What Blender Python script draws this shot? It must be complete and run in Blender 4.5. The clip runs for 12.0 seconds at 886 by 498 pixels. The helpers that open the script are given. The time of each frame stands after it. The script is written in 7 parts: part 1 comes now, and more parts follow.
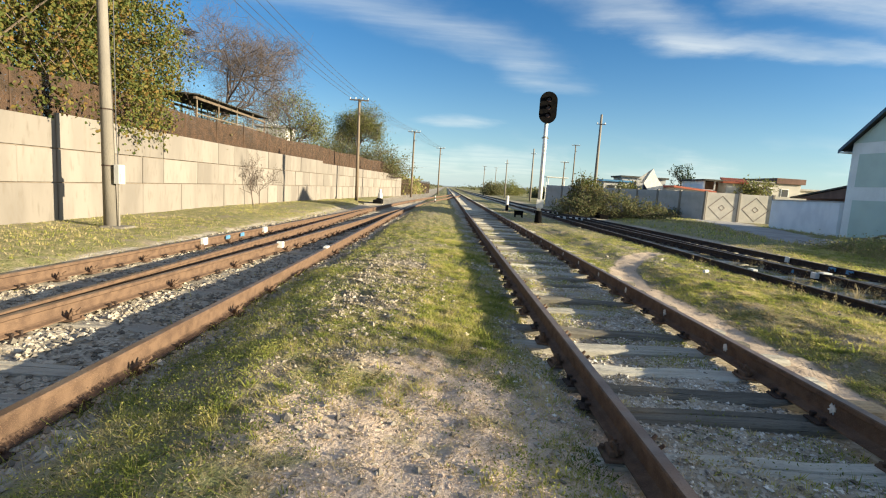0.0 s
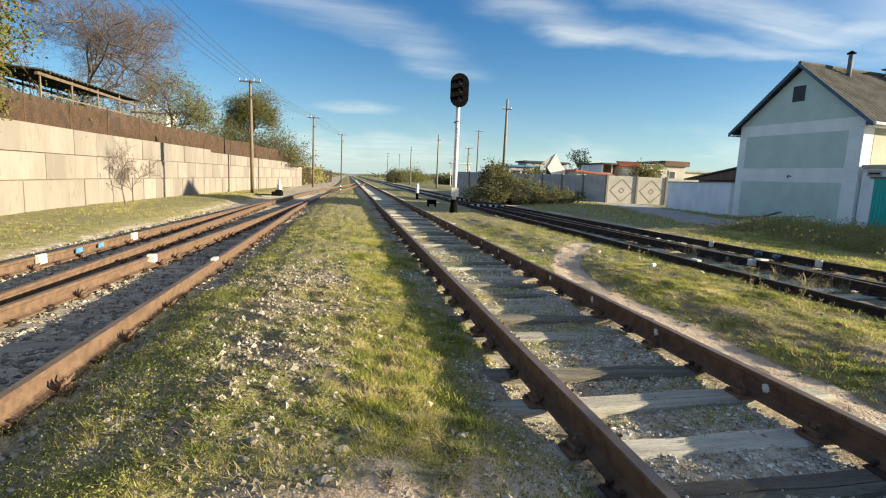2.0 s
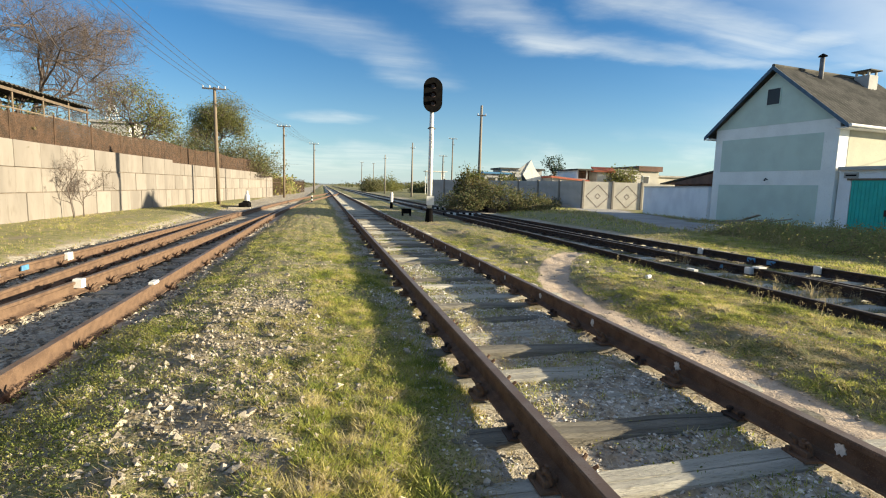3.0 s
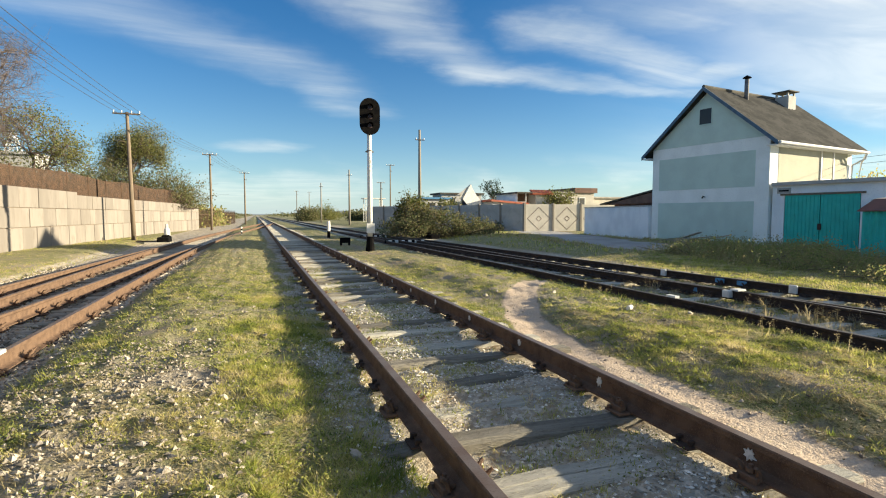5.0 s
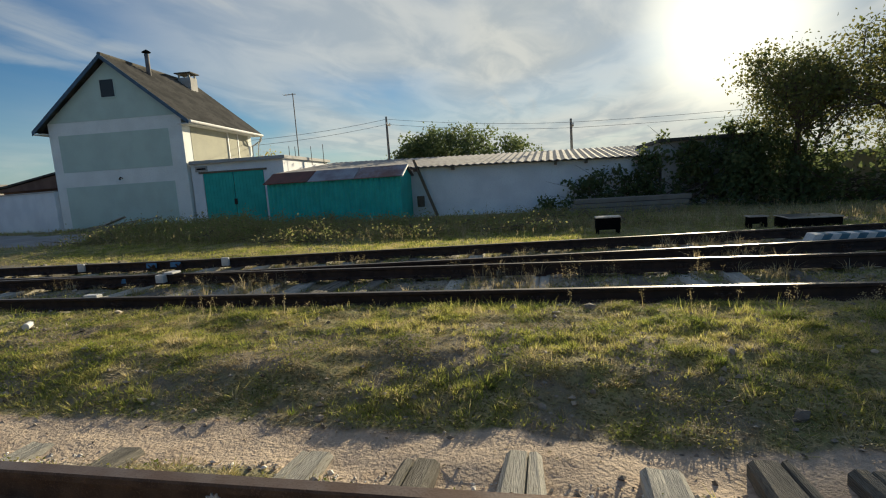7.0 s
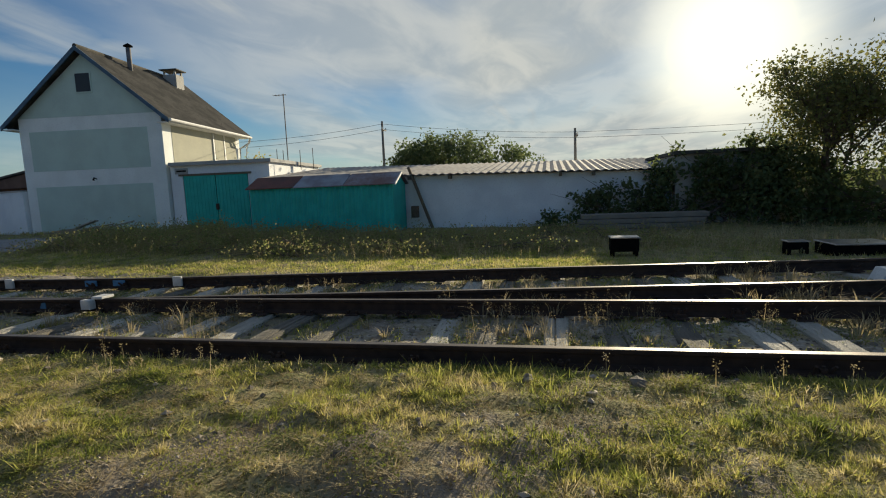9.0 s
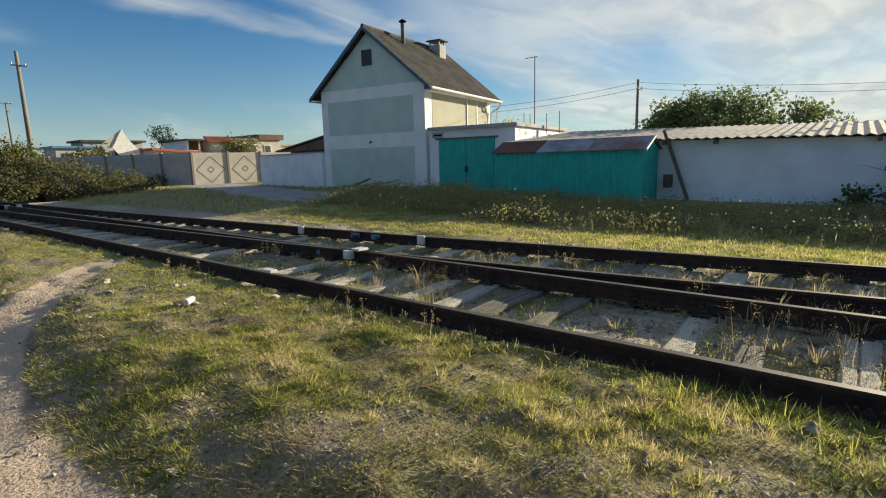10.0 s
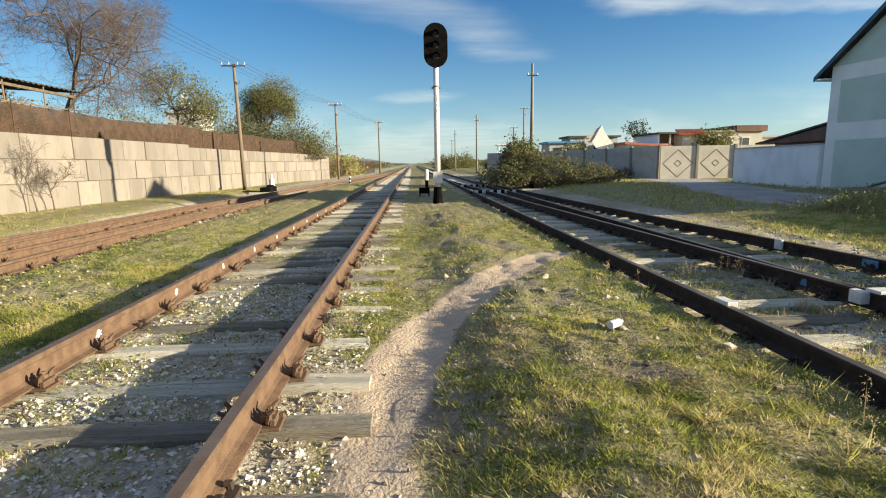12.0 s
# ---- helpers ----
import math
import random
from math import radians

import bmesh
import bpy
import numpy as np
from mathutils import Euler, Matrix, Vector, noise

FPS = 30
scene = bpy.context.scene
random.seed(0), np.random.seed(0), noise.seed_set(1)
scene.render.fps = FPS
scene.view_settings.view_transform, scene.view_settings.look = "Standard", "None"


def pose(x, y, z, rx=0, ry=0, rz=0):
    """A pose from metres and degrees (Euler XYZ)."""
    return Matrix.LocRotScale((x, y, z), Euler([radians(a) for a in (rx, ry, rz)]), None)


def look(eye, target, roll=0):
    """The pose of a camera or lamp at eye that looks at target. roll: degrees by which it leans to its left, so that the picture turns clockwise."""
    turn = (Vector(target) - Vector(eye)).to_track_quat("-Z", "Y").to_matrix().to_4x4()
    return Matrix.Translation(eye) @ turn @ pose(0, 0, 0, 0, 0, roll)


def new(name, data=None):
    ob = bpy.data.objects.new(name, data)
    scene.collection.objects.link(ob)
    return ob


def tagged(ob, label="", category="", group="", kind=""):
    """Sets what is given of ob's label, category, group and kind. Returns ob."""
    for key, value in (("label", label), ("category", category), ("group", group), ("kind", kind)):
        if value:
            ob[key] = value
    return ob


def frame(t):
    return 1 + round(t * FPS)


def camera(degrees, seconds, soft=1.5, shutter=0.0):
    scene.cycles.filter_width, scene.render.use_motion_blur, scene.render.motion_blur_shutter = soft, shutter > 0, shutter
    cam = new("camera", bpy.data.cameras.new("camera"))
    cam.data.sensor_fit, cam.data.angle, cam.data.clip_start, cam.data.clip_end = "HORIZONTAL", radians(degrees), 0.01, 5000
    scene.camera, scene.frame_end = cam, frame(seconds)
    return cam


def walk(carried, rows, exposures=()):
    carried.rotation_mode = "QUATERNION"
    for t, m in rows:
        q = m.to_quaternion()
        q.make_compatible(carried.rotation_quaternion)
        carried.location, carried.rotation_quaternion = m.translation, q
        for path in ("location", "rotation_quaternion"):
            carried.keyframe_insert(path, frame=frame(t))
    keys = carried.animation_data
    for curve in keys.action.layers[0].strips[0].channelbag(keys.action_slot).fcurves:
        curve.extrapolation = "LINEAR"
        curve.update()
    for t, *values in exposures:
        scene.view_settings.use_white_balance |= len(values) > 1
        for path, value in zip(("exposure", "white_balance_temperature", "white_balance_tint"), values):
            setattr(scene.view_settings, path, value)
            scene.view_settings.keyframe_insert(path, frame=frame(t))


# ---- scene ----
cam = camera(81.5, 12.0, soft=1.1)
PATH = [
    (0, (-1.128, 0.632, 1.238), (-1.125, 2.617, 0.996), 3.7),
    (0.5, (-1.207, 1.014, 1.267), (-1.255, 2.99, 0.963), 2.9),
    (1, (-1.332, 1.34, 1.207), (-1.387, 3.315, 0.899), 2.6),
    (1.5, (-1.383, 1.845, 1.289), (-1.051, 3.799, 1.017), 2.4),
    (2, (-1.386, 2.29, 1.3), (-1.019, 4.237, 1.028), 2.5),
    (2.5, (-1.389, 2.77, 1.266), (-0.975, 4.709, 1.002), 2.2),
    (2.7, (-1.318, 2.952, 1.284), (-0.862, 4.883, 1.03), 1.8),
    (4.3, (-1.067, 4.132, 1.259), (-0.633, 6.076, 1.077), 0.7),
    (4.5, (-1.077, 4.245, 1.264), (-0.665, 6.194, 1.091), 1.1),
    (5, (-0.995, 4.617, 1.254), (-0.314, 6.493, 1.121), -0.0),
    (5.5, (-0.75, 4.946, 1.215), (0.468, 6.527, 1.077), -0.8),
    (6, (-0.604, 5.129, 1.226), (1.107, 6.159, 1.12), -4.4),
    (6.5, (-0.374, 5.257, 1.165), (1.531, 5.831, 0.96), -4.0),
    (6.7, (-0.253, 5.276, 1.11), (1.676, 5.738, 0.852), -3.9),
    (8.3, (0.798, 5.469, 1.16), (2.743, 5.846, 0.883), -3.7),
    (8.5, (0.961, 5.477, 1.15), (2.901, 5.869, 0.865), -3.5),
    (9, (1.354, 5.545, 1.162), (3.297, 5.953, 0.925), -2.4),
    (9.5, (1.522, 5.621, 1.183), (3.315, 6.454, 0.88), -2.8),
    (10, (1.802, 5.661, 1.199), (3.346, 6.886, 0.857), -1.5),
    (10.5, (2.019, 5.81, 1.181), (3.285, 7.318, 0.831), -0.3),
    (11, (2.232, 6.09, 1.187), (3.101, 7.857, 0.834), -0.8),
    (11.5, (2.405, 6.434, 1.155), (2.812, 8.36, 0.8), -0.1),
    (12, (2.49, 6.789, 1.183), (2.602, 8.759, 0.855), -0.9),
]
EXPOSURE = [(0, 0.76), (2.5, 0.72), (4.5, 0.78), (5, 0.76), (5.5, 0.65), (6, 0.48), (6.5, 0.0), (8.3, -0.18), (9, -0.22), (9.5, -0.24), (10, 0.2), (10.5, 0.42), (11, 0.5), (11.5, 0.6), (12, 0.61)]
walk(cam, [(t, look(eye, target, roll)) for t, eye, target, roll in PATH], [(t, e + 0.70, 6750, 2) for t, e in EXPOSURE])

# ---- world, sun ----
SUN = Vector((0.934, -0.285, 0.216)).normalized()
world = bpy.data.worlds.new("world")
scene.world = world
world.use_nodes = True
wn, wl = world.node_tree.nodes, world.node_tree.links
wn.clear()
sky = wn.new("ShaderNodeTexSky")
sky.sky_type, sky.sun_disc = "NISHITA", False
sky.sun_elevation, sky.sun_rotation = math.asin(SUN.z), math.atan2(SUN.x, SUN.y)
sky.air_density, sky.dust_density, sky.ozone_density = 1.0, 0.15, 4.0
coord = wn.new("ShaderNodeTexCoord")
sep = wn.new("ShaderNodeSeparateXYZ")
wl.new(coord.outputs["Generated"], sep.inputs[0])


def wmath(op, a, b=None, c=None):
    n = wn.new("ShaderNodeMath")
    n.operation = op
    for k, v in enumerate((a, b, c)):
        if v is None:
            continue
        if isinstance(v, (int, float)):
            n.inputs[k].default_value = v
        else:
            wl.new(v, n.inputs[k])
    return n.outputs[0]


# thin cirrus on a flat layer high above: direction divided by its height
lift = wmath("MAXIMUM", wmath("ADD", sep.outputs[2], 0.06), 0.03)
flat = wn.new("ShaderNodeCombineXYZ")
wl.new(wmath("DIVIDE", sep.outputs[0], lift), flat.inputs[0])
wl.new(wmath("DIVIDE", sep.outputs[1], lift), flat.inputs[1])


def cloud_noise(scale, detail, sx, sy, turn, rough=0.55, dist=0.0, shift=(0, 0, 0)):
    mp = wn.new("ShaderNodeMapping")
    mp.inputs["Rotation"].default_value = (0, 0, radians(turn))
    mp.inputs["Scale"].default_value = (sx, sy, 1)
    mp.inputs["Location"].default_value = shift
    wl.new(flat.outputs[0], mp.inputs[0])
    n = wn.new("ShaderNodeTexNoise")
    n.inputs["Scale"].default_value, n.inputs["Detail"].default_value = scale, detail
    n.inputs["Roughness"].default_value, n.inputs["Distortion"].default_value = rough, dist
    wl.new(mp.outputs[0], n.inputs[0])
    return n.outputs[0]


def wramp(v, lo, hi):
    n = wn.new("ShaderNodeMapRange")
    n.interpolation_type = "SMOOTHSTEP"
    n.inputs[1].default_value, n.inputs[2].default_value = lo, hi
    wl.new(v, n.inputs[0])
    return n.outputs[0]


# the plane of the clouds is stirred a little, so that their edges fray
stir = wn.new("ShaderNodeTexNoise")
stir.inputs["Scale"].default_value, stir.inputs["Detail"].default_value, stir.inputs["Roughness"].default_value = 1.5, 6, 0.6
wl.new(flat.outputs[0], stir.inputs[0])
stir_sep = wn.new("ShaderNodeSeparateXYZ")
wl.new(stir.outputs["Color"], stir_sep.inputs[0])
flat_sep = wn.new("ShaderNodeSeparateXYZ")
wl.new(flat.outputs[0], flat_sep.inputs[0])
CX = wmath("ADD", flat_sep.outputs[0], wmath("MULTIPLY", wmath("SUBTRACT", stir_sep.outputs[0], 0.5), 0.55))
CY = wmath("ADD", flat_sep.outputs[1], wmath("MULTIPLY", wmath("SUBTRACT", stir_sep.outputs[1], 0.5), 0.55))


def trail(points, widths):
    """A cirrus trail along a bent line on the cloud plane: 1 on the line, 0 beyond its width."""
    best = None
    for (ax, ay), (bx, by), w in zip(points, points[1:], widths):
        dx, dy = bx - ax, by - ay
        k = dx * dx + dy * dy
        px, py = wmath("SUBTRACT", CX, ax), wmath("SUBTRACT", CY, ay)
        f = wmath("DIVIDE", wmath("ADD", wmath("MULTIPLY", px, dx), wmath("MULTIPLY", py, dy)), k)
        f = wmath("MINIMUM", wmath("MAXIMUM", f, 0.0), 1.0)
        ex, ey = wmath("SUBTRACT", px, wmath("MULTIPLY", f, dx)), wmath("SUBTRACT", py, wmath("MULTIPLY", f, dy))
        d = wmath("SQRT", wmath("ADD", wmath("MULTIPLY", ex, ex), wmath("MULTIPLY", ey, ey)))
        v = wmath("SUBTRACT", 1.0, wramp(d, 0.0, w))
        best = v if best is None else wmath("MAXIMUM", best, v)
    return best


fibres = wramp(cloud_noise(1.2, 8, 0.4, 2.2, -38, 0.58, 0.5), 0.22, 0.82)
plume = wmath("MULTIPLY", trail([(-1.3, 2.15), (-0.56, 2.5), (0.0, 2.85), (0.3, 3.15), (0.75, 3.8)], (0.48, 0.44, 0.38, 0.34)), wmath("ADD", 0.05, wmath("MULTIPLY", fibres, 0.30)))
hook = wmath("MULTIPLY", trail([(0.2, 1.8), (0.76, 2.44), (1.27, 2.78), (1.75, 2.76), (2.3, 2.66), (3.0, 2.5)], (0.34, 0.30, 0.26, 0.24, 0.2)), wmath("ADD", 0.10, wmath("MULTIPLY", fibres, 0.52)))
puff = wmath("MULTIPLY", trail([(-0.12, 5.5), (0.2, 5.4)], (0.42,)), 0.35)
# the broad sheet that spreads from overhead towards the sun, with a frayed far edge
edge = wmath("SUBTRACT", wmath("SUBTRACT", 2.62, wmath("MULTIPLY", CX, 0.27)), CY)
sheet = wmath("MULTIPLY", wramp(edge, -0.15, 0.9), wramp(CX, 0.9, 1.9))
sheet = wmath("MULTIPLY", sheet, wmath("ADD", 0.30, wmath("MULTIPLY", fibres, 0.62)))
rim = wmath("MULTIPLY", trail([(1.35, 2.1), (2.0, 2.3), (2.42, 2.36), (2.6, 1.9), (3.3, 1.7), (4.3, 1.62)], (0.36, 0.40, 0.34, 0.34, 0.36)), wmath("ADD", 0.15, wmath("MULTIPLY", fibres, 0.55)))
# the cloud cover thickens towards the side where the sun stands
toward = wn.new("ShaderNodeVectorMath")
toward.operation = "DOT_PRODUCT"
wl.new(coord.outputs["Generated"], toward.inputs[0])
toward.inputs[1].default_value = SUN
near_sun = wramp(toward.outputs["Value"], 0.30, 0.9)
bank = wramp(cloud_noise(0.42, 7, 0.6, 1.0, 20, 0.5, 0.4, (4.1, 2.2, 0)), 0.36, 0.60)
# unseen cirrus above the camera's view, added for the light it gives
high = wmath("MULTIPLY", wmath("MULTIPLY", wramp(sep.outputs[2], 0.40, 0.60), fibres), 0.5)
cover = wmath("MULTIPLY", bank, wmath("MULTIPLY", near_sun, 0.85))
for layer in (plume, hook, puff, sheet, rim, high):
    cover = wmath("MAXIMUM", cover, layer)
glow = wmath("POWER", wramp(toward.outputs["Value"], 0.982, 1.0), 1.6)
veil = wmath("MULTIPLY", wramp(toward.outputs["Value"], 0.78, 0.93), wmath("ADD", 0.66, wmath("MULTIPLY", bank, 0.30)))
cover = wmath("MAXIMUM", wmath("MAXIMUM", wmath("MINIMUM", cover, 0.9), glow), veil)
# low heaped clouds along the horizon
low_map = wn.new("ShaderNodeMapping")
low_map.inputs["Scale"].default_value = (5, 5, 14)
wl.new(coord.outputs["Generated"], low_map.inputs[0])
low_noise = wn.new("ShaderNodeTexNoise")
low_noise.inputs["Scale"].default_value, low_noise.inputs["Detail"].default_value = 1.0, 6
wl.new(low_map.outputs[0], low_noise.inputs[0])
belt = wmath("MULTIPLY", wramp(sep.outputs[2], 0.0, 0.04), wmath("SUBTRACT", 1.0, wramp(sep.outputs[2], 0.06, 0.125)))
cover = wmath("MAXIMUM", cover, wmath("MULTIPLY", wramp(low_noise.outputs[0], 0.45, 0.62), wmath("MULTIPLY", belt, 0.28)))
cloud = wn.new("ShaderNodeMix")
cloud.data_type = "RGBA"
cloud.inputs[6].default_value, cloud.inputs[7].default_value = (6.3, 6.4, 6.5, 1), (16, 15, 13, 1)
mottle = wn.new("ShaderNodeMix")
mottle.data_type = "RGBA"
mottle.inputs[6].default_value, mottle.inputs[7].default_value = (5.2, 5.5, 5.9, 1), (7.3, 7.2, 7.1, 1)
wl.new(wramp(cloud_noise(1.6, 7, 0.7, 1.5, 28, 0.55, 0.5, (7.2, 3.1, 0)), 0.35, 0.65), mottle.inputs[0])
wl.new(mottle.outputs[2], cloud.inputs[6])
wl.new(glow, cloud.inputs[0])
blend = wn.new("ShaderNodeMix")
blend.data_type = "RGBA"
wl.new(cover, blend.inputs[0])
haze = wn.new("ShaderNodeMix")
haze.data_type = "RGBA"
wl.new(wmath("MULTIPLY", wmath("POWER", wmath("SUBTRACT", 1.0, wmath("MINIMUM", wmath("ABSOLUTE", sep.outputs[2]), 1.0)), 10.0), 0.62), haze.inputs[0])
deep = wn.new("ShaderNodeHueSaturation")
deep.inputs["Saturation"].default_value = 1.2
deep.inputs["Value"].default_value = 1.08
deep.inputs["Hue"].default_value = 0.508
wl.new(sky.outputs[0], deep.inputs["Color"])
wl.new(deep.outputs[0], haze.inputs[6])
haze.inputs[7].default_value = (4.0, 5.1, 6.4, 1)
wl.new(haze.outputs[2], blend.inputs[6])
wl.new(cloud.outputs[2], blend.inputs[7])
bg = wn.new("ShaderNodeBackground")
bg.inputs[1].default_value = 0.061
out = wn.new("ShaderNodeOutputWorld")
wl.new(blend.outputs[2], bg.inputs[0])
wl.new(bg.outputs[0], out.inputs[0])

sun_data = bpy.data.lights.new("sun", "SUN")
sun_data.energy, sun_data.angle, sun_data.color = 5.0, radians(0.6), (1.0, 0.85, 0.65)
sun = new("sun", sun_data)
sun.matrix_world = look(SUN * 60, (0, 0, 0))


# ---- materials ----
def mat(name, base, other=None, scale=6.0, rough=0.85, bump=0.3, metal=0.0, fine=60.0, third=None, island=0.0, per_object=0.0, coords="Object", stretch=(1, 1, 1), spec=0.3, through_light=0.0):
    """A weathered surface: two colours by coarse noise, a third by fine grain, with relief."""
    m = bpy.data.materials.new(name)
    m.use_nodes = True
    n, l = m.node_tree.nodes, m.node_tree.links
    bsdf = n["Principled BSDF"]
    other = other or tuple(c * 0.75 for c in base)
    third = third or tuple(c * 0.7 for c in base)
    tc = n.new("ShaderNodeTexCoord")
    mp = n.new("ShaderNodeMapping")
    mp.inputs["Scale"].default_value = stretch
    l.new(tc.outputs[coords], mp.inputs[0])
    info = n.new("ShaderNodeObjectInfo")
    big, small = n.new("ShaderNodeTexNoise"), n.new("ShaderNodeTexNoise")
    for k, sc, det in ((big, scale, 5), (small, fine, 3)):
        k.inputs["Scale"].default_value, k.inputs["Detail"].default_value = sc, det
        l.new(mp.outputs[0], k.inputs[0])
    if per_object:
        shift = n.new("ShaderNodeVectorMath")
        shift.operation = "MULTIPLY_ADD"
        l.new(info.outputs["Random"], shift.inputs[0])
        shift.inputs[1].default_value = (37, 91, 53)
        l.new(mp.outputs[0], shift.inputs[2])
        l.new(shift.outputs[0], big.inputs[0])
        l.new(shift.outputs[0], small.inputs[0])

    def ramp(v, lo, hi):
        r = n.new("ShaderNodeMapRange")
        r.interpolation_type = "SMOOTHSTEP"
        r.inputs[1].default_value, r.inputs[2].default_value = lo, hi
        l.new(v, r.inputs[0])
        return r.outputs[0]

    def mix(f, a, b):
        x = n.new("ShaderNodeMix")
        x.data_type = "RGBA"
        for k, v in ((0, f), (6, a), (7, b)):
            if isinstance(v, tuple):
                x.inputs[k].default_value = (*v, 1)
            elif isinstance(v, float):
                x.inputs[k].default_value = v
            else:
                l.new(v, x.inputs[k])
        return x.outputs[2]

    col = mix(ramp(big.outputs[0], 0.36, 0.66), base, other)
    col = mix(ramp(small.outputs[0], 0.52, 0.78), col, third)
    if island or per_object:
        rnd = info.outputs["Random"]
        if island:
            geo = n.new("ShaderNodeNewGeometry")
            rnd = geo.outputs["Random Per Island"]
        hsv = n.new("ShaderNodeHueSaturation")
        amount = island or per_object
        mr = n.new("ShaderNodeMapRange")
        mr.inputs[3].default_value, mr.inputs[4].default_value = 1 - amount, 1 + amount
        l.new(rnd, mr.inputs[0])
        l.new(mr.outputs[0], hsv.inputs["Value"])
        l.new(col, hsv.inputs["Color"])
        col = hsv.outputs[0]
    l.new(col, bsdf.inputs["Base Color"])
    bsdf.inputs["Roughness"].default_value, bsdf.inputs["Metallic"].default_value = rough, metal
    bsdf.inputs["Specular IOR Level"].default_value = spec
    if bump:
        b = n.new("ShaderNodeBump")
        b.inputs["Strength"].default_value, b.inputs["Distance"].default_value = bump, 0.02
        add = n.new("ShaderNodeMath")
        l.new(big.outputs[0], add.inputs[0])
        l.new(small.outputs[0], add.inputs[1])
        l.new(add.outputs[0], b.inputs["Height"])
        l.new(b.outputs[0], bsdf.inputs["Normal"])
    if through_light:
        tr = n.new("ShaderNodeBsdfTranslucent")
        l.new(col, tr.inputs[0])
        ms = n.new("ShaderNodeMixShader")
        ms.inputs[0].default_value = through_light
        l.new(bsdf.outputs[0], ms.inputs[1])
        l.new(tr.outputs[0], ms.inputs[2])
        l.new(ms.outputs[0], n["Material Output"].inputs[0])
    return m


def leaf_mat(name, cols, through_light=0.4):
    """Leaves and blades: colour by island, from a short ramp."""
    m = bpy.data.materials.new(name)
    m.use_nodes = True
    n, l = m.node_tree.nodes, m.node_tree.links
    bsdf = n["Principled BSDF"]
    geo = n.new("ShaderNodeNewGeometry")
    r = n.new("ShaderNodeValToRGB")
    r.color_ramp.elements[0].color, r.color_ramp.elements[1].color = (*cols[0], 1), (*cols[-1], 1)
    for k, c in enumerate(cols[1:-1]):
        r.color_ramp.elements.new((k + 1) / (len(cols) - 1)).color = (*c, 1)
    tc = n.new("ShaderNodeTexCoord")
    patch = n.new("ShaderNodeTexNoise")
    patch.inputs["Scale"].default_value, patch.inputs["Detail"].default_value = 3.2, 4
    l.new(tc.outputs["Object"], patch.inputs[0])
    spread = n.new("ShaderNodeMapRange")
    spread.inputs[1].default_value, spread.inputs[2].default_value = 0.3, 0.7
    spread.inputs[3].default_value, spread.inputs[4].default_value = -0.25, 0.75
    l.new(patch.outputs[0], spread.inputs[0])
    both = n.new("ShaderNodeMath")
    both.operation, both.use_clamp = "MULTIPLY_ADD", True
    l.new(geo.outputs["Random Per Island"], both.inputs[0])
    both.inputs[1].default_value = 0.5
    l.new(spread.outputs[0], both.inputs[2])
    l.new(both.outputs[0], r.inputs[0])
    l.new(r.outputs[0], bsdf.inputs["Base Color"])
    bsdf.inputs["Roughness"].default_value, bsdf.inputs["Specular IOR Level"].default_value = 0.7, 0.25
    tr = n.new("ShaderNodeBsdfTranslucent")
    l.new(r.outputs[0], tr.inputs[0])
    ms = n.new("ShaderNodeMixShader")
    ms.inputs[0].default_value = through_light
    l.new(bsdf.outputs[0], ms.inputs[1])
    l.new(tr.outputs[0], ms.inputs[2])
    l.new(ms.outputs[0], n["Material Output"].inputs[0])
    return m


def plain(name, c, rough=0.6, metal=0.0, emit=0.0):
    m = bpy.data.materials.new(name)
    m.use_nodes = True
    b = m.node_tree.nodes["Principled BSDF"]
    b.inputs["Base Color"].default_value = (*c, 1)
    b.inputs["Roughness"].default_value, b.inputs["Metallic"].default_value = rough, metal
    return m


RUST = mat("rust", (0.155, 0.098, 0.064), (0.10, 0.062, 0.042), 9, 0.8, 0.35, fine=120, third=(0.21, 0.13, 0.085))
DARK_RUST = mat("dark_rust", (0.066, 0.044, 0.034), (0.04, 0.028, 0.023), 9, 0.75, 0.35, fine=120)
RAIL_TOP = mat("worn_rail_top", (0.20, 0.13, 0.09), (0.25, 0.19, 0.15), 5, 0.42, 0.1, metal=0.5, fine=90)
BRIGHT_TOP = mat("polished_rail_top", (0.20, 0.17, 0.14), (0.14, 0.11, 0.09), 4, 0.48, 0.05, metal=0.7, fine=90)
SLEEPER = mat("weathered_timber", (0.60, 0.565, 0.48), (0.46, 0.43, 0.36), 3.0, 0.9, 0.8, fine=45, third=(0.24, 0.215, 0.17), per_object=0.22, stretch=(0.35, 5, 5))
OLD_SLEEPER = mat("darkened_timber", (0.30, 0.275, 0.225), (0.20, 0.18, 0.145), 3.0, 0.9, 0.9, fine=45, third=(0.10, 0.09, 0.07), per_object=0.25, stretch=(0.35, 5, 5))
DARK_SLEEPER = mat("creosoted_timber", (0.34, 0.30, 0.25), (0.44, 0.40, 0.33), 3.0, 0.9, 0.6, fine=45, per_object=0.3, stretch=(0.35, 5, 5))
PALE_STONE = mat("pale_chippings", (0.70, 0.66, 0.59), (0.52, 0.49, 0.44), 8, 0.9, 0.2, fine=60, island=0.45)
PINK_GRIT = mat("pinkish_grit", (0.74, 0.58, 0.45), (0.58, 0.45, 0.34), 8, 0.9, 0.2, fine=60, island=0.3)
STONE = mat("ballast_stone", (0.38, 0.33, 0.265), (0.27, 0.235, 0.19), 8, 0.9, 0.3, fine=60, island=0.6)
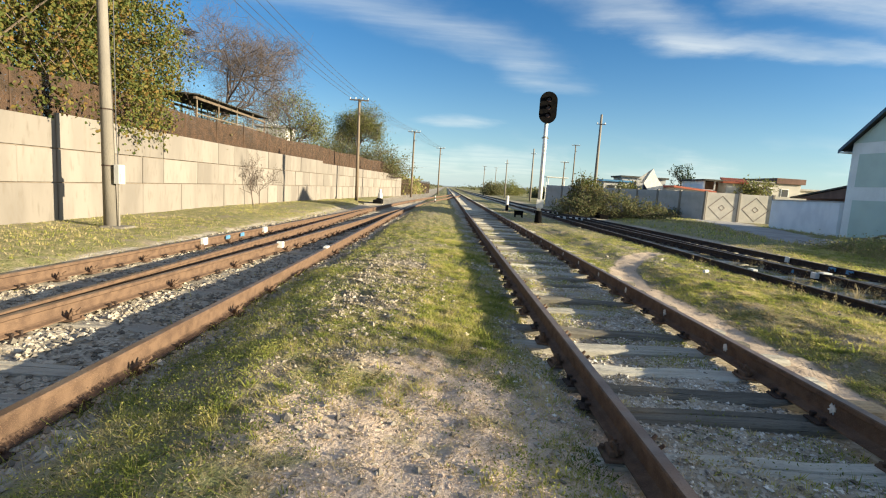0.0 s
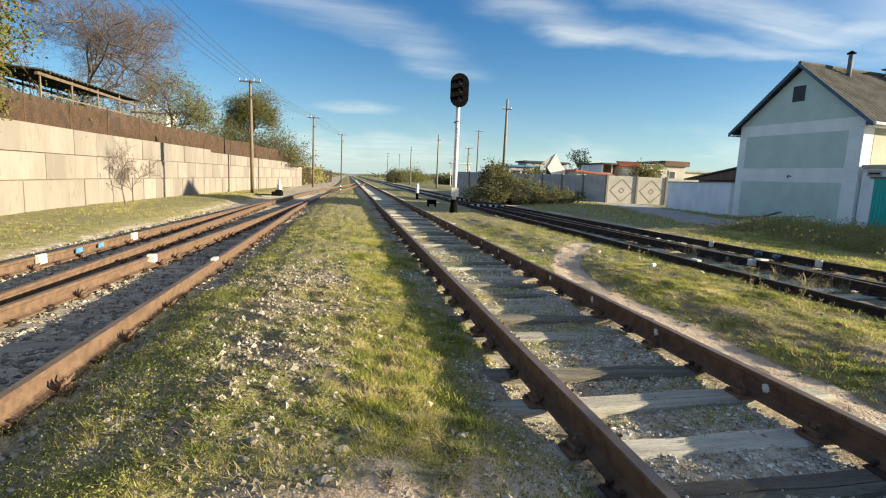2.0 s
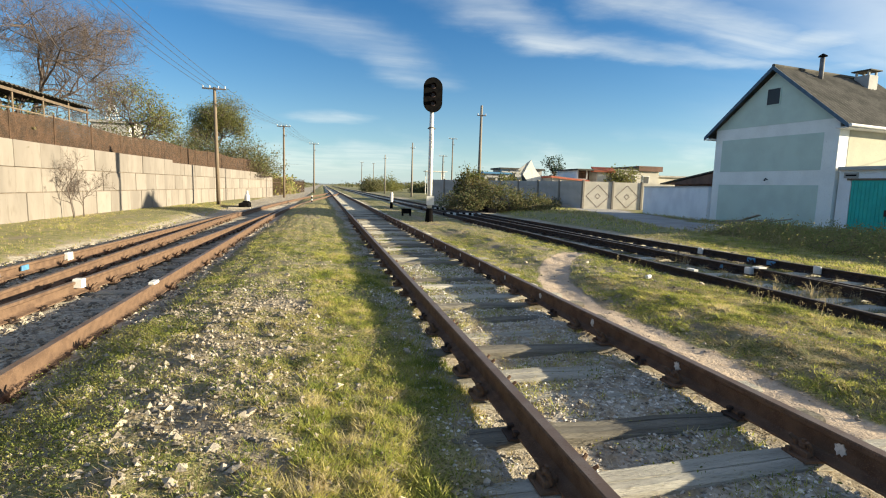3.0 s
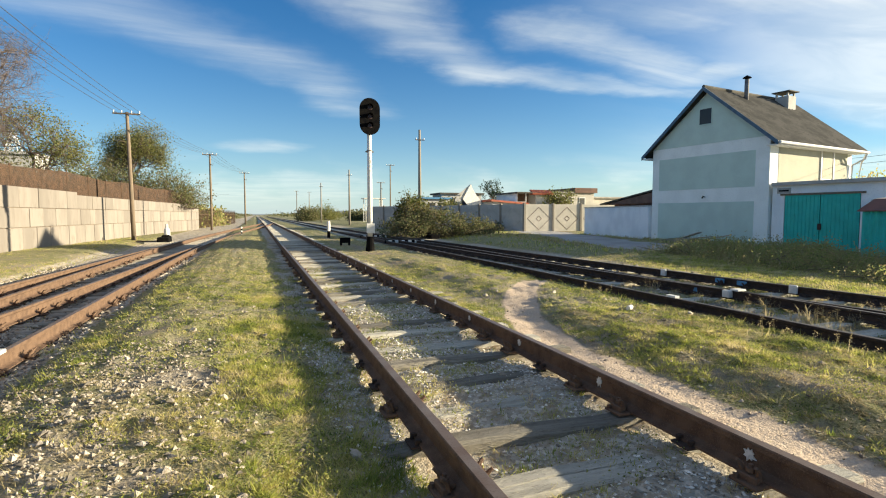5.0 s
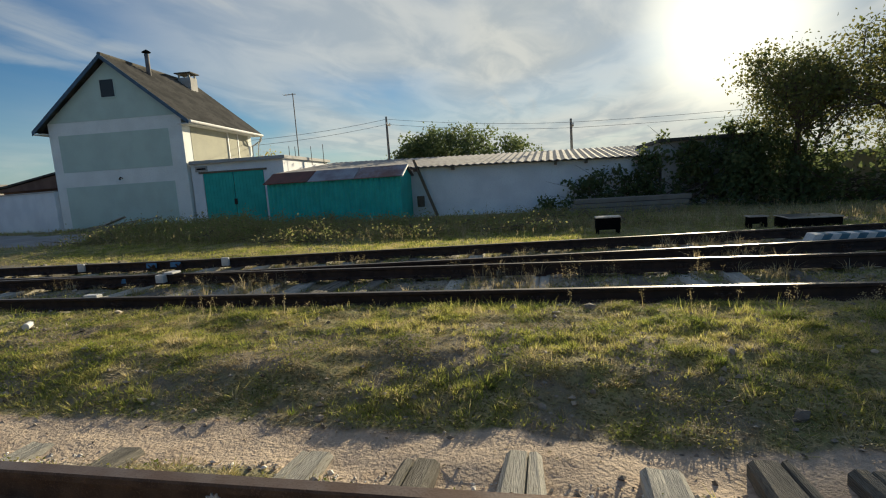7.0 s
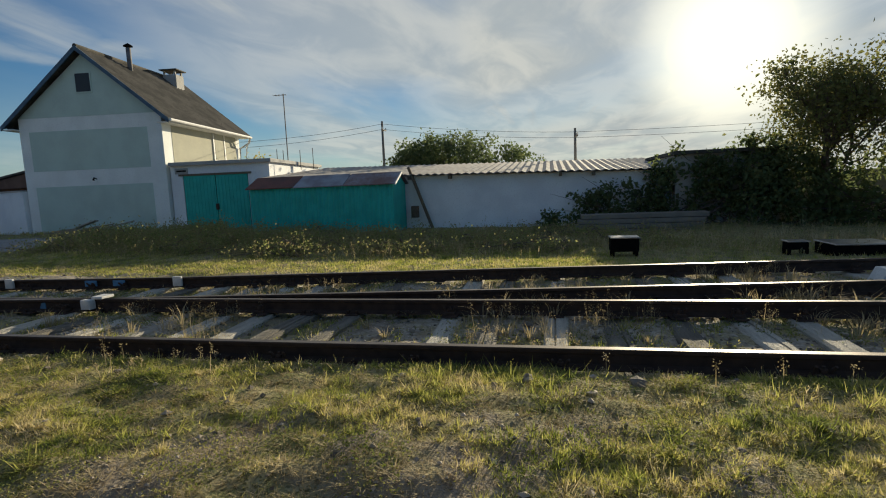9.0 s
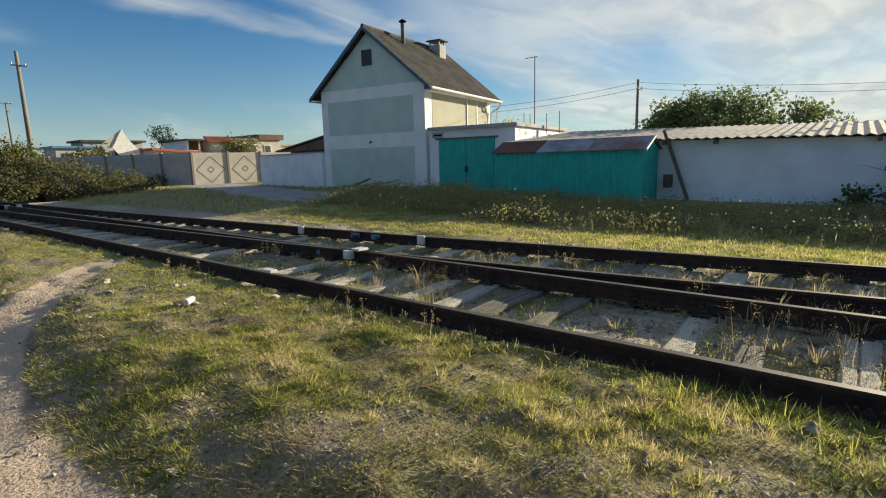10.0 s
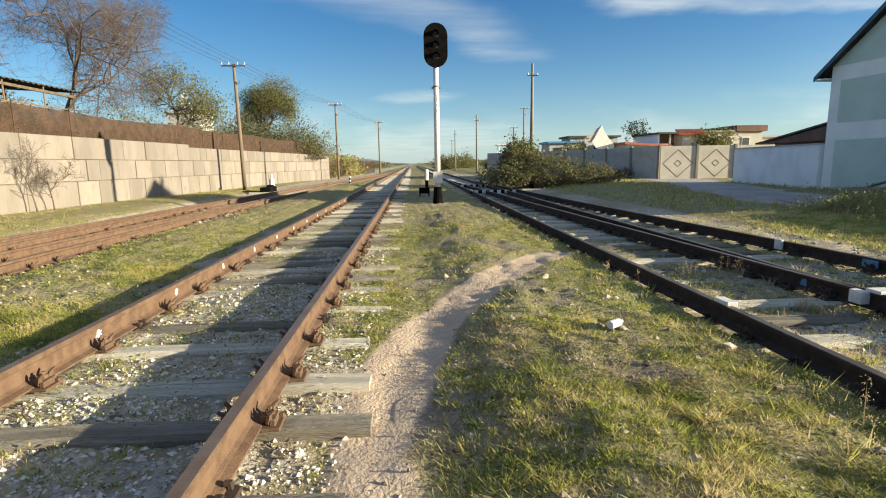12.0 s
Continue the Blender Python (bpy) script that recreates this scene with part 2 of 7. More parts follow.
CONCRETE = mat("concrete_block", (0.245, 0.218, 0.193), (0.20, 0.178, 0.157), 1.2, 0.9, 0.4, fine=7, third=(0.19, 0.165, 0.14), per_object=0.12, stretch=(1, 1, 0.3))
JOINT = mat("joint_mortar", (0.22, 0.18, 0.14), None, 4, 0.95, 0.4)
POLE_CONCRETE = mat("pole_concrete", (0.25, 0.225, 0.19), (0.20, 0.18, 0.155), 3, 0.9, 0.3, stretch=(1, 1, 0.3))
POLE_WOOD = mat("pole_wood", (0.22, 0.17, 0.12), (0.15, 0.12, 0.09), 4, 0.9, 0.4, stretch=(4, 4, 0.3))
FENCE_RUST = mat("rusty_mesh", (0.092, 0.056, 0.037), (0.056, 0.038, 0.027), 3, 0.95, 0.3)
WHITE_PAINT = mat("white_paint", (0.78, 0.77, 0.74), (0.66, 0.65, 0.61), 5, 0.6, 0.12)
BLACK_PAINT = mat("black_paint", (0.006, 0.006, 0.007), (0.012, 0.011, 0.010), 6, 0.95, 0.1, spec=0.02)
BLUE_PAINT = mat("blue_paint", (0.10, 0.28, 0.48), (0.08, 0.20, 0.36), 9, 0.55, 0.1)
LENS = plain("signal_lens", (0.02, 0.005, 0.005), 0.5)
GLASS_DARK = plain("dark_window", (0.02, 0.022, 0.025), 0.45)
PLASTER_GREEN = mat("green_grey_plaster", (0.57, 0.69, 0.62), (0.52, 0.63, 0.57), 1.2, 0.9, 0.2, fine=30, third=(0.60, 0.71, 0.64))
PLASTER_PALE = mat("pale_plaster", (0.90, 0.92, 0.89), (0.83, 0.85, 0.82), 1.4, 0.9, 0.2, fine=30)
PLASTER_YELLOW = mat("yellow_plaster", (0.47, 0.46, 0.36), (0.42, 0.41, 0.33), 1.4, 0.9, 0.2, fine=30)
WHITEWASH = mat("whitewash", (0.90, 0.91, 0.92), (0.80, 0.81, 0.83), 1.1, 0.9, 0.25, fine=22, third=(0.72, 0.73, 0.74))
SLATE = mat("fibre_cement_sheet", (0.115, 0.105, 0.09), (0.058, 0.055, 0.048), 1.3, 0.9, 0.3, fine=9, third=(0.045, 0.045, 0.033))
ROOF_LIGHT = mat("pale_corrugated_sheet", (0.42, 0.40, 0.37), (0.33, 0.30, 0.27), 2, 0.8, 0.15)
TEAL = mat("teal_painted_sheet", (0.045, 0.52, 0.44), (0.038, 0.44, 0.37), 2.2, 0.55, 0.08, fine=30)
PATCH_ROOF = mat("patched_metal_roof", (0.22, 0.12, 0.10), (0.34, 0.33, 0.36), 1.1, 0.6, 0.15, fine=14)
BLUE_TRIM = mat("blue_trim", (0.09, 0.15, 0.22), None, 4, 0.6, 0.1)
STRIPE_BLUE = mat("faded_blue_stripe", (0.12, 0.24, 0.30), (0.09, 0.18, 0.23), 6, 0.7, 0.1)
BARK = mat("bark", (0.16, 0.12, 0.09), (0.10, 0.08, 0.06), 6, 0.95, 0.6)
TWIG = mat("grey_twig", (0.135, 0.105, 0.09), (0.09, 0.07, 0.06), 6, 0.95, 0.2)
RED_TILE = mat("red_tile", (0.42, 0.13, 0.08), (0.32, 0.10, 0.07), 4, 0.8, 0.3)
GREY_WALL = mat("grey_render", (0.48, 0.47, 0.45), (0.40, 0.39, 0.37), 1.4, 0.9, 0.25)
BEIGE_WALL = mat("beige_render", (0.56, 0.52, 0.45), (0.48, 0.45, 0.39), 1.4, 0.9, 0.25)
BROWN_WALL = mat("brown_render", (0.20, 0.12, 0.09), (0.15, 0.09, 0.07), 2, 0.9, 0.2)
WIRE = plain("wire", (0.05, 0.05, 0.055), 0.6)
LEAF_AUTUMN = leaf_mat("autumn_leaf", [(0.05, 0.075, 0.02), (0.09, 0.115, 0.028), (0.135, 0.14, 0.036), (0.19, 0.15, 0.04), (0.22, 0.12, 0.038)], 0.3)
LEAF_GREEN = leaf_mat("green_leaf", [(0.13, 0.15, 0.05), (0.18, 0.20, 0.065), (0.23, 0.21, 0.08), (0.15, 0.16, 0.055)], 0.5)
# dark green leaves, lightened and greyed so the colour carries the haze
LEAF_DARK = leaf_mat("dark_leaf_hazed", [(0.10, 0.14, 0.06), (0.14, 0.18, 0.075), (0.19, 0.21, 0.09)], 0.5)
LEAF_BROWN = leaf_mat("withered_leaf", [(0.08, 0.10, 0.04), (0.12, 0.14, 0.055), (0.17, 0.14, 0.075), (0.20, 0.20, 0.09)])
LEAF_BRAMBLE = leaf_mat("bramble_leaf", [(0.24, 0.28, 0.09), (0.36, 0.39, 0.12), (0.43, 0.40, 0.16), (0.38, 0.27, 0.14), (0.50, 0.44, 0.25)], 0.58)
BLADE = leaf_mat("grass_blade", [(0.17, 0.22, 0.05), (0.32, 0.36, 0.08), (0.49, 0.485, 0.13), (0.62, 0.54, 0.215), (0.70, 0.59, 0.36)], 0.58)
STRAW = leaf_mat("dry_grass_blade", [(0.30, 0.24, 0.12), (0.44, 0.36, 0.19), (0.54, 0.44, 0.26), (0.64, 0.53, 0.34)], 0.4)
LITTER = leaf_mat("dead_scraps", [(0.10, 0.08, 0.045), (0.24, 0.19, 0.10), (0.38, 0.31, 0.19), (0.60, 0.51, 0.37)], 0.15)
LEAF_WEED = leaf_mat("low_weed_leaf", [(0.10, 0.13, 0.035), (0.19, 0.225, 0.055), (0.32, 0.33, 0.09), (0.46, 0.40, 0.16)], 0.4)
LEAF_BANK = leaf_mat("bank_leaf", [(0.20, 0.24, 0.08), (0.29, 0.32, 0.105), (0.34, 0.33, 0.13), (0.31, 0.24, 0.13), (0.37, 0.35, 0.17)], 0.5)
FIR = leaf_mat("fir_needles", [(0.03, 0.055, 0.03), (0.05, 0.08, 0.04)], 0.1)


# ---- mesh tools ----
class Mesh:
    """Gathers vertices and faces for one mesh."""

    def __init__(self):
        self.v, self.f, self.m = [], [], []

    def add(self, vs, fs, slot=0):
        k = len(self.v)
        self.v += [tuple(p) for p in vs]
        self.f += [tuple(i + k for i in q) for q in fs]
        self.m += [slot] * len(fs)
        return self

    def box(self, x0, y0, z0, x1, y1, z1, slot=0, c=0.0, m=None):
        """A box; c: chamfer of its upright and top edges."""
        if c <= 0:
            vs = [(x, y, z) for z in (z0, z1) for x, y in ((x0, y0), (x1, y0), (x1, y1), (x0, y1))]
            fs = [(3, 2, 1, 0), (4, 5, 6, 7), (0, 1, 5, 4), (1, 2, 6, 5), (2, 3, 7, 6), (3, 0, 4, 7)]
        else:
            def ring(z, i):
                a, b, d, e = x0 + i, y0 + i, x1 - i, y1 - i
                return [(a + c, b, z), (d - c, b, z), (d, b + c, z), (d, e - c, z), (d - c, e, z), (a + c, e, z), (a, e - c, z), (a, b + c, z)]
            vs = ring(z0, 0) + ring(z1 - c, 0) + ring(z1, c * 0.7)
            fs = [tuple(range(7, -1, -1)), tuple(range(16, 24))]
            for lv in (0, 8):
                fs += [(lv + i, lv + (i + 1) % 8, lv + 8 + (i + 1) % 8, lv + 8 + i) for i in range(8)]
        if m is not None:
            vs = [m @ Vector(p) for p in vs]
        return self.add(vs, fs, slot)

    def tube(self, pts, radii, n=8, slot=0, caps=True):
        pts = [Vector(p) for p in pts]
        if not isinstance(radii, (list, tuple)):
            radii = [radii] * len(pts)
        vs, fs = [], []
        for i, p in enumerate(pts):
            d = (pts[min(i + 1, len(pts) - 1)] - pts[max(i - 1, 0)]).normalized()
            a = d.orthogonal().normalized() if abs(d.z) < 0.99 else Vector((1, 0, 0))
            a = (a - d * a.dot(d)).normalized()
            b = d.cross(a)
            vs += [p + (a * math.cos(t) + b * math.sin(t)) * radii[i] for t in [2 * math.pi * k / n for k in range(n)]]
        for i in range(len(pts) - 1):
            fs += [(i * n + k, i * n + (k + 1) % n, (i + 1) * n + (k + 1) % n, (i + 1) * n + k) for k in range(n)]
        if caps:
            fs += [tuple(range(n - 1, -1, -1)), tuple(range((len(pts) - 1) * n, len(pts) * n))]
        return self.add(vs, fs, slot)

    def prism(self, poly, h0, h1, axis="z", slot=0):
        """A polygon in the plane across axis, pushed from h0 to h1."""
        n = len(poly)
        def at(p, h):
            return {"x": (h, p[0], p[1]), "y": (p[0], h, p[1]), "z": (p[0], p[1], h)}[axis]
        vs = [at(p, h0) for p in poly] + [at(p, h1) for p in poly]
        fs = [tuple(range(n - 1, -1, -1)), tuple(range(n, 2 * n))] + [(i, (i + 1) % n, n + (i + 1) % n, n + i) for i in range(n)]
        return self.add(vs, fs, slot)

    def data(self, name, mats, smooth=False):
        me = bpy.data.meshes.new(name)
        me.from_pydata(self.v, [], self.f)
        for k in mats if isinstance(mats, (list, tuple)) else [mats]:
            me.materials.append(k)
        me.polygons.foreach_set("material_index", self.m)
        me.polygons.foreach_set("use_smooth", [smooth] * len(self.f))
        bm = bmesh.new()
        bm.from_mesh(me)
        bmesh.ops.recalc_face_normals(bm, faces=bm.faces)
        bm.to_mesh(me)
        bm.free()
        return me


def soup(name, verts, per, mats, kinds=None):
    """A mesh of many loose small faces, each of `per` corners."""
    me = bpy.data.meshes.new(name)
    verts = np.asarray(verts, np.float32).reshape(-1, 3)
    n = len(verts) // per
    me.vertices.add(len(verts))
    me.vertices.foreach_set("co", verts.ravel())
    me.loops.add(n * per)
    me.loops.foreach_set("vertex_index", np.arange(n * per, dtype=np.int32))
    me.polygons.add(n)
    me.polygons.foreach_set("loop_start", np.arange(0, n * per, per, dtype=np.int32))
    for k in mats if isinstance(mats, (list, tuple)) else [mats]:
        me.materials.append(k)
    if kinds is not None:
        me.polygons.foreach_set("material_index", np.asarray(kinds, np.int32))
    me.update(calc_edges=True)
    return me


def thing(name, label, category, at=(0, 0, 0), turn=0.0, group="", kind=""):
    ob = new(name)
    ob.empty_display_size = 0.2
    ob.matrix_basis = pose(*at, 0, 0, turn)
    return tagged(ob, label, category, group, kind)


def part(name, mesh, mats, parent, label="", smooth=False, m=None):
    me = mesh.data(name, mats, smooth) if isinstance(mesh, Mesh) else mesh
    ob = new(name, me)
    ob.parent = parent
    if m is not None:
        ob.matrix_basis = m
    return tagged(ob, label)


def solo(name, mesh, mats, label, category, kind="", smooth=False, m=None, group=""):
    me = mesh.data(name, mats, smooth) if isinstance(mesh, Mesh) else mesh
    ob = new(name, me)
    if m is not None:
        ob.matrix_basis = m
    return tagged(ob, label, category, group, kind)


def smooth_step(a, b, x):
    t = np.clip((np.asarray(x, float) - a) / (b - a), 0, 1)
    return t * t * (3 - 2 * t)


def lumps(x, y, s, seed=0):
    """Cheap smooth noise in -1..1, from sines."""
    r = np.random.default_rng(seed)
    v = 0
    for k in range(7):
        a, f, p = r.uniform(0, 6.28), s * r.uniform(0.5, 1.9), r.uniform(0, 6.28)
        v = v + np.sin((np.cos(a) * x + np.sin(a) * y) * f + p)
    return v / 4.0

# ---- lines of the tracks ----
MID_Z, LEFT_Z, RIGHT_Z = 0.0, -0.13, -0.05
GAUGE = 1.59


def left_far(y):
    """The rail that leaves the far-left track: its distance from the straight one."""
    return 1.6 * (max(36 - y, 0) / 34) ** 1.6 if y > 2 else 1.6 + 0.085 * (2 - y)


def right_far(y):
    if y < 11.5:
        return 1.48 + 0.115 * (11.5 - y)
    return 1.48 * (max(52 - y, 0) / 40.5) ** 1.45


LEFT_X, RIGHT_X = -3.45, 5.15


def left_x(y):
    """The right-hand rail of the left track, which swings over to join the middle track far ahead."""
    t = min(max((y - 22) / 74, 0), 1)
    return LEFT_X + (GAUGE - LEFT_X) * t * t * (3 - 2 * t)


def path_x(y):
    return 2.25 + 0.085 * np.maximum(np.asarray(y) - 9, 0) ** 2


def ground_z(x, y):
    x, y = np.asarray(x, float), np.asarray(y, float)
    z = -0.225 + (0.105 - 0.018 * np.clip(x - 3, 0, 2)) * smooth_step(2.55, 3.5, x) * smooth_step(5.1, 4.85, x) * smooth_step(26, 18, y)
    z = z + 0.03 * np.exp(-((x + 1.6) / 0.7) ** 2)
    z = z - 0.085 * smooth_step(-2.7, -3.3, x) * smooth_step(-8.2, -6.6, x) - (0.038 + 0.052 * smooth_step(10, 20, y)) * smooth_step(-3.3, -3.6, x) * smooth_step(-7.4, -6.8, x) * smooth_step(50, 30, y)
    z = z - 0.03 * smooth_step(4.85, 5.12, x) * smooth_step(11, 9.4, x)
    fall = (1 - np.clip((-2.3 - x) / 0.9, 0, 1) ** 0.75) * (0.42 + 0.58 * np.clip((-0.4 - x) / 1.7, 0, 1))
    z = z + (0.095 + 0.045 * smooth_step(6.0, 4.0, y)) * fall * smooth_step(-0.1, -0.35 - 0.25 * smooth_step(4.0, 6.0, y), x) * smooth_step(60, 30, y)
    bed = smooth_step(-0.35, -0.1, x) * smooth_step(2.2, 1.95, x)
    z = z + bed * (-0.012 + 0.026 * lumps(x, y, 2.6, 21)) * smooth_step(60, 30, y)
    z = z + 0.03 * lumps(x, y, 2.2, 22) * smooth_step(5.0, 5.4, x) * smooth_step(10, 9.4, x) * smooth_step(60, 30, y)
    far = smooth_step(9.5, 12.5, x)
    z = z + far * (-0.12 + 0.28 * smooth_step(5, 24, y))
    z = z + 0.03 * np.exp(-((x - path_x(y)) / 0.5) ** 2) * -1.0 * (y < 15)
    rough = smooth_step(400, 60, np.hypot(x, y))
    hump = 1 + 0.5 * smooth_step(2.7, 3.2, x) * smooth_step(5.0, 4.6, x) + 0.6 * smooth_step(-2.9, -2.4, x) * smooth_step(-0.5, -0.9, x)
    z = z + rough * (0.016 * lumps(x, y, 1.7, 3) + hump * (0.012 * lumps(x, y, 5.0, 4) + 0.013 * lumps(x, y, 13.0, 7) + 0.009 * lumps(x, y, 27.0, 8)))
    return z


def road_mask(x, y):
    line = [(22, 45), (19.2, 38), (17.0, 31), (15.2, 26), (14.2, 21.5)]
    d = np.full(np.shape(x), 99.0)
    for (ax, ay), (bx, by) in zip(line, line[1:]):
        t = np.clip(((x - ax) * (bx - ax) + (y - ay) * (by - ay)) / ((bx - ax) ** 2 + (by - ay) ** 2), 0, 1)
        d = np.minimum(d, np.hypot(x - ax - t * (bx - ax), y - ay - t * (by - ay)))
    return smooth_step(1.9, 1.4, d + 0.25 * lumps(x, y, 2.0, 9))


def path_mask(x, y):
    half = 0.21 + 0.022 * np.maximum(y - 9, 0)
    off = np.abs(x - path_x(y)) + 0.06 * lumps(x, y, 5.0, 5)
    return smooth_step(half + 0.12, half - 0.08, off) * smooth_step(14.8, 13.8, y)


def ballast_mask(x, y):
    w = 0.12 * lumps(x, y, 4.0, 6)
    left = smooth_step(-7.3, -6.9, x + w) * smooth_step(-2.95, -3.3, x + w)
    spill = smooth_step(-3.2, -2.9, x) * smooth_step(-1.25, -1.75, x + 2 * w) * smooth_step(4.6, 6.0, y + 4 * w) * smooth_step(12, 9, y) * 0.4
    mid = smooth_step(-0.6, -0.25, x + 2 * w) * smooth_step(2.0, 1.7, x + 2 * w)
    right = smooth_step(4.95, 5.1, x + 0.3 * w) * smooth_step(10.4, 9.6, x + w) * (0.5 + 0.3 * lumps(x, y, 1.7, 17))
    return np.clip(np.maximum.reduce([left, spill, mid, right]), 0, 1)


def sand_mask(x, y):
    """The bare sandy patch between the tracks."""
    return np.exp(-((x + 1.05) / 1.05) ** 2) * smooth_step(5.6, 3.8, y + 0.5 * lumps(x, y, 2.2, 16))


def grass_mask(x, y):
    """How green the ground is, from 0 (bare) to 1."""
    g = 0.66 + 0.08 * smooth_step(2.4, 3.0, x) + 0.20 * lumps(x, y, 1.6, 14) + 0.24 * lumps(x, y, 5.5, 11) + 0.24 * lumps(x, y, 13.0, 12) + 0.10 * lumps(x, y, 29.0, 15)
    g = g - 0.50 * sand_mask(x, y) - 0.14 * smooth_step(2.3, 2.8, x) * smooth_step(5.2, 4.9, x)
    g = g + 0.3 * smooth_step(4.2, 4.6, x) * smooth_step(5.1, 5.0, x)
    g = g + 0.25 * np.exp(-((x + 0.95) / 0.45) ** 2) * (y > 3.5) + 0.2 * np.exp(-((x - 4.55) / 0.5) ** 2)
    b = ballast_mask(x, y)
    g = g * (1 - 0.82 * b) + 0.10 * b * (lumps(x, y, 5.0, 13) > 0.5)
    g = g * (1 - path_mask(x, y)) * (1 - road_mask(x, y))
    return np.clip(g, 0, 1)


# ---- ground ----
def graded(lo, hi, inner_lo, inner_hi, step, grow=1.22, cap=90):
    v = list(np.arange(inner_lo, inner_hi + step / 2, step))
    d, a = step, inner_lo
    while a > lo:
        d = min(d * grow, cap)
        a -= d
        v.insert(0, a)
    d, a = step, inner_hi
    while a < hi:
        d = min(d * grow, cap)
        a += d
        v.append(a)
    return np.array(v)


gx, gy = graded(-2600, 2600, -7.0, 10.5, 0.085, 1.17, 300), graded(-1500, 2800, -0.5, 15.0, 0.09, 1.12, 300)
X, Y = np.meshgrid(gx, gy)
Zg = ground_z(X, Y)
nx, ny = len(gx), len(gy)
gm = bpy.data.meshes.new("ground")
gm.from_pydata(np.stack([X, Y, Zg], -1).reshape(-1, 3).tolist(), [], [(j * nx + i, j * nx + i + 1, (j + 1) * nx + i + 1, (j + 1) * nx + i) for j in range(ny - 1) for i in range(nx - 1)])
gm.polygons.foreach_set("use_smooth", [True] * len(gm.polygons))
for nm, fn in (("path", path_mask), ("road", road_mask), ("ballast", ballast_mask), ("grass", grass_mask), ("sand", sand_mask)):
    at = gm.attributes.new(nm, "FLOAT", "POINT")
    at.data.foreach_set("value", fn(X, Y).astype(np.float32).ravel())


def ground_material():
    m = bpy.data.materials.new("ground")
    m.use_nodes = True
    n, l = m.node_tree.nodes, m.node_tree.links
    bsdf = n["Principled BSDF"]
    bsdf.inputs["Roughness"].default_value, bsdf.inputs["Specular IOR Level"].default_value = 0.95, 0.15
    tc = n.new("ShaderNodeTexCoord")

    def noise_at(scale, detail=5, rough=0.6):
        k = n.new("ShaderNodeTexNoise")
        k.inputs["Scale"].default_value, k.inputs["Detail"].default_value, k.inputs["Roughness"].default_value = scale, detail, rough
        l.new(tc.outputs["Object"], k.inputs[0])
        return k.outputs[0]

    def cells(scale):
        k = n.new("ShaderNodeTexVoronoi")
        k.inputs["Scale"].default_value = scale
        l.new(tc.outputs["Object"], k.inputs[0])
        return k

    def ramp(v, lo, hi):
        r = n.new("ShaderNodeMapRange")
        r.interpolation_type = "SMOOTHSTEP"
        r.inputs[1].default_value, r.inputs[2].default_value = lo, hi
        l.new(v, r.inputs[0])
        return r.outputs[0]

    def mix(f, a, b):
        x = n.new("ShaderNodeMix")
        x.data_type = "RGBA"
        for k, v in ((0, f), (6, a), (7, b)):
            if isinstance(v, tuple):
                x.inputs[k].default_value = (*v, 1)
            elif isinstance(v, float):
                x.inputs[k].default_value = v
            else:
                l.new(v, x.inputs[k])
        return x.outputs[2]

    def attr(name, wob=0.0):
        a = n.new("ShaderNodeAttribute")
        a.attribute_name = name
        if not wob:
            return a.outputs["Fac"]
        q = n.new("ShaderNodeMath")
        q.operation = "MULTIPLY_ADD"
        l.new(mid, q.inputs[0])
        q.inputs[1].default_value = wob
        l.new(a.outputs["Fac"], q.inputs[2])
        return q.outputs[0]

    coarse, mid, fine, grit = noise_at(0.7), noise_at(5), noise_at(38, 4), noise_at(150, 2)
    stones = cells(32)
    grains = cells(85)
    soil = mix(ramp(coarse, 0.35, 0.65), (0.36, 0.315, 0.245), (0.285, 0.245, 0.185))
    soil = mix(ramp(fine, 0.5, 0.72), soil, (0.468, 0.413, 0.335))
    soil = mix(ramp(grains.outputs["Color"], 0.15, 0.95), mix(0.55, soil, (0.234, 0.187, 0.133)), soil)
    soil = mix(ramp(grit, 0.5, 0.68), soil, (0.211, 0.172, 0.125))
    gravel = mix(ramp(stones.outputs["Color"], 0.1, 0.9), (0.33, 0.29, 0.23), (0.58, 0.52, 0.43))
    gravel = mix(ramp(mid, 0.45, 0.7), gravel, (0.322, 0.252, 0.168))
    turf = mix(ramp(mid, 0.35, 0.65), (0.235, 0.245, 0.095), (0.41, 0.355, 0.20))
    turf = mix(ramp(fine, 0.48, 0.62), turf, (0.136, 0.128, 0.0553))
    dirt = mix(ramp(fine, 0.4, 0.7), (0.605, 0.479, 0.361), (0.504, 0.395, 0.294))
    dirt = mix(ramp(mid, 0.5, 0.75), dirt, (0.487, 0.37, 0.269))
    dirt = mix(ramp(grit, 0.6, 0.75), dirt, (0.353, 0.269, 0.193))
    tar = mix(ramp(coarse, 0.4, 0.6), (0.44, 0.42, 0.39), (0.36, 0.34, 0.32))
    col = mix(ramp(attr("ballast", 0.5), 0.55, 0.95), soil, gravel)
    sand = mix(ramp(grains.outputs["Color"], 0.2, 0.9), (0.589, 0.451, 0.342), (0.76, 0.603, 0.475))
    sand = mix(ramp(fine, 0.55, 0.7), sand, (0.475, 0.38, 0.285))
    col = mix(ramp(attr("sand", 0.4), 0.45, 0.75), col, sand)
    col = mix(ramp(attr("grass", 0.7), 0.62, 0.98), col, turf)
    col = mix(ramp(attr("path", 0.5), 0.5, 0.9), col, dirt)
    col = mix(ramp(attr("road", 0.3), 0.5, 0.8), col, tar)
    l.new(col, bsdf.inputs["Base Color"])
    h = n.new("ShaderNodeMath")
    h.operation = "ADD"
    l.new(fine, h.inputs[0])
    l.new(mid, h.inputs[1])
    b = n.new("ShaderNodeBump")
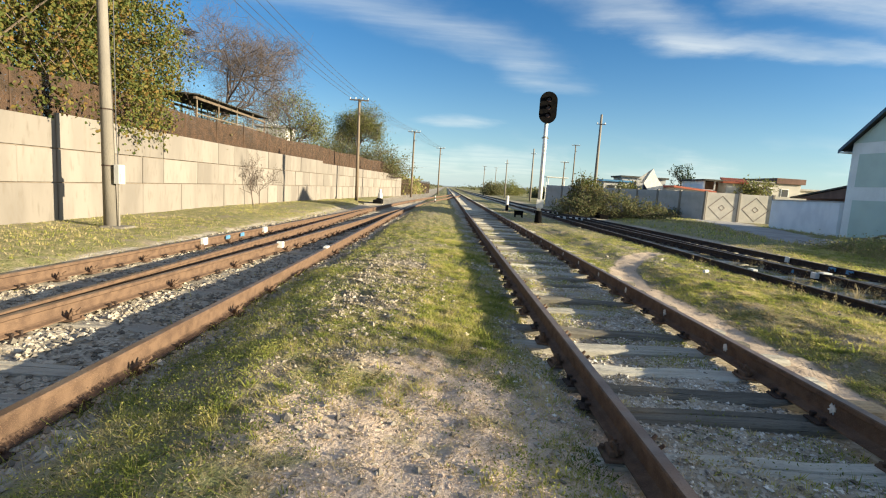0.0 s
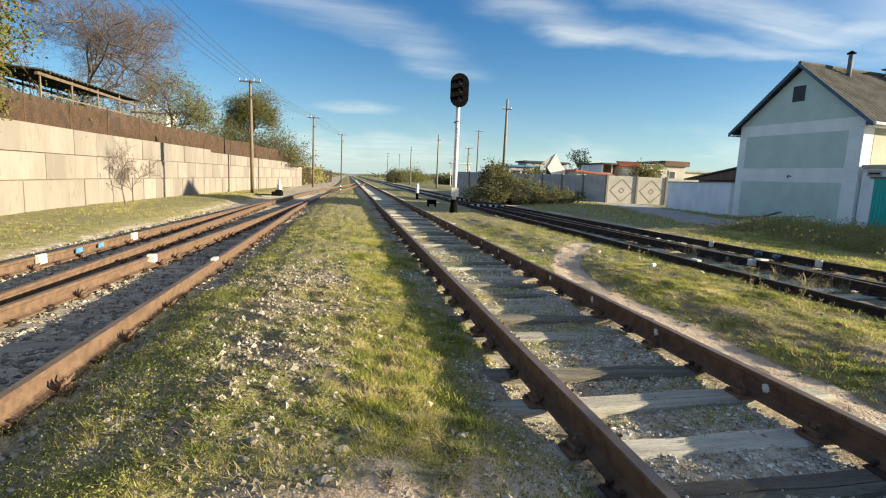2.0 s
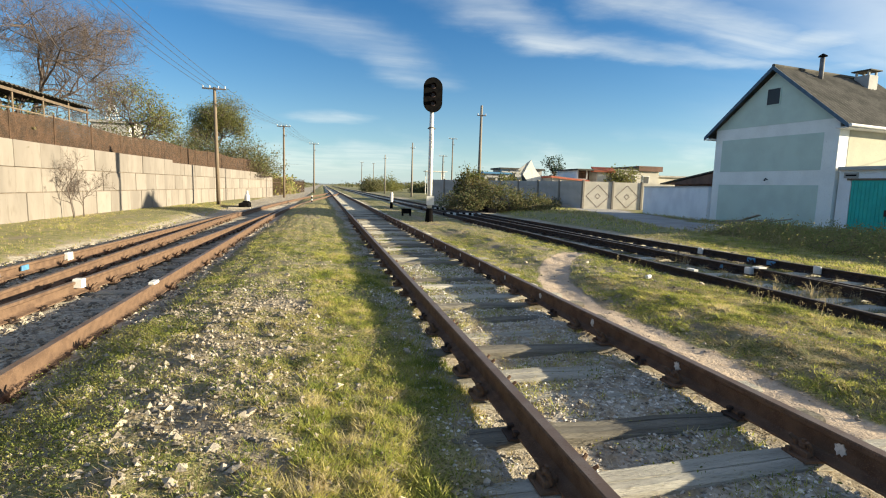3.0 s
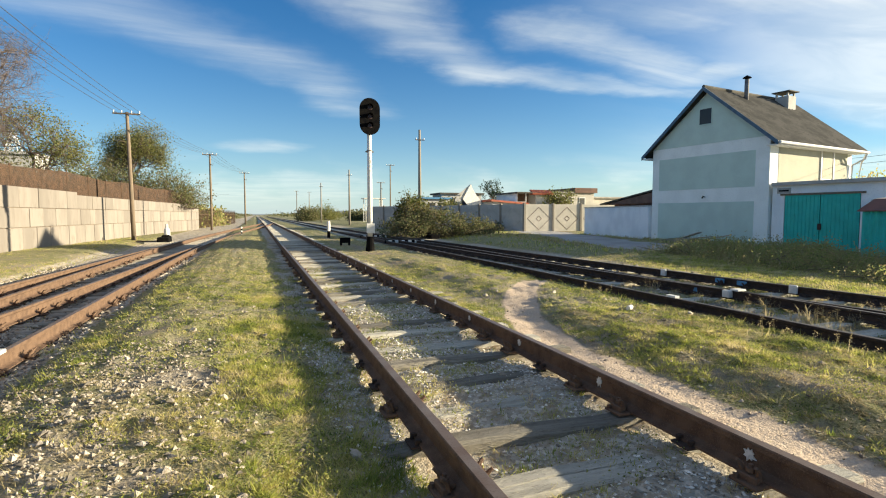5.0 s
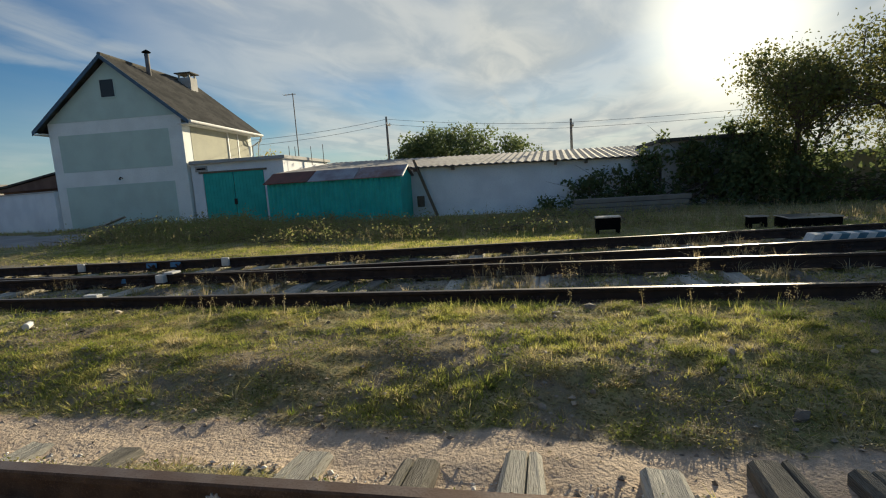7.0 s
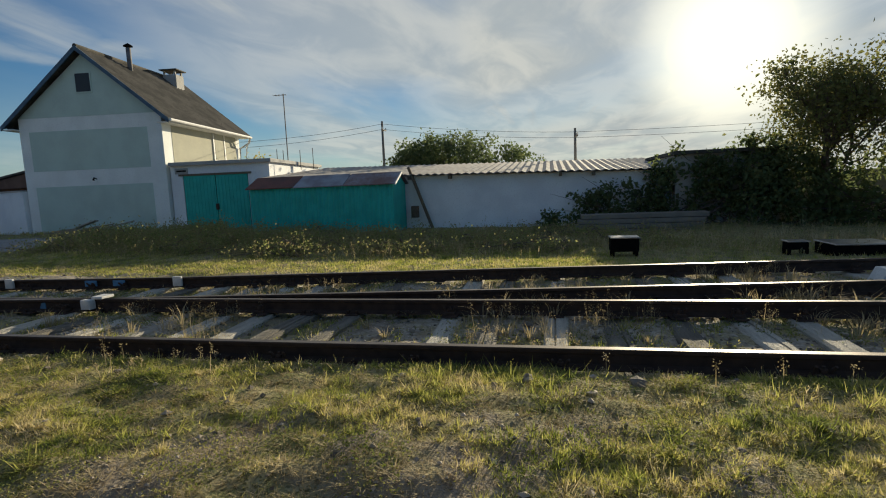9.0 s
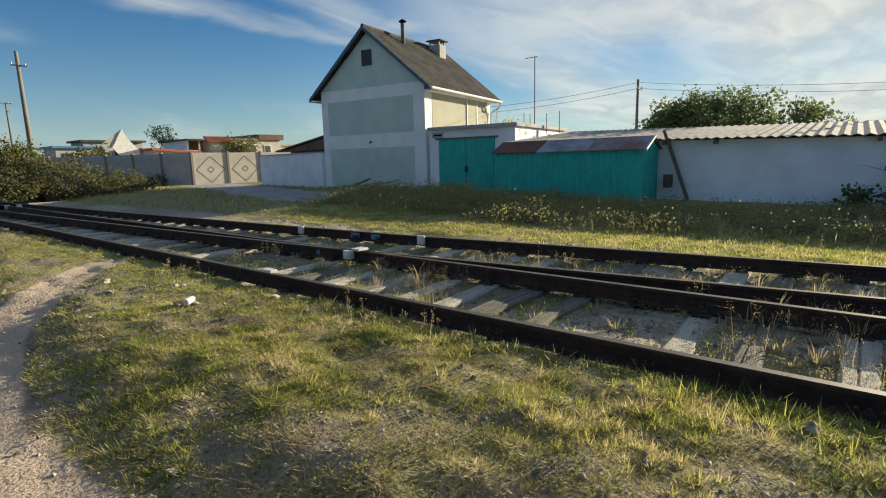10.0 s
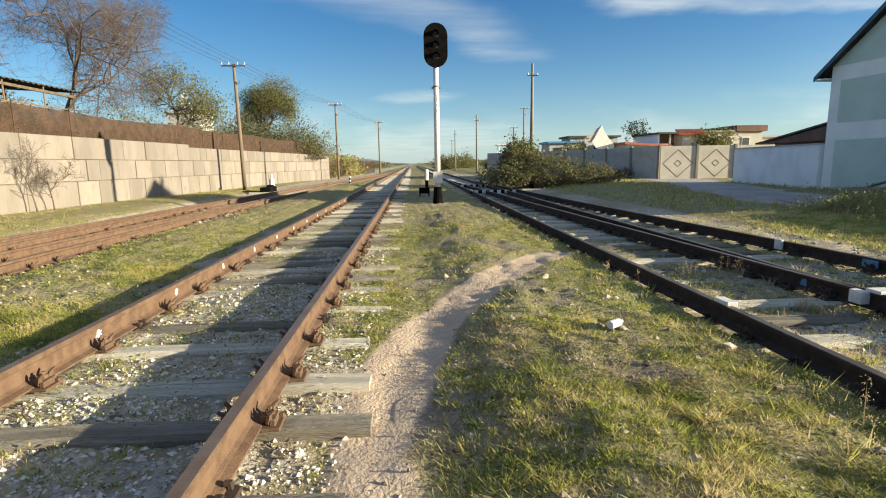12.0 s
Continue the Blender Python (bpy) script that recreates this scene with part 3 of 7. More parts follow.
    b.inputs["Strength"].default_value, b.inputs["Distance"].default_value = 0.7, 0.03
    l.new(h.outputs[0], b.inputs["Height"])
    l.new(b.outputs[0], bsdf.inputs["Normal"])
    return m


gm.materials.append(ground_material())
tagged(new("ground", gm), "dry grassy railway ground with gravel and a trodden path", "ground", kind="structure")

# low far hills on the horizon, with haze put into their colour
hills = Mesh()
hv, hf = [], []
for k in range(91):
    a = radians(-100 + k * 200 / 90)
    r = 1700
    h = 14 + 10 * math.sin(k * 0.37) + 7 * math.sin(k * 0.9 + 1) + 4 * math.sin(k * 2.1)
    for q, (rr, zz) in enumerate(((r, -4), (r + 200, max(h, 3)), (r + 700, -4))):
        hv.append((rr * math.sin(a), rr * math.cos(a), zz))
for k in range(90):
    for q in range(2):
        hf.append((k * 3 + q, (k + 1) * 3 + q, (k + 1) * 3 + q + 1, k * 3 + q + 1))
hills.add(hv, hf)
solo("backdrop", hills, mat("hazed_hills", (0.20, 0.24, 0.27), (0.26, 0.28, 0.28), 0.01, 1.0, 0.0, fine=0.05), "low hills on the horizon, haze put into their colour", "hills", "structure", True)

# scattered low houses of a far town, wall and roof colours dulled for haze
town = Mesh()
tr_ = np.random.default_rng(61)
for k in range(170):
    a, d = radians(tr_.choice((tr_.uniform(-26, -2.5), tr_.uniform(3.5, 34)))), tr_.uniform(650, 1400)
    x, y, w, h = d * math.sin(a), d * math.cos(a), tr_.uniform(5, 13), tr_.uniform(2.5, 6.0)
    town.box(x, y, -1, x + w, y + 8, h)
    town.prism([(x - 0.5, h), (x + w + 0.5, h), (x + w / 2, h + 2.2)], y - 0.4, y + 8.4, "y", slot=1)
HAZED_WALL, HAZED_ROOF = mat("hazed_house_wall", (0.24, 0.245, 0.26), (0.16, 0.165, 0.18), 0.02, 0.95, 0.0, fine=0.2, island=0.4), mat("hazed_house_roof", (0.17, 0.15, 0.15), (0.13, 0.13, 0.14), 0.02, 0.95, 0.0, fine=0.2, island=0.4)
solo("far_town", town, [HAZED_WALL, HAZED_ROOF], "low houses of a far town, coloured for haze", "town", "stuff")
woods = np.random.default_rng(63)
wa, wd = np.radians(woods.uniform(-40, 60, 700)), woods.uniform(300, 1100, 700)
wc = np.stack([wd * np.sin(wa), wd * np.cos(wa), np.zeros(700)], 1)
wc = wc[np.abs(wc[:, 0] - 1) > 14]
wp = np.repeat(wc, 60, 0) + woods.normal(size=(len(wc) * 60, 3)) * (5.0, 4.0, 0.9) + (0, 0, 1.0)
wp = wp[wp[:, 2] > -0.3]
wq = wp[:, None] + woods.normal(size=(len(wp), 3, 3)) * 0.55
solo("far_woods", soup("far_woods", wq.reshape(-1, 3), 3, LEAF_BROWN), None, "hazy scrub and trees far along the line", "woods", "stuff")

# ---- tracks ----
RAIL = [(-0.030, 0.0), (-0.0375, -0.008), (-0.036, -0.036), (-0.012, -0.050), (-0.009, -0.140), (-0.030, -0.155), (-0.073, -0.168), (-0.074, -0.180),
        (0.074, -0.180), (0.073, -0.168), (0.030, -0.155), (0.009, -0.140), (0.012, -0.050), (0.036, -0.036), (0.0375, -0.008), (0.030, 0.0)]


def rail_mesh(line, z, y0, y1, step, tall=1.0):
    ms, n = Mesh(), len(RAIL)
    ys = list(np.arange(y0, y1, step)) + [y1]
    vs, fs, slots = [], [], []
    for y in ys:
        x = line(y)
        dx = (line(y + 0.05) - line(y - 0.05)) / 0.1
        rise = -z * min(max((y - 35) / 25, 0), 1) if z < -0.1 else 0.0
        for px, pz in RAIL:
            vs.append((x + px, y - px * dx, z + rise + pz * tall))
    for j in range(len(ys) - 1):
        for i in range(n):
            fs.append((j * n + i, j * n + (i + 1) % n, (j + 1) * n + (i + 1) % n, (j + 1) * n + i))
            slots.append(1 if i == n - 1 else 0)
    fs += [tuple(range(n - 1, -1, -1)), tuple(range((len(ys) - 1) * n, len(ys) * n))]
    ms.add(vs, fs)
    ms.m = slots + [0, 0]
    return ms


def sleeper_data(seed, length, width=0.24, drop=0.14):
    """A worn timber: split ends, hollowed and chipped top."""
    r = np.random.default_rng(seed)
    ms, seg = Mesh(), 7
    vs, fs = [], []
    bow = r.uniform(-0.03, 0.03)
    split, gap = r.uniform(-0.45, 0.45), r.uniform(0.006, 0.012)
    depth = 0.035 if r.random() < 0.65 else 0.006
    width = width * r.uniform(0.82, 1.1)
    for i in range(seg + 1):
        t = i / seg
        x = (t - 0.5) * length + r.uniform(-0.012, 0.012)
        w = width / 2 * r.uniform(0.86, 1.04) * (0.88 if i in (0, seg) else 1)
        top = r.uniform(-0.02, 0.004) - (0.02 * r.random() if i in (0, seg) else 0)
        k = bow * math.sin(math.pi * t)
        c = w * (split + r.uniform(-0.06, 0.06)) + k
        vs += [(x, -w + k, -drop), (x, -w + k, top - 0.022), (x, -w + 0.025 + k, top), (x, c - gap, top - r.uniform(0, 0.008)), (x, c, top - depth * r.uniform(0.5, 1.2)), (x, c + gap, top - r.uniform(0, 0.012)), (x, w - 0.025 + k, top - 0.003), (x, w + k, top - 0.026), (x, w + k, -drop)]
    for i in range(seg):
        fs += [(i * 9 + j, i * 9 + j + 1, (i + 1) * 9 + j + 1, (i + 1) * 9 + j) for j in range(8)]
    fs += [tuple(range(9)), tuple(range(seg * 9 + 8, seg * 9 - 1, -1))]
    ms.add(vs, fs)
    return ms


def clip_data():
    """A rail chair: base plate, two shoulders, two clips and their bolts, for a rail along y."""
    ms = Mesh()
    ms.box(-0.17, -0.085, 0.0, 0.17, 0.085, 0.018, c=0.006)
    for s in (-1, 1):
        ms.box(s * 0.125 - 0.018, -0.06, 0.015, s * 0.125 + 0.018, 0.06, 0.055, c=0.006)
        for q in (-0.045, 0.045):
            ms.tube([(s * 0.10, q, 0.03), (s * 0.115, q * 1.1, 0.085), (s * 0.145, q * 1.3, 0.115)], [0.017, 0.015, 0.010], 6)
        ms.box(s * 0.085 - 0.03, -0.035, 0.03, s * 0.085 + 0.03, 0.035, 0.058, c=0.006)
        ms.tube([(s * 0.105, 0, 0.05), (s * 0.105, 0, 0.105)], 0.013, 6)
        ms.tube([(s * 0.105, 0, 0.062), (s * 0.105, 0, 0.085)], 0.026, 6)
        ms.tube([(s * 0.155, 0.05, 0.015), (s * 0.155, 0.05, 0.04)], 0.016, 6)
    return ms


def spike_data():
    ms = Mesh()
    ms.box(-0.13, -0.075, 0.0, 0.13, 0.075, 0.014, c=0.005)
    for s in (-1, 1):
        for q in (-0.05, 0.05):
            ms.box(s * 0.088 - 0.011, q - 0.011, 0.0, s * 0.088 + 0.011, q + 0.011, 0.045, c=0.003)
            ms.box(s * 0.079 - 0.02, q - 0.015, 0.034, s * 0.079 + 0.02, q + 0.015, 0.05, c=0.004)
    return ms


CLIP_DARK, CLIP_RUST = clip_data().data("rail_chair", DARK_RUST), clip_data().data("rail_chair", RUST)
SPIKE = spike_data().data("tie_plate", DARK_RUST)


def track(name, label, rails, z, mats, plan, sleeper_mat, sleeper_line, y0, y1, seed, every, chair, up=0.0):
    """Rails, timbers one by one where the camera passes, and the rest of the timbers as one."""
    tr = thing(name, label, "railway track", kind="")
    r = np.random.default_rng(seed)
    for nm, line, (a, b), step in rails:
        part(nm, rail_mesh(line, z, a, b, step, 0.85 if up else 1.0), mats, tr)
    kinds = {}
    rest = Mesh()
    y = y0
    n = 0
    plan = list(plan or ())
    while y < y1:
        dark = r.random() < 0.3
        if plan and y > plan[0][0] - every * 0.6:
            y, dark = plan.pop(0)
        wood = OLD_SLEEPER if dark and sleeper_mat == SLEEPER else sleeper_mat
        x0, x1 = sleeper_line(y)
        length = round((x1 - x0) / 0.35) * 0.35
        cx = (x0 + x1) / 2 + r.uniform(-0.1, 0.1)
        top = z - 0.184 + up + (r.uniform(-0.045, -0.015) if r.random() < 0.3 else r.uniform(-0.012, 0.0))
        near = y < 34
        key = (length, int(r.integers(0, 8)), wood.name)
        if key not in kinds:
            kinds[key] = sleeper_data(hash((round(length * 100), key[1])) % 9999, length)
            kinds[key] = (kinds[key], kinds[key].data("sleeper", wood))
        turn = pose(cx, y + r.uniform(-0.04, 0.04), top, r.uniform(-1, 1), 0, r.uniform(-2.2, 2.2) + (180 if r.random() < 0.5 else 0))
        if near:
            part("sleeper", kinds[key][1], None, tr, m=turn)
            if -1 < y < 26:
                for nm, line, (a, b), step in rails:
                    if a < y < b and line(y) < x1 and line(y) > x0:
                        big = r.random() < chair * (0.15 if dark else 1.3)
                        part("rail_chair" if big else "tie_plate", (CLIP_RUST if mats[0] == RUST else CLIP_DARK) if big else SPIKE, None, tr, m=pose(line(y), y, z - 0.192 + up, 0, 0, r.uniform(-3, 3)))
        else:
            rest.box(cx - length / 2, y - 0.11, top - 0.14, cx + length / 2, y + 0.11, top, c=0.02)
        n += 1
        y += every * r.uniform(0.92, 1.08)
    far = part("sleeper_bed", rest, sleeper_mat, tr)
    tagged(far, kind="stuff")
    return tr


TIMBERS = [(2.7, True), (3.34, False), (4.0, True), (4.42, True), (4.82, False), (5.45, False), (5.98, True), (6.58, False), (7.05, False), (7.65, True), (8.2, False), (8.8, True), (9.42, True), (10.05, False),
           (10.72, False), (11.29, True), (11.8, False), (12.55, False), (13.1, True), (13.7, False)]
mid_track = track("middle_track", "straight railway track with rusty rails on weathered grey timber sleepers",
    [("rail", lambda y: 0.0, (-14, 420), 6.0), ("rail", lambda y: GAUGE, (-14, 420), 6.0)], MID_Z, [RUST, RAIL_TOP], TIMBERS,
    SLEEPER, lambda y: (-0.54, 2.14), -3, 150, 1, 0.58, 0.6)
left_track = track("turnout_track", "rusty railway turnout on dark timber sleepers beside the block wall",
    [("rail", left_x, (-14, 95), 2.0), ("rail", lambda y: left_x(y) - GAUGE, (-14, 95), 2.0),
     ("stock_rail", lambda y: left_x(y) - GAUGE - left_far(y), (-14, 35), 1.0), ("switch_rail", lambda y: left_x(y) - left_far(y) - 0.075, (-14, 31), 1.0)],
    LEFT_Z, [RUST, RAIL_TOP], None, DARK_SLEEPER, lambda y: (left_x(y) - GAUGE - left_far(y) - 0.5, left_x(y) + 0.52), -3, 58, 2, 0.60, 0.4)
right_track = track("double_turnout_track", "dark railway turnout with polished rail tops on grey timber sleepers",
    [("rail", lambda y: RIGHT_X, (-14, 420), 6.0), ("rail", lambda y: RIGHT_X + GAUGE, (-14, 420), 6.0),
     ("stock_rail", lambda y: RIGHT_X + GAUGE + right_far(y), (-14, 50), 1.0), ("switch_rail", lambda y: RIGHT_X + right_far(y) + 0.06, (-14, 46), 1.0)],
    RIGHT_Z, [DARK_RUST, BRIGHT_TOP], None, SLEEPER, lambda y: (RIGHT_X - 0.55, RIGHT_X + GAUGE + right_far(y) + 0.5), -4, 150, 3, 0.56, 0.5, 0.03)


# painted marks and plates on the rails
def mark(tr, x, y, z, sx, sy, sz, mt, label, turn=0):
    ms = Mesh().box(-sx / 2, -sy / 2, -sz / 2, sx / 2, sy / 2, sz / 2, c=0.008)
    part("painted_marker", ms, mt, tr, label, m=pose(x, y, z, 0, 0, turn))


W, B = "white-painted marker on the rail", "blue-painted plate on the rail"
rf = lambda y: RIGHT_X + GAUGE + right_far(y)
for y in (11.2, 14.2):
    mark(right_track, rf(y) - 0.05, y, RIGHT_Z - 0.055, 0.05, 0.15, 0.15, WHITE_PAINT, W)
for y in (12.2, 12.7):
    mark(right_track, rf(y) - 0.05, y, RIGHT_Z - 0.07, 0.03, 0.22, 0.09, BLUE_PAINT, B)
mark(right_track, RIGHT_X + GAUGE - 0.08, 11.25, RIGHT_Z - 0.06, 0.10, 0.14, 0.12, WHITE_PAINT, W)
mark(right_track, RIGHT_X + GAUGE + 0.05, 11.15, RIGHT_Z + 0.012, 0.20, 0.16, 0.03, WHITE_PAINT, W)
mark(right_track, RIGHT_X + 0.03, 10.97, RIGHT_Z + 0.012, 0.10, 0.20, 0.04, WHITE_PAINT, W)
mark(right_track, RIGHT_X + GAUGE - 0.07, 12.0, RIGHT_Z - 0.08, 0.03, 0.2, 0.08, BLUE_PAINT, B)
mark(left_track, LEFT_X, 10.86, LEFT_Z + 0.012, 0.08, 0.22, 0.035, WHITE_PAINT, W)
mark(left_track, LEFT_X - left_far(11) - 0.02, 11.1, LEFT_Z - 0.03, 0.12, 0.13, 0.12, WHITE_PAINT, W)
lf = lambda y: LEFT_X - GAUGE - left_far(y)
for y in (11.0, 14.0):
    mark(left_track, lf(y) + 0.05, y, LEFT_Z - 0.05, 0.07, 0.2, 0.14, WHITE_PAINT, W)
for y in (12.0, 12.7):
    mark(left_track, lf(y) + 0.05, y, LEFT_Z - 0.06, 0.03, 0.2, 0.08, BLUE_PAINT, B)


def splash_data(seed):
    r = np.random.default_rng(seed)
    n, vs = 16, []
    for k in range(n):
        q = (0.042 if k % 2 else 0.026) * r.uniform(0.75, 1.2)
        a = 2 * math.pi * k / n
        vs.append((0, q * math.cos(a) * 0.9, q * math.sin(a)))
    ms = Mesh()
    ms.add([(-0.004, y, z) for _, y, z in vs] + [(0.004, y, z) for _, y, z in vs], [tuple(range(n - 1, -1, -1)), tuple(range(n, 2 * n))] + [(k, (k + 1) % n, n + (k + 1) % n, n + k) for k in range(n)])
    return ms


y, k = 6.66 - 1.345 * 5, 0
while y < 30:
    part("paint_splash", splash_data(k), WHITE_PAINT, mid_track, "white paint splash on the rail web", m=pose(GAUGE - 0.014, y, -0.085))
    part("paint_splash", splash_data(k + 50), WHITE_PAINT, mid_track, "white paint splash on the rail web", m=pose(0.014, y + 0.1, -0.085))
    part("paint_splash", splash_data(k + 90), WHITE_PAINT, left_track, "white paint splash on the rail web", m=pose(lf(y) + 0.014, y + 0.5, LEFT_Z - 0.085))
    y, k = y + 1.345, k + 1


# ---- block wall on the far side of the turnout ----
WALL = [(-10.75, -10.0), (-10.75, 24.0), (-9.35, 40.0), (-6.85, 66.0)]


def wall_at(y):
    for (ax, ay), (bx, by) in zip(WALL, WALL[1:]):
        if y <= by:
            return ax + (bx - ax) * (y - ay) / (by - ay)
    return WALL[-1][0]


COURSES = [(-0.35, 0.72), (0.735, 1.55), (1.565, 2.43)]
wall_west = thing("wall_west", "long retaining wall of large pale concrete blocks", "wall", kind="structure")
core = Mesh()
for (ax, ay), (bx, by) in zip(WALL, WALL[1:]):
    d = Vector((bx - ax, by - ay, 0))
    L = d.length
    turn = math.degrees(math.atan2(d.y, d.x)) - 90
    mm = pose(ax, ay, 0, 0, 0, turn)
    core.box(-0.42, 0, -0.5, -0.03, L, 2.1, m=mm)
part("joint_core", core, JOINT, wall_west, "recessed dark joints")
r = np.random.default_rng(21)
block_meshes = {}
total = [math.hypot(bx - ax, by - ay) for (ax, ay), (bx, by) in zip(WALL, WALL[1:])]
for ci, (z0, z1) in enumerate(COURSES):
    for seg, ((ax, ay), (bx, by)) in enumerate(zip(WALL, WALL[1:])):
        L, s = total[seg], 0.0
        turn = math.degrees(math.atan2(by - ay, bx - ax)) - 90
        first = True
        while s < L - 0.05:
            w = float(r.choice([0.75, 1.2, 1.2, 1.6] if ay + s > 28 else [1.2, 1.8, 2.4, 2.4])) if not first else 1.2 + 0.6 * (ci % 2)
            first = False
            w = min(w, L - s)
            if L - s - w < 0.5:
                w = L - s
            key = (round(w, 2), ci)
            if key not in block_meshes:
                h = z1 - z0
                bk = Mesh()
                bk.box(-0.06, 0.016, 0.0, 0.03, w - 0.016, h - 0.018, c=0.016)
                block_meshes[key] = bk.data("block", CONCRETE)
            fx, fy = ax + (bx - ax) * s / L, ay + (by - ay) * s / L
            drop = -0.15 if (ci == 2 and (fy > 36 or r.random() < 0.05)) else 0.0
            part("block", block_meshes[key], None, wall_west, m=pose(fx + r.uniform(-0.012, 0.02), fy, z0, 0, r.uniform(-0.3, 0.3), turn) @ Matrix.Diagonal((1, 1, 1 + drop / (z1 - z0), 1)))
            s += w

# raised terrace behind the wall
ter = Mesh()
xs = [-0.36, -3, -8, -20, -60]
tv, tf = [], []
ys = list(np.arange(-10, 68, 3.0)) + [68]
for y in ys:
    for q, dx in enumerate(xs):
        tv.append((wall_at(y) + dx, y, 1.95 + 0.12 * math.sin(y * 0.4 + q) * (q > 0) + 0.02 * -dx * (q > 0)))
nq = len(xs)
for j in range(len(ys) - 1):
    tf += [(j * nq + q, j * nq + q + 1, (j + 1) * nq + q + 1, (j + 1) * nq + q) for q in range(nq - 1)]
base = len(tv)
for y in ys:
    tv.append((wall_at(y) - 0.36, y, -0.6))
ter.add(tv, tf)
EARTH = mat("dry_earth", (0.25, 0.20, 0.13), (0.17, 0.16, 0.08), 1.2, 0.95, 0.5, fine=18)
solo("terrace_ground", ter, EARTH, "raised dry earth terrace behind the block wall", "ground", "structure", True)


def mesh_fence_material():
    m = FENCE_RUST.copy()
    n, l = m.node_tree.nodes, m.node_tree.links
    bsdf = n["Principled BSDF"]
    tr, ms = n.new("ShaderNodeBsdfTransparent"), n.new("ShaderNodeMixShader")
    ns, mr = n.new("ShaderNodeTexNoise"), n.new("ShaderNodeMapRange")
    tc = n.new("ShaderNodeTexCoord")
    ns.inputs["Scale"].default_value = 22
    l.new(tc.outputs["Object"], ns.inputs[0])
    mr.inputs[1].default_value, mr.inputs[2].default_value, mr.inputs[3].default_value, mr.inputs[4].default_value = 0.4, 0.6, 0.55, 0.95
    l.new(ns.outputs[0], mr.inputs[0])
    l.new(mr.outputs[0], ms.inputs[0])
    l.new(tr.outputs[0], ms.inputs[1])
    l.new(bsdf.outputs[0], ms.inputs[2])
    l.new(ms.outputs[0], n["Material Output"].inputs[0])
    return m


MESH = mesh_fence_material()
wire_fence = thing("wire_fence", "rusty brown wire mesh fence on top of the block wall", "fence")
y = 4.6
k = 0
while y < 64:
    x = wall_at(y) - 0.25
    h = 3.35 + 0.08 * math.sin(k * 1.7)
    part("post", Mesh().tube([(x, y, 1.9), (x + 0.02 * math.sin(k), y, h + 0.1)], 0.03, 6), FENCE_RUST, wire_fence)
    y2 = min(y + 2.6, 64.5)
    x2 = wall_at(y2) - 0.25
    h2 = 3.35 + 0.08 * math.sin((k + 1) * 1.7)
    pm = Mesh()
    pm.add([(x, y, 2.0), (x2, y2, 2.0), (x2, y2, h2), (x, y, h), (x - 0.012, y, 2.0), (x2 - 0.012, y2, 2.0), (x2 - 0.012, y2, h2), (x - 0.012, y, h)],
           [(0, 1, 2, 3), (7, 6, 5, 4), (0, 4, 5, 1), (3, 2, 6, 7), (0, 3, 7, 4), (1, 5, 6, 2)])
    part("mesh_panel", pm, MESH, wire_fence)
    y, k = y2, k + 1

# open canopy behind the wall
canopy = thing("canopy_shelter", "open shelter with a dark corrugated roof on thin posts", "shelter")
cx0, cx1, cy0, cy1 = -14.3, -11.15, 21.5, 29.8
rz = lambda x, y: 4.22 + 0.012 * (y - cy0) + 0.06 * (cx1 - x)
cm = Mesh()
vs, fs = [], []
n = 60
for i in range(n + 1):
    y = cy0 + (cy1 - cy0) * i / n
    for x in (cx0, cx1):
        z = rz(x, y) + 0.03 * (1 if i % 2 else -1)
        vs += [(x, y, z), (x, y, z + 0.015)]
for i in range(n):
    a, b = i * 4, (i + 1) * 4
    fs += [(a, a + 2, b + 2, b), (a + 1, b + 1, b + 3, a + 3), (a, b, b + 1, a + 1), (a + 2, a + 3, b + 3, b + 2)]
cm.add(vs, fs)
part("roof", cm, SLATE, canopy, "dark corrugated sheet roof")
for y in (21.8, 23.8, 25.8, 27.8, 29.5):
    for x in (cx0 + 0.3, cx1 - 0.2):
        part("post", Mesh().tube([(x, y, 1.9), (x, y, rz(x, y))], 0.032, 6), FENCE_RUST if y > 29 else POLE_WOOD, canopy)
for z in (3.5,):
    part("rail_bar", Mesh().tube([(cx1 - 0.2, 21.8, z), (cx1 - 0.2, 29.5, z + 0.08)], 0.026, 6), POLE_WOOD, canopy)
part("beam", Mesh().box(cx1 - 0.25, 21.6, 4.06, cx1 - 0.15, 29.6, 4.16), BARK, canopy)
part("beam", Mesh().box(cx0 + 0.2, 21.6, 4.2, cx0 + 0.3, 29.6, 4.3), POLE_WOOD, canopy)


def lump_data(name, size, seed, mt, n=2):
    bm = bmesh.new()
    bmesh.ops.create_icosphere(bm, subdivisions=n, radius=1)
    noise_off = Vector((seed * 3.1, seed * 1.7, 0))
    for v in bm.verts:
        q = 1 + 0.28 * noise.noise(v.co * 1.6 + noise_off)
        v.co = Vector((v.co.x * size[0], v.co.y * size[1], v.co.z * size[2])) * q
    me = bpy.data.meshes.new(name)
    bm.to_mesh(me)
    bm.free()
    me.materials.append(mt)
    me.polygons.foreach_set("use_smooth", [True] * len(me.polygons))
    return me


SACK_W, SACK_B = mat("white_sacking", (0.40, 0.41, 0.43), None, 5, 0.7, 0.3), mat("blue_sacking", (0.20, 0.28, 0.42), None, 5, 0.7, 0.3)
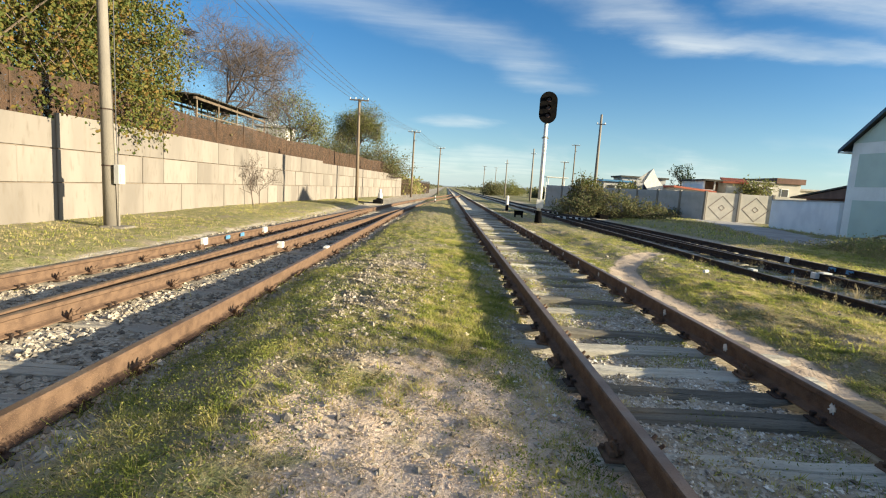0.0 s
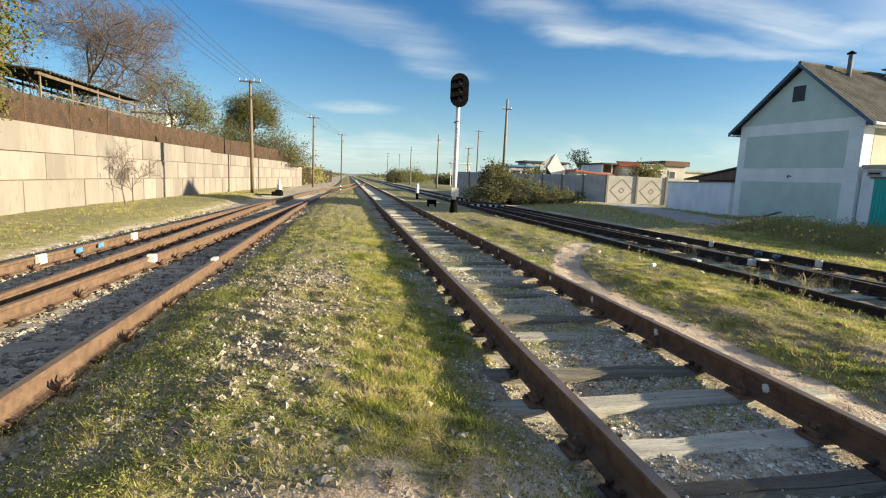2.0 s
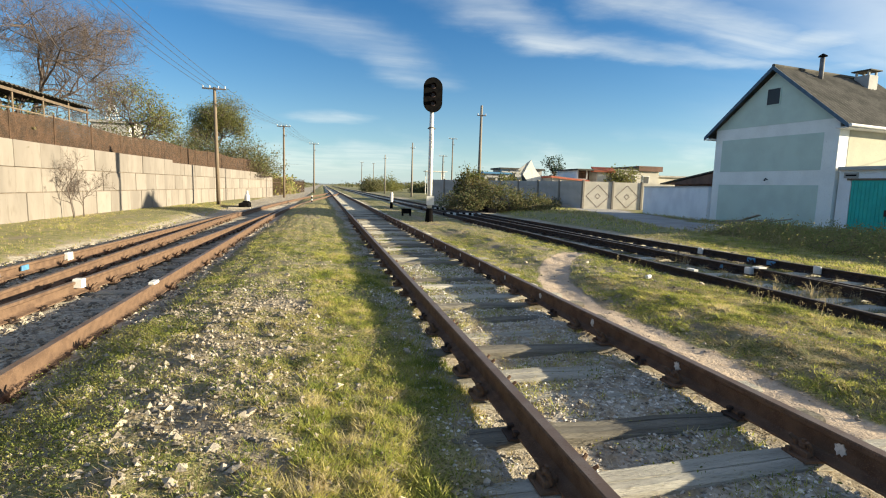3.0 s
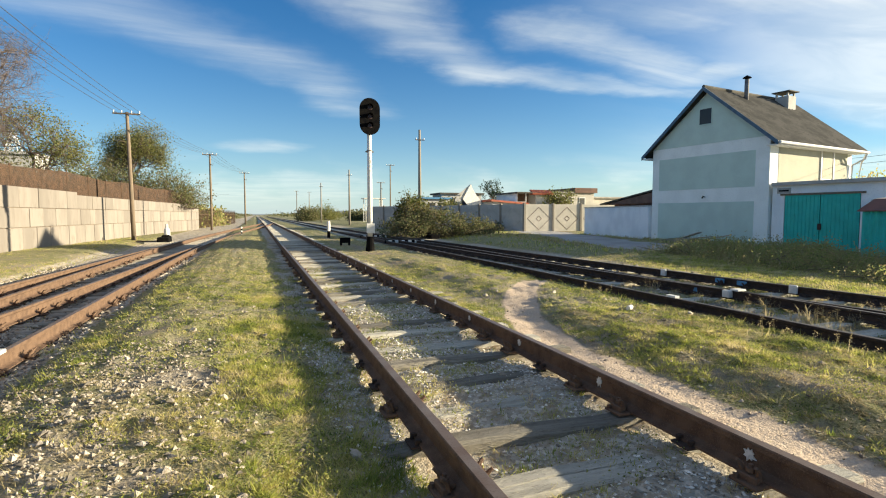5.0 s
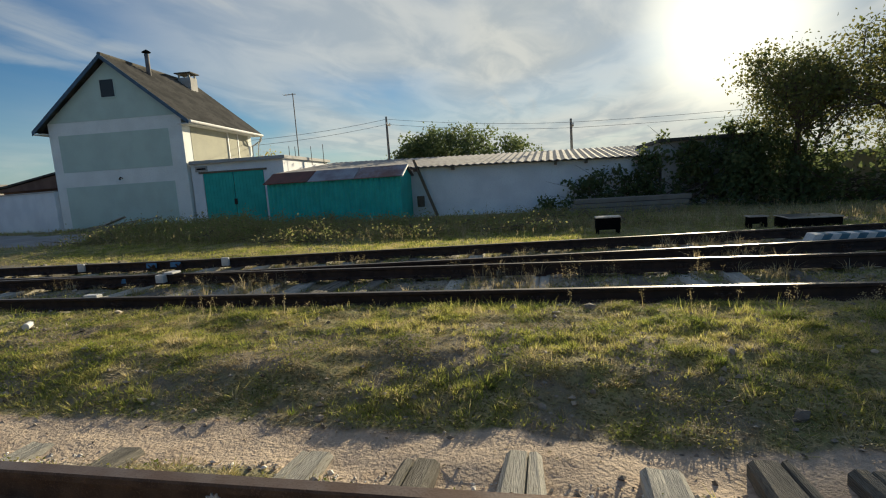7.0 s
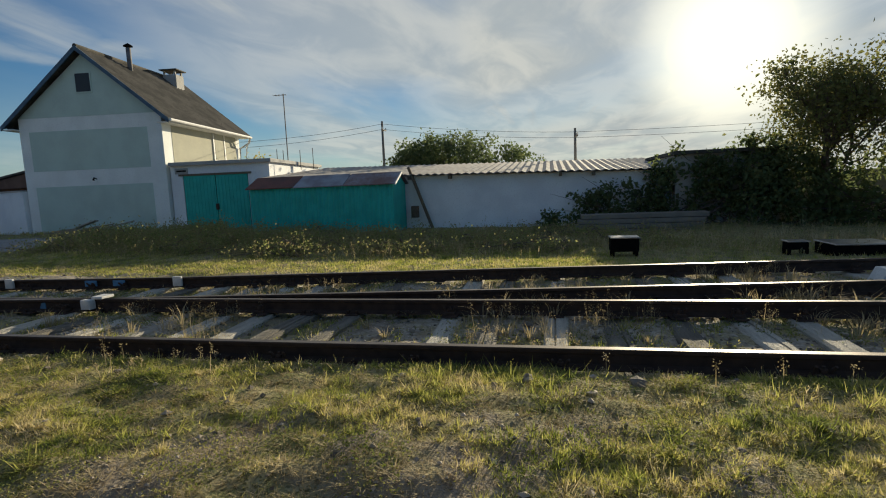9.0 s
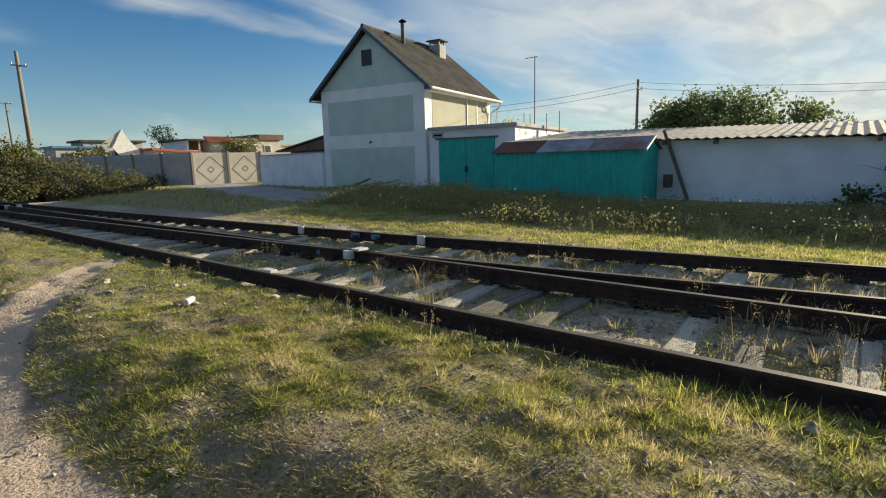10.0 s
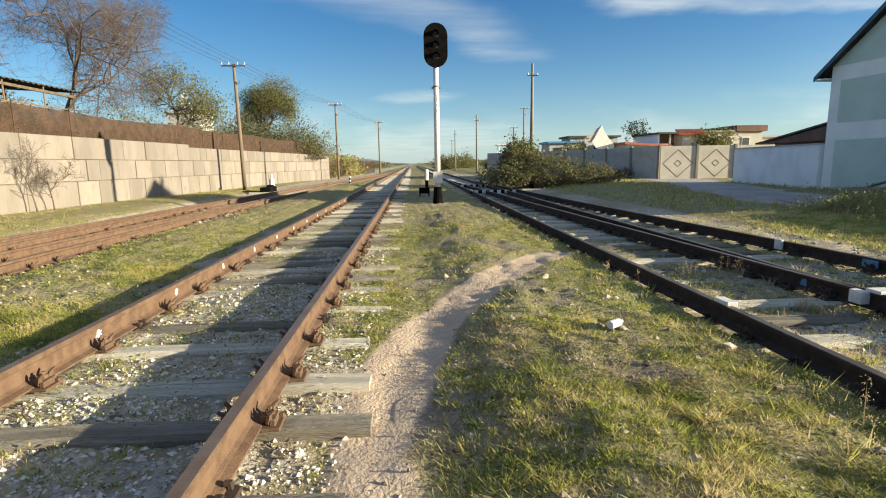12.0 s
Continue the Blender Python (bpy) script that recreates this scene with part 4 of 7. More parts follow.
for k, (y, mt, lb) in enumerate(((20.6, SACK_W, "full white sack on the terrace"), (21.4, SACK_B, "full blue plastic sack on the terrace"), (22.4, SACK_W, "full white sack on the terrace"))):
    solo("sack", lump_data("sack", (0.34, 0.62, 0.26), k, mt), None, lb, "sack", m=pose(-11.4, y, 2.22), group="sacks behind the wall")


# ---- poles and wires ----
def wood_pole(x, y, z0, top, lean, crossarm, label):
    po = thing("telegraph_pole", label, "utility pole", (x, y, z0), group="telegraph poles along the track")
    h = top - z0
    part("shaft", Mesh().tube([(0, 0, 0), (lean * 0.5, 0, h / 2), (lean, 0, h)], [0.13, 0.11, 0.085], 10), POLE_WOOD, po, smooth=True)
    if crossarm:
        part("crossarm", Mesh().box(lean - 0.7, -0.14, h - 0.15, lean + 0.7, -0.07, h - 0.07, c=0.01), BARK, po)
        part("brace", Mesh().tube([(lean, -0.09, h - 1.0), (lean + 0.28, -0.09, h - 1.15), (lean + 0.3, -0.09, h - 0.95)], 0.03, 6), POLE_WOOD, po)
        for q in (-0.65, -0.25, 0.25, 0.65):
            part("insulator", Mesh().tube([(lean + q, -0.1, h - 0.07), (lean + q, -0.1, h + 0.0), (lean + q, -0.1, h + 0.08)], [0.02, 0.036, 0.022], 8), WHITE_PAINT, po, "white insulator")
    return po


wood_pole(-7.75, 39.1, -0.3, 7.15, -0.1, True, "weathered wooden telegraph pole with crossarm and insulators")
wood_pole(-5.25, 62.0, -0.3, 7.4, 0.0, True, "weathered wooden telegraph pole with crossarm and insulators")
wood_pole(-2.5, 88.0, -0.3, 7.6, 0.0, True, "weathered wooden telegraph pole with crossarm and insulators")
wood_pole(20.0, 88.0, -0.3, 9.5, 0.0, True, "tall wooden pole with crossarm behind the yard")
wood_pole(18.4, 88.0, -0.3, 6.6, 0.0, True, "wooden pole with crossarm behind the yard")
for x, y, t in ((10.6, 165, 8.4), (16.6, 190, 9.2)):
    wood_pole(x, y, -0.3, t, 0.0, True, "distant wooden telegraph pole beside the track")


def concrete_pole(x, y, z0, top, lean, box, label):
    po = thing("concrete_pole", label, "utility pole", (x, y, z0))
    h = top - z0
    part("shaft", Mesh().tube([(0, 0, 0), (lean, 0, h)], [0.15, 0.085] if top > 5.5 else [0.10, 0.06], 12), POLE_CONCRETE, po, smooth=True)
    for z in (1.45, 2.75):
        if box:
            part("band", Mesh().tube([(lean * z / h, 0, z), (lean * z / h, 0, z + 0.03)], 0.158 - 0.007 * z, 12), DARK_RUST, po)
    if box:
        bx = part("meter_box", Mesh().box(0.15, -0.12, 1.05, 0.29, 0.12, 1.5, c=0.015), GREY_WALL, po, "small grey electrical box")
        part("cover", Mesh().box(0.29, -0.08, 1.1, 0.305, 0.08, 1.3, c=0.004), GREY_WALL, bx)
        part("conduit", Mesh().tube([(0.2, 0, 0.0), (0.2, 0, 1.05)], 0.025, 8), POLE_CONCRETE, po)
        part("cable", Mesh().tube([(0.19, 0, 1.5), (0.15, 0, 2.4), (0.12, 0, 5.5)], 0.012, 6), WIRE, po)
        part("footing", Mesh().box(-0.1, -0.35, -0.06, 0.5, 0.25, 0.05, c=0.04), POLE_CONCRETE, po)
    else:
        part("crossarm", Mesh().box(lean * 0.93 - 0.35, -0.13, h * 0.90, lean * 0.93 + 0.35, -0.07, h * 0.90 + 0.06), DARK_RUST, po)
        for q in (-0.3, 0.3):
            part("insulator", Mesh().tube([(lean * 0.93 + q, -0.1, h * 0.9 + 0.06), (lean * 0.93 + q, -0.1, h * 0.9 + 0.18)], [0.04, 0.03], 8), WHITE_PAINT, po)
    return po


concrete_pole(-9.1, 12.9, -0.25, 8.6, -0.22, True, "tapered grey concrete pole with a small electrical box")
concrete_pole(10.45, 41.2, -0.25, 7.48, 0.0, False, "square grey concrete pole behind the brambles")
concrete_pole(11.0, 75.0, -0.3, 7.35, 0.0, False, "grey concrete pole beside the far track")
concrete_pole(10.5, 103.0, -0.3, 7.2, 0.0, False, "grey concrete pole beside the far track")


def wires(points, offsets, sag, label):
    for ox, oz in offsets:
        ms = Mesh()
        for a, b in zip(points, points[1:]):
            a, b = Vector(a), Vector(b)
            pts = []
            for i in range(13):
                t = i / 12
                p = a.lerp(b, t)
                pts.append((p.x + ox, p.y, p.z + oz - sag * 4 * t * (1 - t)))
            ms.tube(pts, 0.011, 4, caps=False)
        solo("overhead_wire", ms, WIRE, label, "wire", group="overhead wires")


wires([(-9.3, -12, 8.9), (-9.3, 12.9, 8.2), (-7.85, 39.1, 7.15), (-5.25, 62, 7.4), (-2.5, 88, 7.6)], [(-0.65, 0.05), (-0.25, 0.05), (0.25, 0.05), (0.65, 0.05)], 0.35, "thin dark overhead wire strung between the poles")

# ---- signal ----
SX, SY = 3.4, 25.5
signal = thing("signal_mast", "railway colour-light signal, white mast with black oblong head", "railway signal", (SX, SY, -0.22))
part("mast", Mesh().tube([(0, 0, 0.55), (0, 0, 2.8), (0.0, 0, 4.85)], [0.105, 0.10, 0.09], 14), WHITE_PAINT, signal, "white-painted steel mast with worn patches", smooth=True)
part("base", Mesh().tube([(0, 0, -0.1), (0, 0, 0.12), (0, 0, 0.5), (0, 0, 0.58)], [0.20, 0.18, 0.145, 0.12], 14), BLACK_PAINT, signal, "black-painted mast foot")
n = 20
outline = []
for k in range(n):
    a = math.pi * k / (n - 1)
    outline.append((0.41 * math.cos(a), 0.32 + 0.41 * math.sin(a)))
for k in range(n):
    a = math.pi + math.pi * k / (n - 1)
    outline.append((0.41 * math.cos(a), -0.32 + 0.41 * math.sin(a)))
hd = Mesh().prism(outline, -0.03, 0.03, "y")
head = part("head", hd, BLACK_PAINT, signal, "black oblong signal head", m=pose(0, -0.14, 5.42))
part("casing", Mesh().box(-0.16, 0.03, -0.5, 0.16, 0.2, 0.5, c=0.03), BLACK_PAINT, head)
for z in (0.36, 0.0, -0.36):
    hood = Mesh()
    hv, hf = [], []
    for k in range(13):
        a = radians(-20 + 220 * k / 12)
        for ra, d in ((0.125, 0.0), (0.125, -0.17), (0.118, -0.17), (0.118, 0.0)):
            hv.append((ra * math.cos(a), -0.03 + d * (0.55 + 0.45 * math.sin(a) if d else 1), z + ra * math.sin(a)))
    for k in range(12):
        hf += [(k * 4 + j, k * 4 + (j + 1) % 4, (k + 1) * 4 + (j + 1) % 4, (k + 1) * 4 + j) for j in range(4)]
    hood.add(hv, hf)
    hd1 = part("hood", hood, BLACK_PAINT, head)
    part("lens", Mesh().tube([(0, -0.032, z), (0, -0.045, z)], [0.115, 0.08], 20), LENS, head, "dark unlit signal lens")
part("plate", Mesh().box(-0.17, -0.14, 0.72, 0.17, -0.11, 1.12, c=0.01), WHITE_PAINT, signal, "white mast plate")
for z in (4.05, 0.95):
    part("band", Mesh().tube([(0, 0, z), (0, 0, z + 0.04)], 0.118, 14), POLE_CONCRETE, signal)
part("bracket", Mesh().box(-0.16, -0.05, 4.0, 0.16, 0.03, 4.05), POLE_CONCRETE, signal)
for z, c in ((3.55, 0.09), (3.2, 0.06), (3.72, 0.05), (3.38, 0.07)):
    part("sticker", Mesh().box(-c * 0.4, -0.106, z, c * 0.4, -0.092, z + c * 1.6), GREY_WALL, signal, "faded sticker patch")


def dwarf_box(x, y, w, h, label, top=None, turn=0.0, z0=-0.25, d=None, legs=True):
    bx = thing("relay_box", label, "trackside box", (x, y, z0), turn)
    d = d or w * 0.8
    lz = 0.16 if legs else 0.0
    part("body", Mesh().box(-d / 2, -w / 2, lz, d / 2, w / 2, h, c=0.02), BLACK_PAINT, bx)
    part("lid", Mesh().box(-d / 2 - 0.014, -w / 2 - 0.014, h, d / 2 + 0.014, w / 2 + 0.014, h + 0.022, c=0.008), top or BLACK_PAINT, bx)
    if legs:
        for sx in (-1, 1):
            for sy in (-1, 1):
                part("leg", Mesh().box(sx * d * 0.4 - 0.025, sy * w * 0.42 - 0.025, -0.1, sx * d * 0.4 + 0.025, sy * w * 0.42 + 0.025, lz + 0.02), BLACK_PAINT, bx)
    return bx


DULL_STEEL = mat("dull_steel", (0.20, 0.20, 0.21), (0.14, 0.13, 0.13), 5, 0.75, 0.1)
STEEL_LID = mat("worn_steel_lid", (0.45, 0.45, 0.46), (0.36, 0.36, 0.37), 4, 0.28, 0.06, metal=0.8)
dwarf_box(3.0, 29.4, 0.46, 0.38, "small dark cable box on short legs beside the signal", turn=90)
dwarf_box(11.95, 4.12, 0.52, 0.42, "black relay box with a pale steel lid on legs", STEEL_LID, z0=-0.38)
dwarf_box(11.8, 1.15, 0.34, 0.30, "small black relay box with a steel lid", STEEL_LID, z0=-0.38)
dwarf_box(11.8, 0.2, 0.95, 0.28, "long low black cable box with steel lid", STEEL_LID, z0=-0.40, legs=False)


def machine(x, y, z0, label, turn, white):
    mc = thing("point_machine", label, "point machine", (x, y, z0), turn)
    part("motor_case", Mesh().box(-0.3, -0.45, 0.05, 0.3, 0.45, 0.32, c=0.05), BLACK_PAINT, mc)
    part("cover", Mesh().box(-0.22, 0.5, 0.05, 0.22, 1.0, 0.42, c=0.08), BLACK_PAINT, mc)
    part("rod", Mesh().tube([(-1.4, 0, 0.1), (0.3, 0, 0.12)], 0.03, 8), DARK_RUST, mc)
    part("bearer", Mesh().box(-0.9, -0.5, -0.08, 0.4, -0.25, 0.06, c=0.01), DARK_SLEEPER, mc)
    part("bearer", Mesh().box(-0.9, 0.25, -0.08, 0.4, 0.5, 0.06, c=0.01), DARK_SLEEPER, mc)
    if white:
        part("indicator", Mesh().tube([(0, 1.1, 0.3), (0, 1.1, 0.5), (0, 1.1, 0.75), (0, 1.1, 0.82), (0, 1.1, 1.05)], [0.17, 0.17, 0.15, 0.08, 0.07], 12), WHITE_PAINT, mc, "white-painted indicator lamp")
        part("indicator_base", Mesh().box(-0.22, 0.9, 0.0, 0.22, 1.3, 0.32, c=0.03), BLACK_PAINT, mc)
    return mc


machine(-5.9, 37.2, -0.33, "black point machine with a white indicator lamp", 0, True)
machine(9.2, 34.5, -0.28, "black point machine at the brambles", 0, False)
post = thing("marker_post", "short white marker post with black foot between the tracks", "marker post", (3.35, 38.0, -0.24))
part("post", Mesh().tube([(0, 0, 0.45), (0, 0, 1.0), (0, 0, 1.1)], [0.11, 0.11, 0.07], 10), WHITE_PAINT, post)
part("foot", Mesh().tube([(0, 0, -0.05), (0, 0, 0.46)], 0.10, 10), BLACK_PAINT, post)
stripe_post = thing("striped_post", "short black and white striped clearance post", "marker post", (-2.0, 44.5, -0.24))
for k in range(5):
    part("stripe", Mesh().tube([(0, 0, k * 0.13 - 0.02), (0, 0, (k + 1) * 0.13 - 0.02)], 0.055, 8), WHITE_PAINT if k % 2 == 0 else BLACK_PAINT, stripe_post)
for y in (30.0, 36.5):
    bar = thing("striped_cover", "low black and white striped cover across the rails", "track cover", (5.3, y, -0.2), -3)
    for k in range(12):
        part("stripe", Mesh().box(-0.2 + k * 0.17, -0.09, 0.02, -0.2 + (k + 1) * 0.17, 0.09, 0.16, c=0.01), WHITE_PAINT if k % 2 else BLACK_PAINT, bar)
slab = thing("striped_slab", "striped white and blue-grey concrete stop block beside the track", "stop block", (8.65, 1.62, -0.30), 0)
for k in range(13):
    a, b = -1.5 + k * 0.115, -1.5 + (k + 1) * 0.115
    sm = Mesh().prism([(a, 0), (b, 0), (b - 0.12, 0.24), (a - 0.12, 0.24)], -0.14, 0.14, "x")
    part("stripe", sm, WHITE_PAINT if k % 2 == 0 else STRIPE_BLUE, slab)
tin = thing("tin_can", "crushed pale tin can lying in the grass", "can", (4.06, 10.62, -0.09), 30)
part("body", Mesh().tube([(-0.06, 0, 0), (-0.055, 0, 0), (0.05, 0, 0.006), (0.06, 0, 0.006)], [0.029, 0.034, 0.032, 0.028], 12), WHITE_PAINT, tin)
part("rim", Mesh().tube([(0.056, 0, 0.006), (0.063, 0, 0.006)], 0.034, 12), STEEL_LID, tin)

# ---- house ----
TH = math.degrees(0.132)
house = thing("house", "two-storey green-grey plastered house with a dark gable roof", "house", (19.78, 20.75, -0.15), TH)
HW, HD, EAVE, APEX = 6.1, 6.7, 4.85, 7.40
mid_y = HW / 2
hw = Mesh()
hw.prism([(0, -0.3), (HW, -0.3), (HW, EAVE - 0.05), (mid_y, APEX - 0.18), (0, EAVE - 0.05)], 0, HD, "x")
body = part("wall", hw, [PLASTER_PALE], house, "pale plaster walls with pilasters and bands")
inset = Mesh()
inset.box(-0.012, 0.62, 2.65, 0.05, HW - 0.42, 4.25)
part("panel", inset, PLASTER_GREEN, body, "grey-green recessed plaster panel")
inset = Mesh().box(-0.012, 0.62, -0.25, 0.05, HW - 0.42, 2.0)
part("panel", inset, PLASTER_GREEN, body, "grey-green recessed plaster panel")
gab = Mesh().prism([(0.02, EAVE - 0.05), (HW - 0.02, EAVE - 0.05), (mid_y, APEX - 0.22)], -0.015, 0.05, "x")
part("gable", gab, PLASTER_GREEN, body, "grey-green plaster gable")
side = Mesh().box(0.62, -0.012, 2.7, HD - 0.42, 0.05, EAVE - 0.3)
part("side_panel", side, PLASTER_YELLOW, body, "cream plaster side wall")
for y0, y1, z0, z1 in ((mid_y - 0.27, mid_y + 0.35, 5.74, 6.46),):
    wnd = part("attic_window", Mesh().box(-0.03, y0, z0, 0.02, y1, z1), GLASS_DARK, house, "small dark attic opening")
    fr = Mesh()
    fr.box(-0.04, y0 - 0.05, z0 - 0.05, 0.0, y0, z1 + 0.05).box(-0.04, y1, z0 - 0.05, 0.0, y1 + 0.05, z1 + 0.05).box(-0.04, y0, z1, 0.0, y1, z1 + 0.05).box(-0.05, y0, z0 - 0.05, 0.0, y1, z0)
    part("window_frame", fr, PLASTER_GREEN, wnd)
sw = part("side_window", Mesh().box(4.0, -0.03, 3.05, 4.95, 0.02, 4.45), GLASS_DARK, house, "side window with closed pale curtain")
part("curtain", Mesh().box(4.06, -0.045, 3.1, 4.89, -0.032, 4.4), PLASTER_YELLOW, sw)
fr = Mesh()
for a, b, c, d in ((3.9, 4.0, 2.95, 4.55), (4.95, 5.05, 2.95, 4.55)):
    fr.box(a, -0.06, c, b, 0.0, d)
fr.box(4.0, -0.06, 4.45, 4.95, 0.0, 4.55).box(4.0, -0.07, 2.95, 4.95, 0.0, 3.05)
part("window_frame", fr, WHITE_PAINT, sw)
ov, gov = 0.50, 0.30
slope = (APEX - EAVE) / mid_y
for s, nm in ((0, "roof_slope"), (1, "roof_slope")):
    rm = Mesh()
    vs, fs = [], []
    nseg = 56
    for i in range(nseg + 1):
        x = -gov + (HD + 2 * gov) * i / nseg
        wv = 0.02 * math.cos(math.pi * i)
        for yy in (-ov, mid_y * 0.5, mid_y):
            zz = EAVE + slope * yy + wv + 0.05
            y2 = yy if s == 0 else HW - yy
            vs += [(x, y2, zz), (x, y2, zz - 0.05)]
    for i in range(nseg):
        a, b = i * 6, (i + 1) * 6
        for q in (0, 2):
            fs += [(a + q, b + q, b + q + 2, a + q + 2), (a + q + 1, a + q + 3, b + q + 3, b + q + 1)]
        fs += [(a, a + 1, b + 1, b), (a + 4, b + 4, b + 5, a + 5)]
    fs += [(0, 2, 3, 1), (2, 4, 5, 3), (nseg * 6, nseg * 6 + 1, nseg * 6 + 3, nseg * 6 + 2), (nseg * 6 + 2, nseg * 6 + 3, nseg * 6 + 5, nseg * 6 + 4)]
    rm.add(vs, fs)
    part(nm, rm, SLATE, house, "dark corrugated fibre-cement roof slope")
    bb = Mesh()
    yo = lambda q: q if s == 0 else HW - q
    bb.prism([(yo(-ov), EAVE - slope * ov - 0.12), (yo(-ov), EAVE - slope * ov + 0.06), (yo(mid_y), APEX + 0.07), (yo(mid_y), APEX - 0.12)], -gov - 0.03, -gov + 0.01, "x")
    part("barge_board", bb, BLUE_TRIM, house, "dark blue barge board")
    sf = Mesh().box(-gov, min(yo(-ov), yo(0.0)), EAVE - slope * ov - 0.10, HD + gov, max(yo(-ov), yo(0.0)), EAVE - slope * ov - 0.05)
    part("soffit", sf, WHITE_PAINT, house)
part("ridge_cap", Mesh().tube([(-gov, mid_y, APEX + 0.06), (HD + gov, mid_y, APEX + 0.06)], 0.09, 8), SLATE, house)
gut = part("gutter", Mesh().tube([(-gov, -ov - 0.06, EAVE - slope * ov + 0.0), (HD + gov, -ov - 0.06, EAVE - slope * ov - 0.05)], 0.065, 8), WHITE_PAINT, house, "white gutter")
part("downpipe", Mesh().tube([(HD + 0.15, -ov - 0.06, EAVE - slope * ov - 0.05), (HD + 0.15, -ov, 4.1), (HD - 0.1, -0.08, 3.8), (HD - 0.1, -0.08, 2.5)], 0.05, 8), WHITE_PAINT, gut)
part("downpipe", Mesh().tube([(HD + 0.3, -ov - 0.02, EAVE - slope * ov), (HD + 0.25, -0.3, 3.9), (HD + 0.1, -0.2, 2.5)], 0.04, 8), WHITE_PAINT, gut)
flue = part("flue", Mesh().tube([(2.3, mid_y - 0.45, 6.6), (2.3, mid_y - 0.45, 8.0)], 0.10, 12), DULL_STEEL, house, "steel flue pipe with a cap", smooth=True)
part("cap", Mesh().tube([(2.3, mid_y - 0.45, 8.06), (2.3, mid_y - 0.45, 8.1), (2.3, mid_y - 0.45, 8.2)], [0.2, 0.18, 0.02], 12), BLACK_PAINT, flue)
ch = part("chimney", Mesh().box(5.3, mid_y - 0.75, 6.2, 6.0, mid_y - 0.05, 7.5, c=0.02), GREY_WALL, house, "grey brick chimney with a vented cap")
part("cap", Mesh().box(5.2, mid_y - 0.85, 7.7, 6.1, mid_y + 0.05, 7.75), SLATE, ch)
for sx in (5.35, 5.9):
    for sy in (mid_y - 0.7, mid_y - 0.15):
        part("cap_post", Mesh().box(sx, sy, 7.49, sx + 0.08, sy + 0.08, 7.7), GREY_WALL, ch)
lamp = part("wall_lamp", Mesh().tube([(0.0, 3.0, 2.25), (-0.15, 3.0, 2.3), (-0.2, 3.0, 2.2)], [0.02, 0.025, 0.045], 8), BLACK_PAINT, house, "small black wall lamp")

# ---- garage with teal doors, continuing the house front ----
garage = thing("garage", "flat-roofed whitewashed garage with teal double doors", "garage", (19.95, 20.7, -0.3), TH)
gw = Mesh()
gw.box(0.0, -0.5, -0.1, 6.5, 0.0, 2.78).box(0.0, -4.15, -0.1, 6.5, -3.25, 2.78).box(0.0, -3.25, 2.4, 6.5, -0.5, 2.78).box(0.6, -3.25, -0.1, 6.5, -0.5, 2.4)
part("wall", gw, WHITEWASH, garage)
part("roof", Mesh().box(-0.18, -4.3, 2.78, 6.6, -0.02, 2.92, c=0.02), GREY_WALL, garage, "grey concrete roof slab")
part("lintel", Mesh().box(-0.05, -3.4, 2.36, 0.0, -0.35, 2.44), POLE_WOOD, garage)
for a, b in ((-3.22, -1.89), (-1.86, -0.53)):
    dr = Mesh()
    dr.box(0.0, a, 0.0, 0.05, b, 2.36)
    leaf = part("door_leaf", dr, TEAL, garage, "teal-painted sheet steel door leaf")
    for k in range(9):
        q = a + 0.08 + k * (b - a - 0.16) / 8
        part("rib", Mesh().box(-0.015, q - 0.02, 0.05, 0.0, q + 0.02, 2.3, c=0.004), TEAL, leaf)
    part("crossbar", Mesh().box(-0.02, a + 0.03, 1.3, -0.012, b - 0.03, 1.36), TEAL, leaf)
part("lock", Mesh().box(-0.05, -1.95, 0.95, -0.01, -1.82, 1.2, c=0.01), DARK_RUST, garage)
part("sign", Mesh().box(-0.03, -0.75, 2.45, -0.005, -0.2, 2.68), GREY_WALL, garage, "small dark sign plate with an unreadable line")
part("sign_bar", Mesh().box(-0.036, -0.68, 2.53, -0.03, -0.27, 2.6), BLACK_PAINT, garage)

# ---- teal metal shed ----
RUSTY_SHEET = mat("red_rusty_sheet", (0.20, 0.085, 0.065), (0.13, 0.07, 0.06), 1.8, 0.75, 0.15, fine=14)
GREY_SHEET = mat("blue_grey_sheet", (0.36, 0.38, 0.42), (0.24, 0.22, 0.24), 1.6, 0.65, 0.12, fine=14)
shed = thing("metal_shed", "low teal corrugated metal shed with a patched rusty roof", "shed", (18.25, 10.75, -0.3), 0)
SL, SDp, SE, SR = 5.4, 1.55, 1.68, 2.06
sh = Mesh()
n = 108
vs, fs = [], []
for i in range(n + 1):
    q = 0.02 * (1 if i % 4 in (0, 1) else -1)
    y = SL * i / n
    vs += [(q, y, 0.0), (q, y, SE)]
fs += [(i * 2, (i + 1) * 2, (i + 1) * 2 + 1, i * 2 + 1) for i in range(n)]
sh.add(vs, fs)
sh.box(0.03, 0.0, 0.0, SDp, SL, SE - 0.02)
sh.prism([(0.03, SE - 0.02), (SDp, SE - 0.02), (SDp / 2, SR - 0.02)], 0.0, SL, "y")
part("cladding", sh, TEAL, shed)
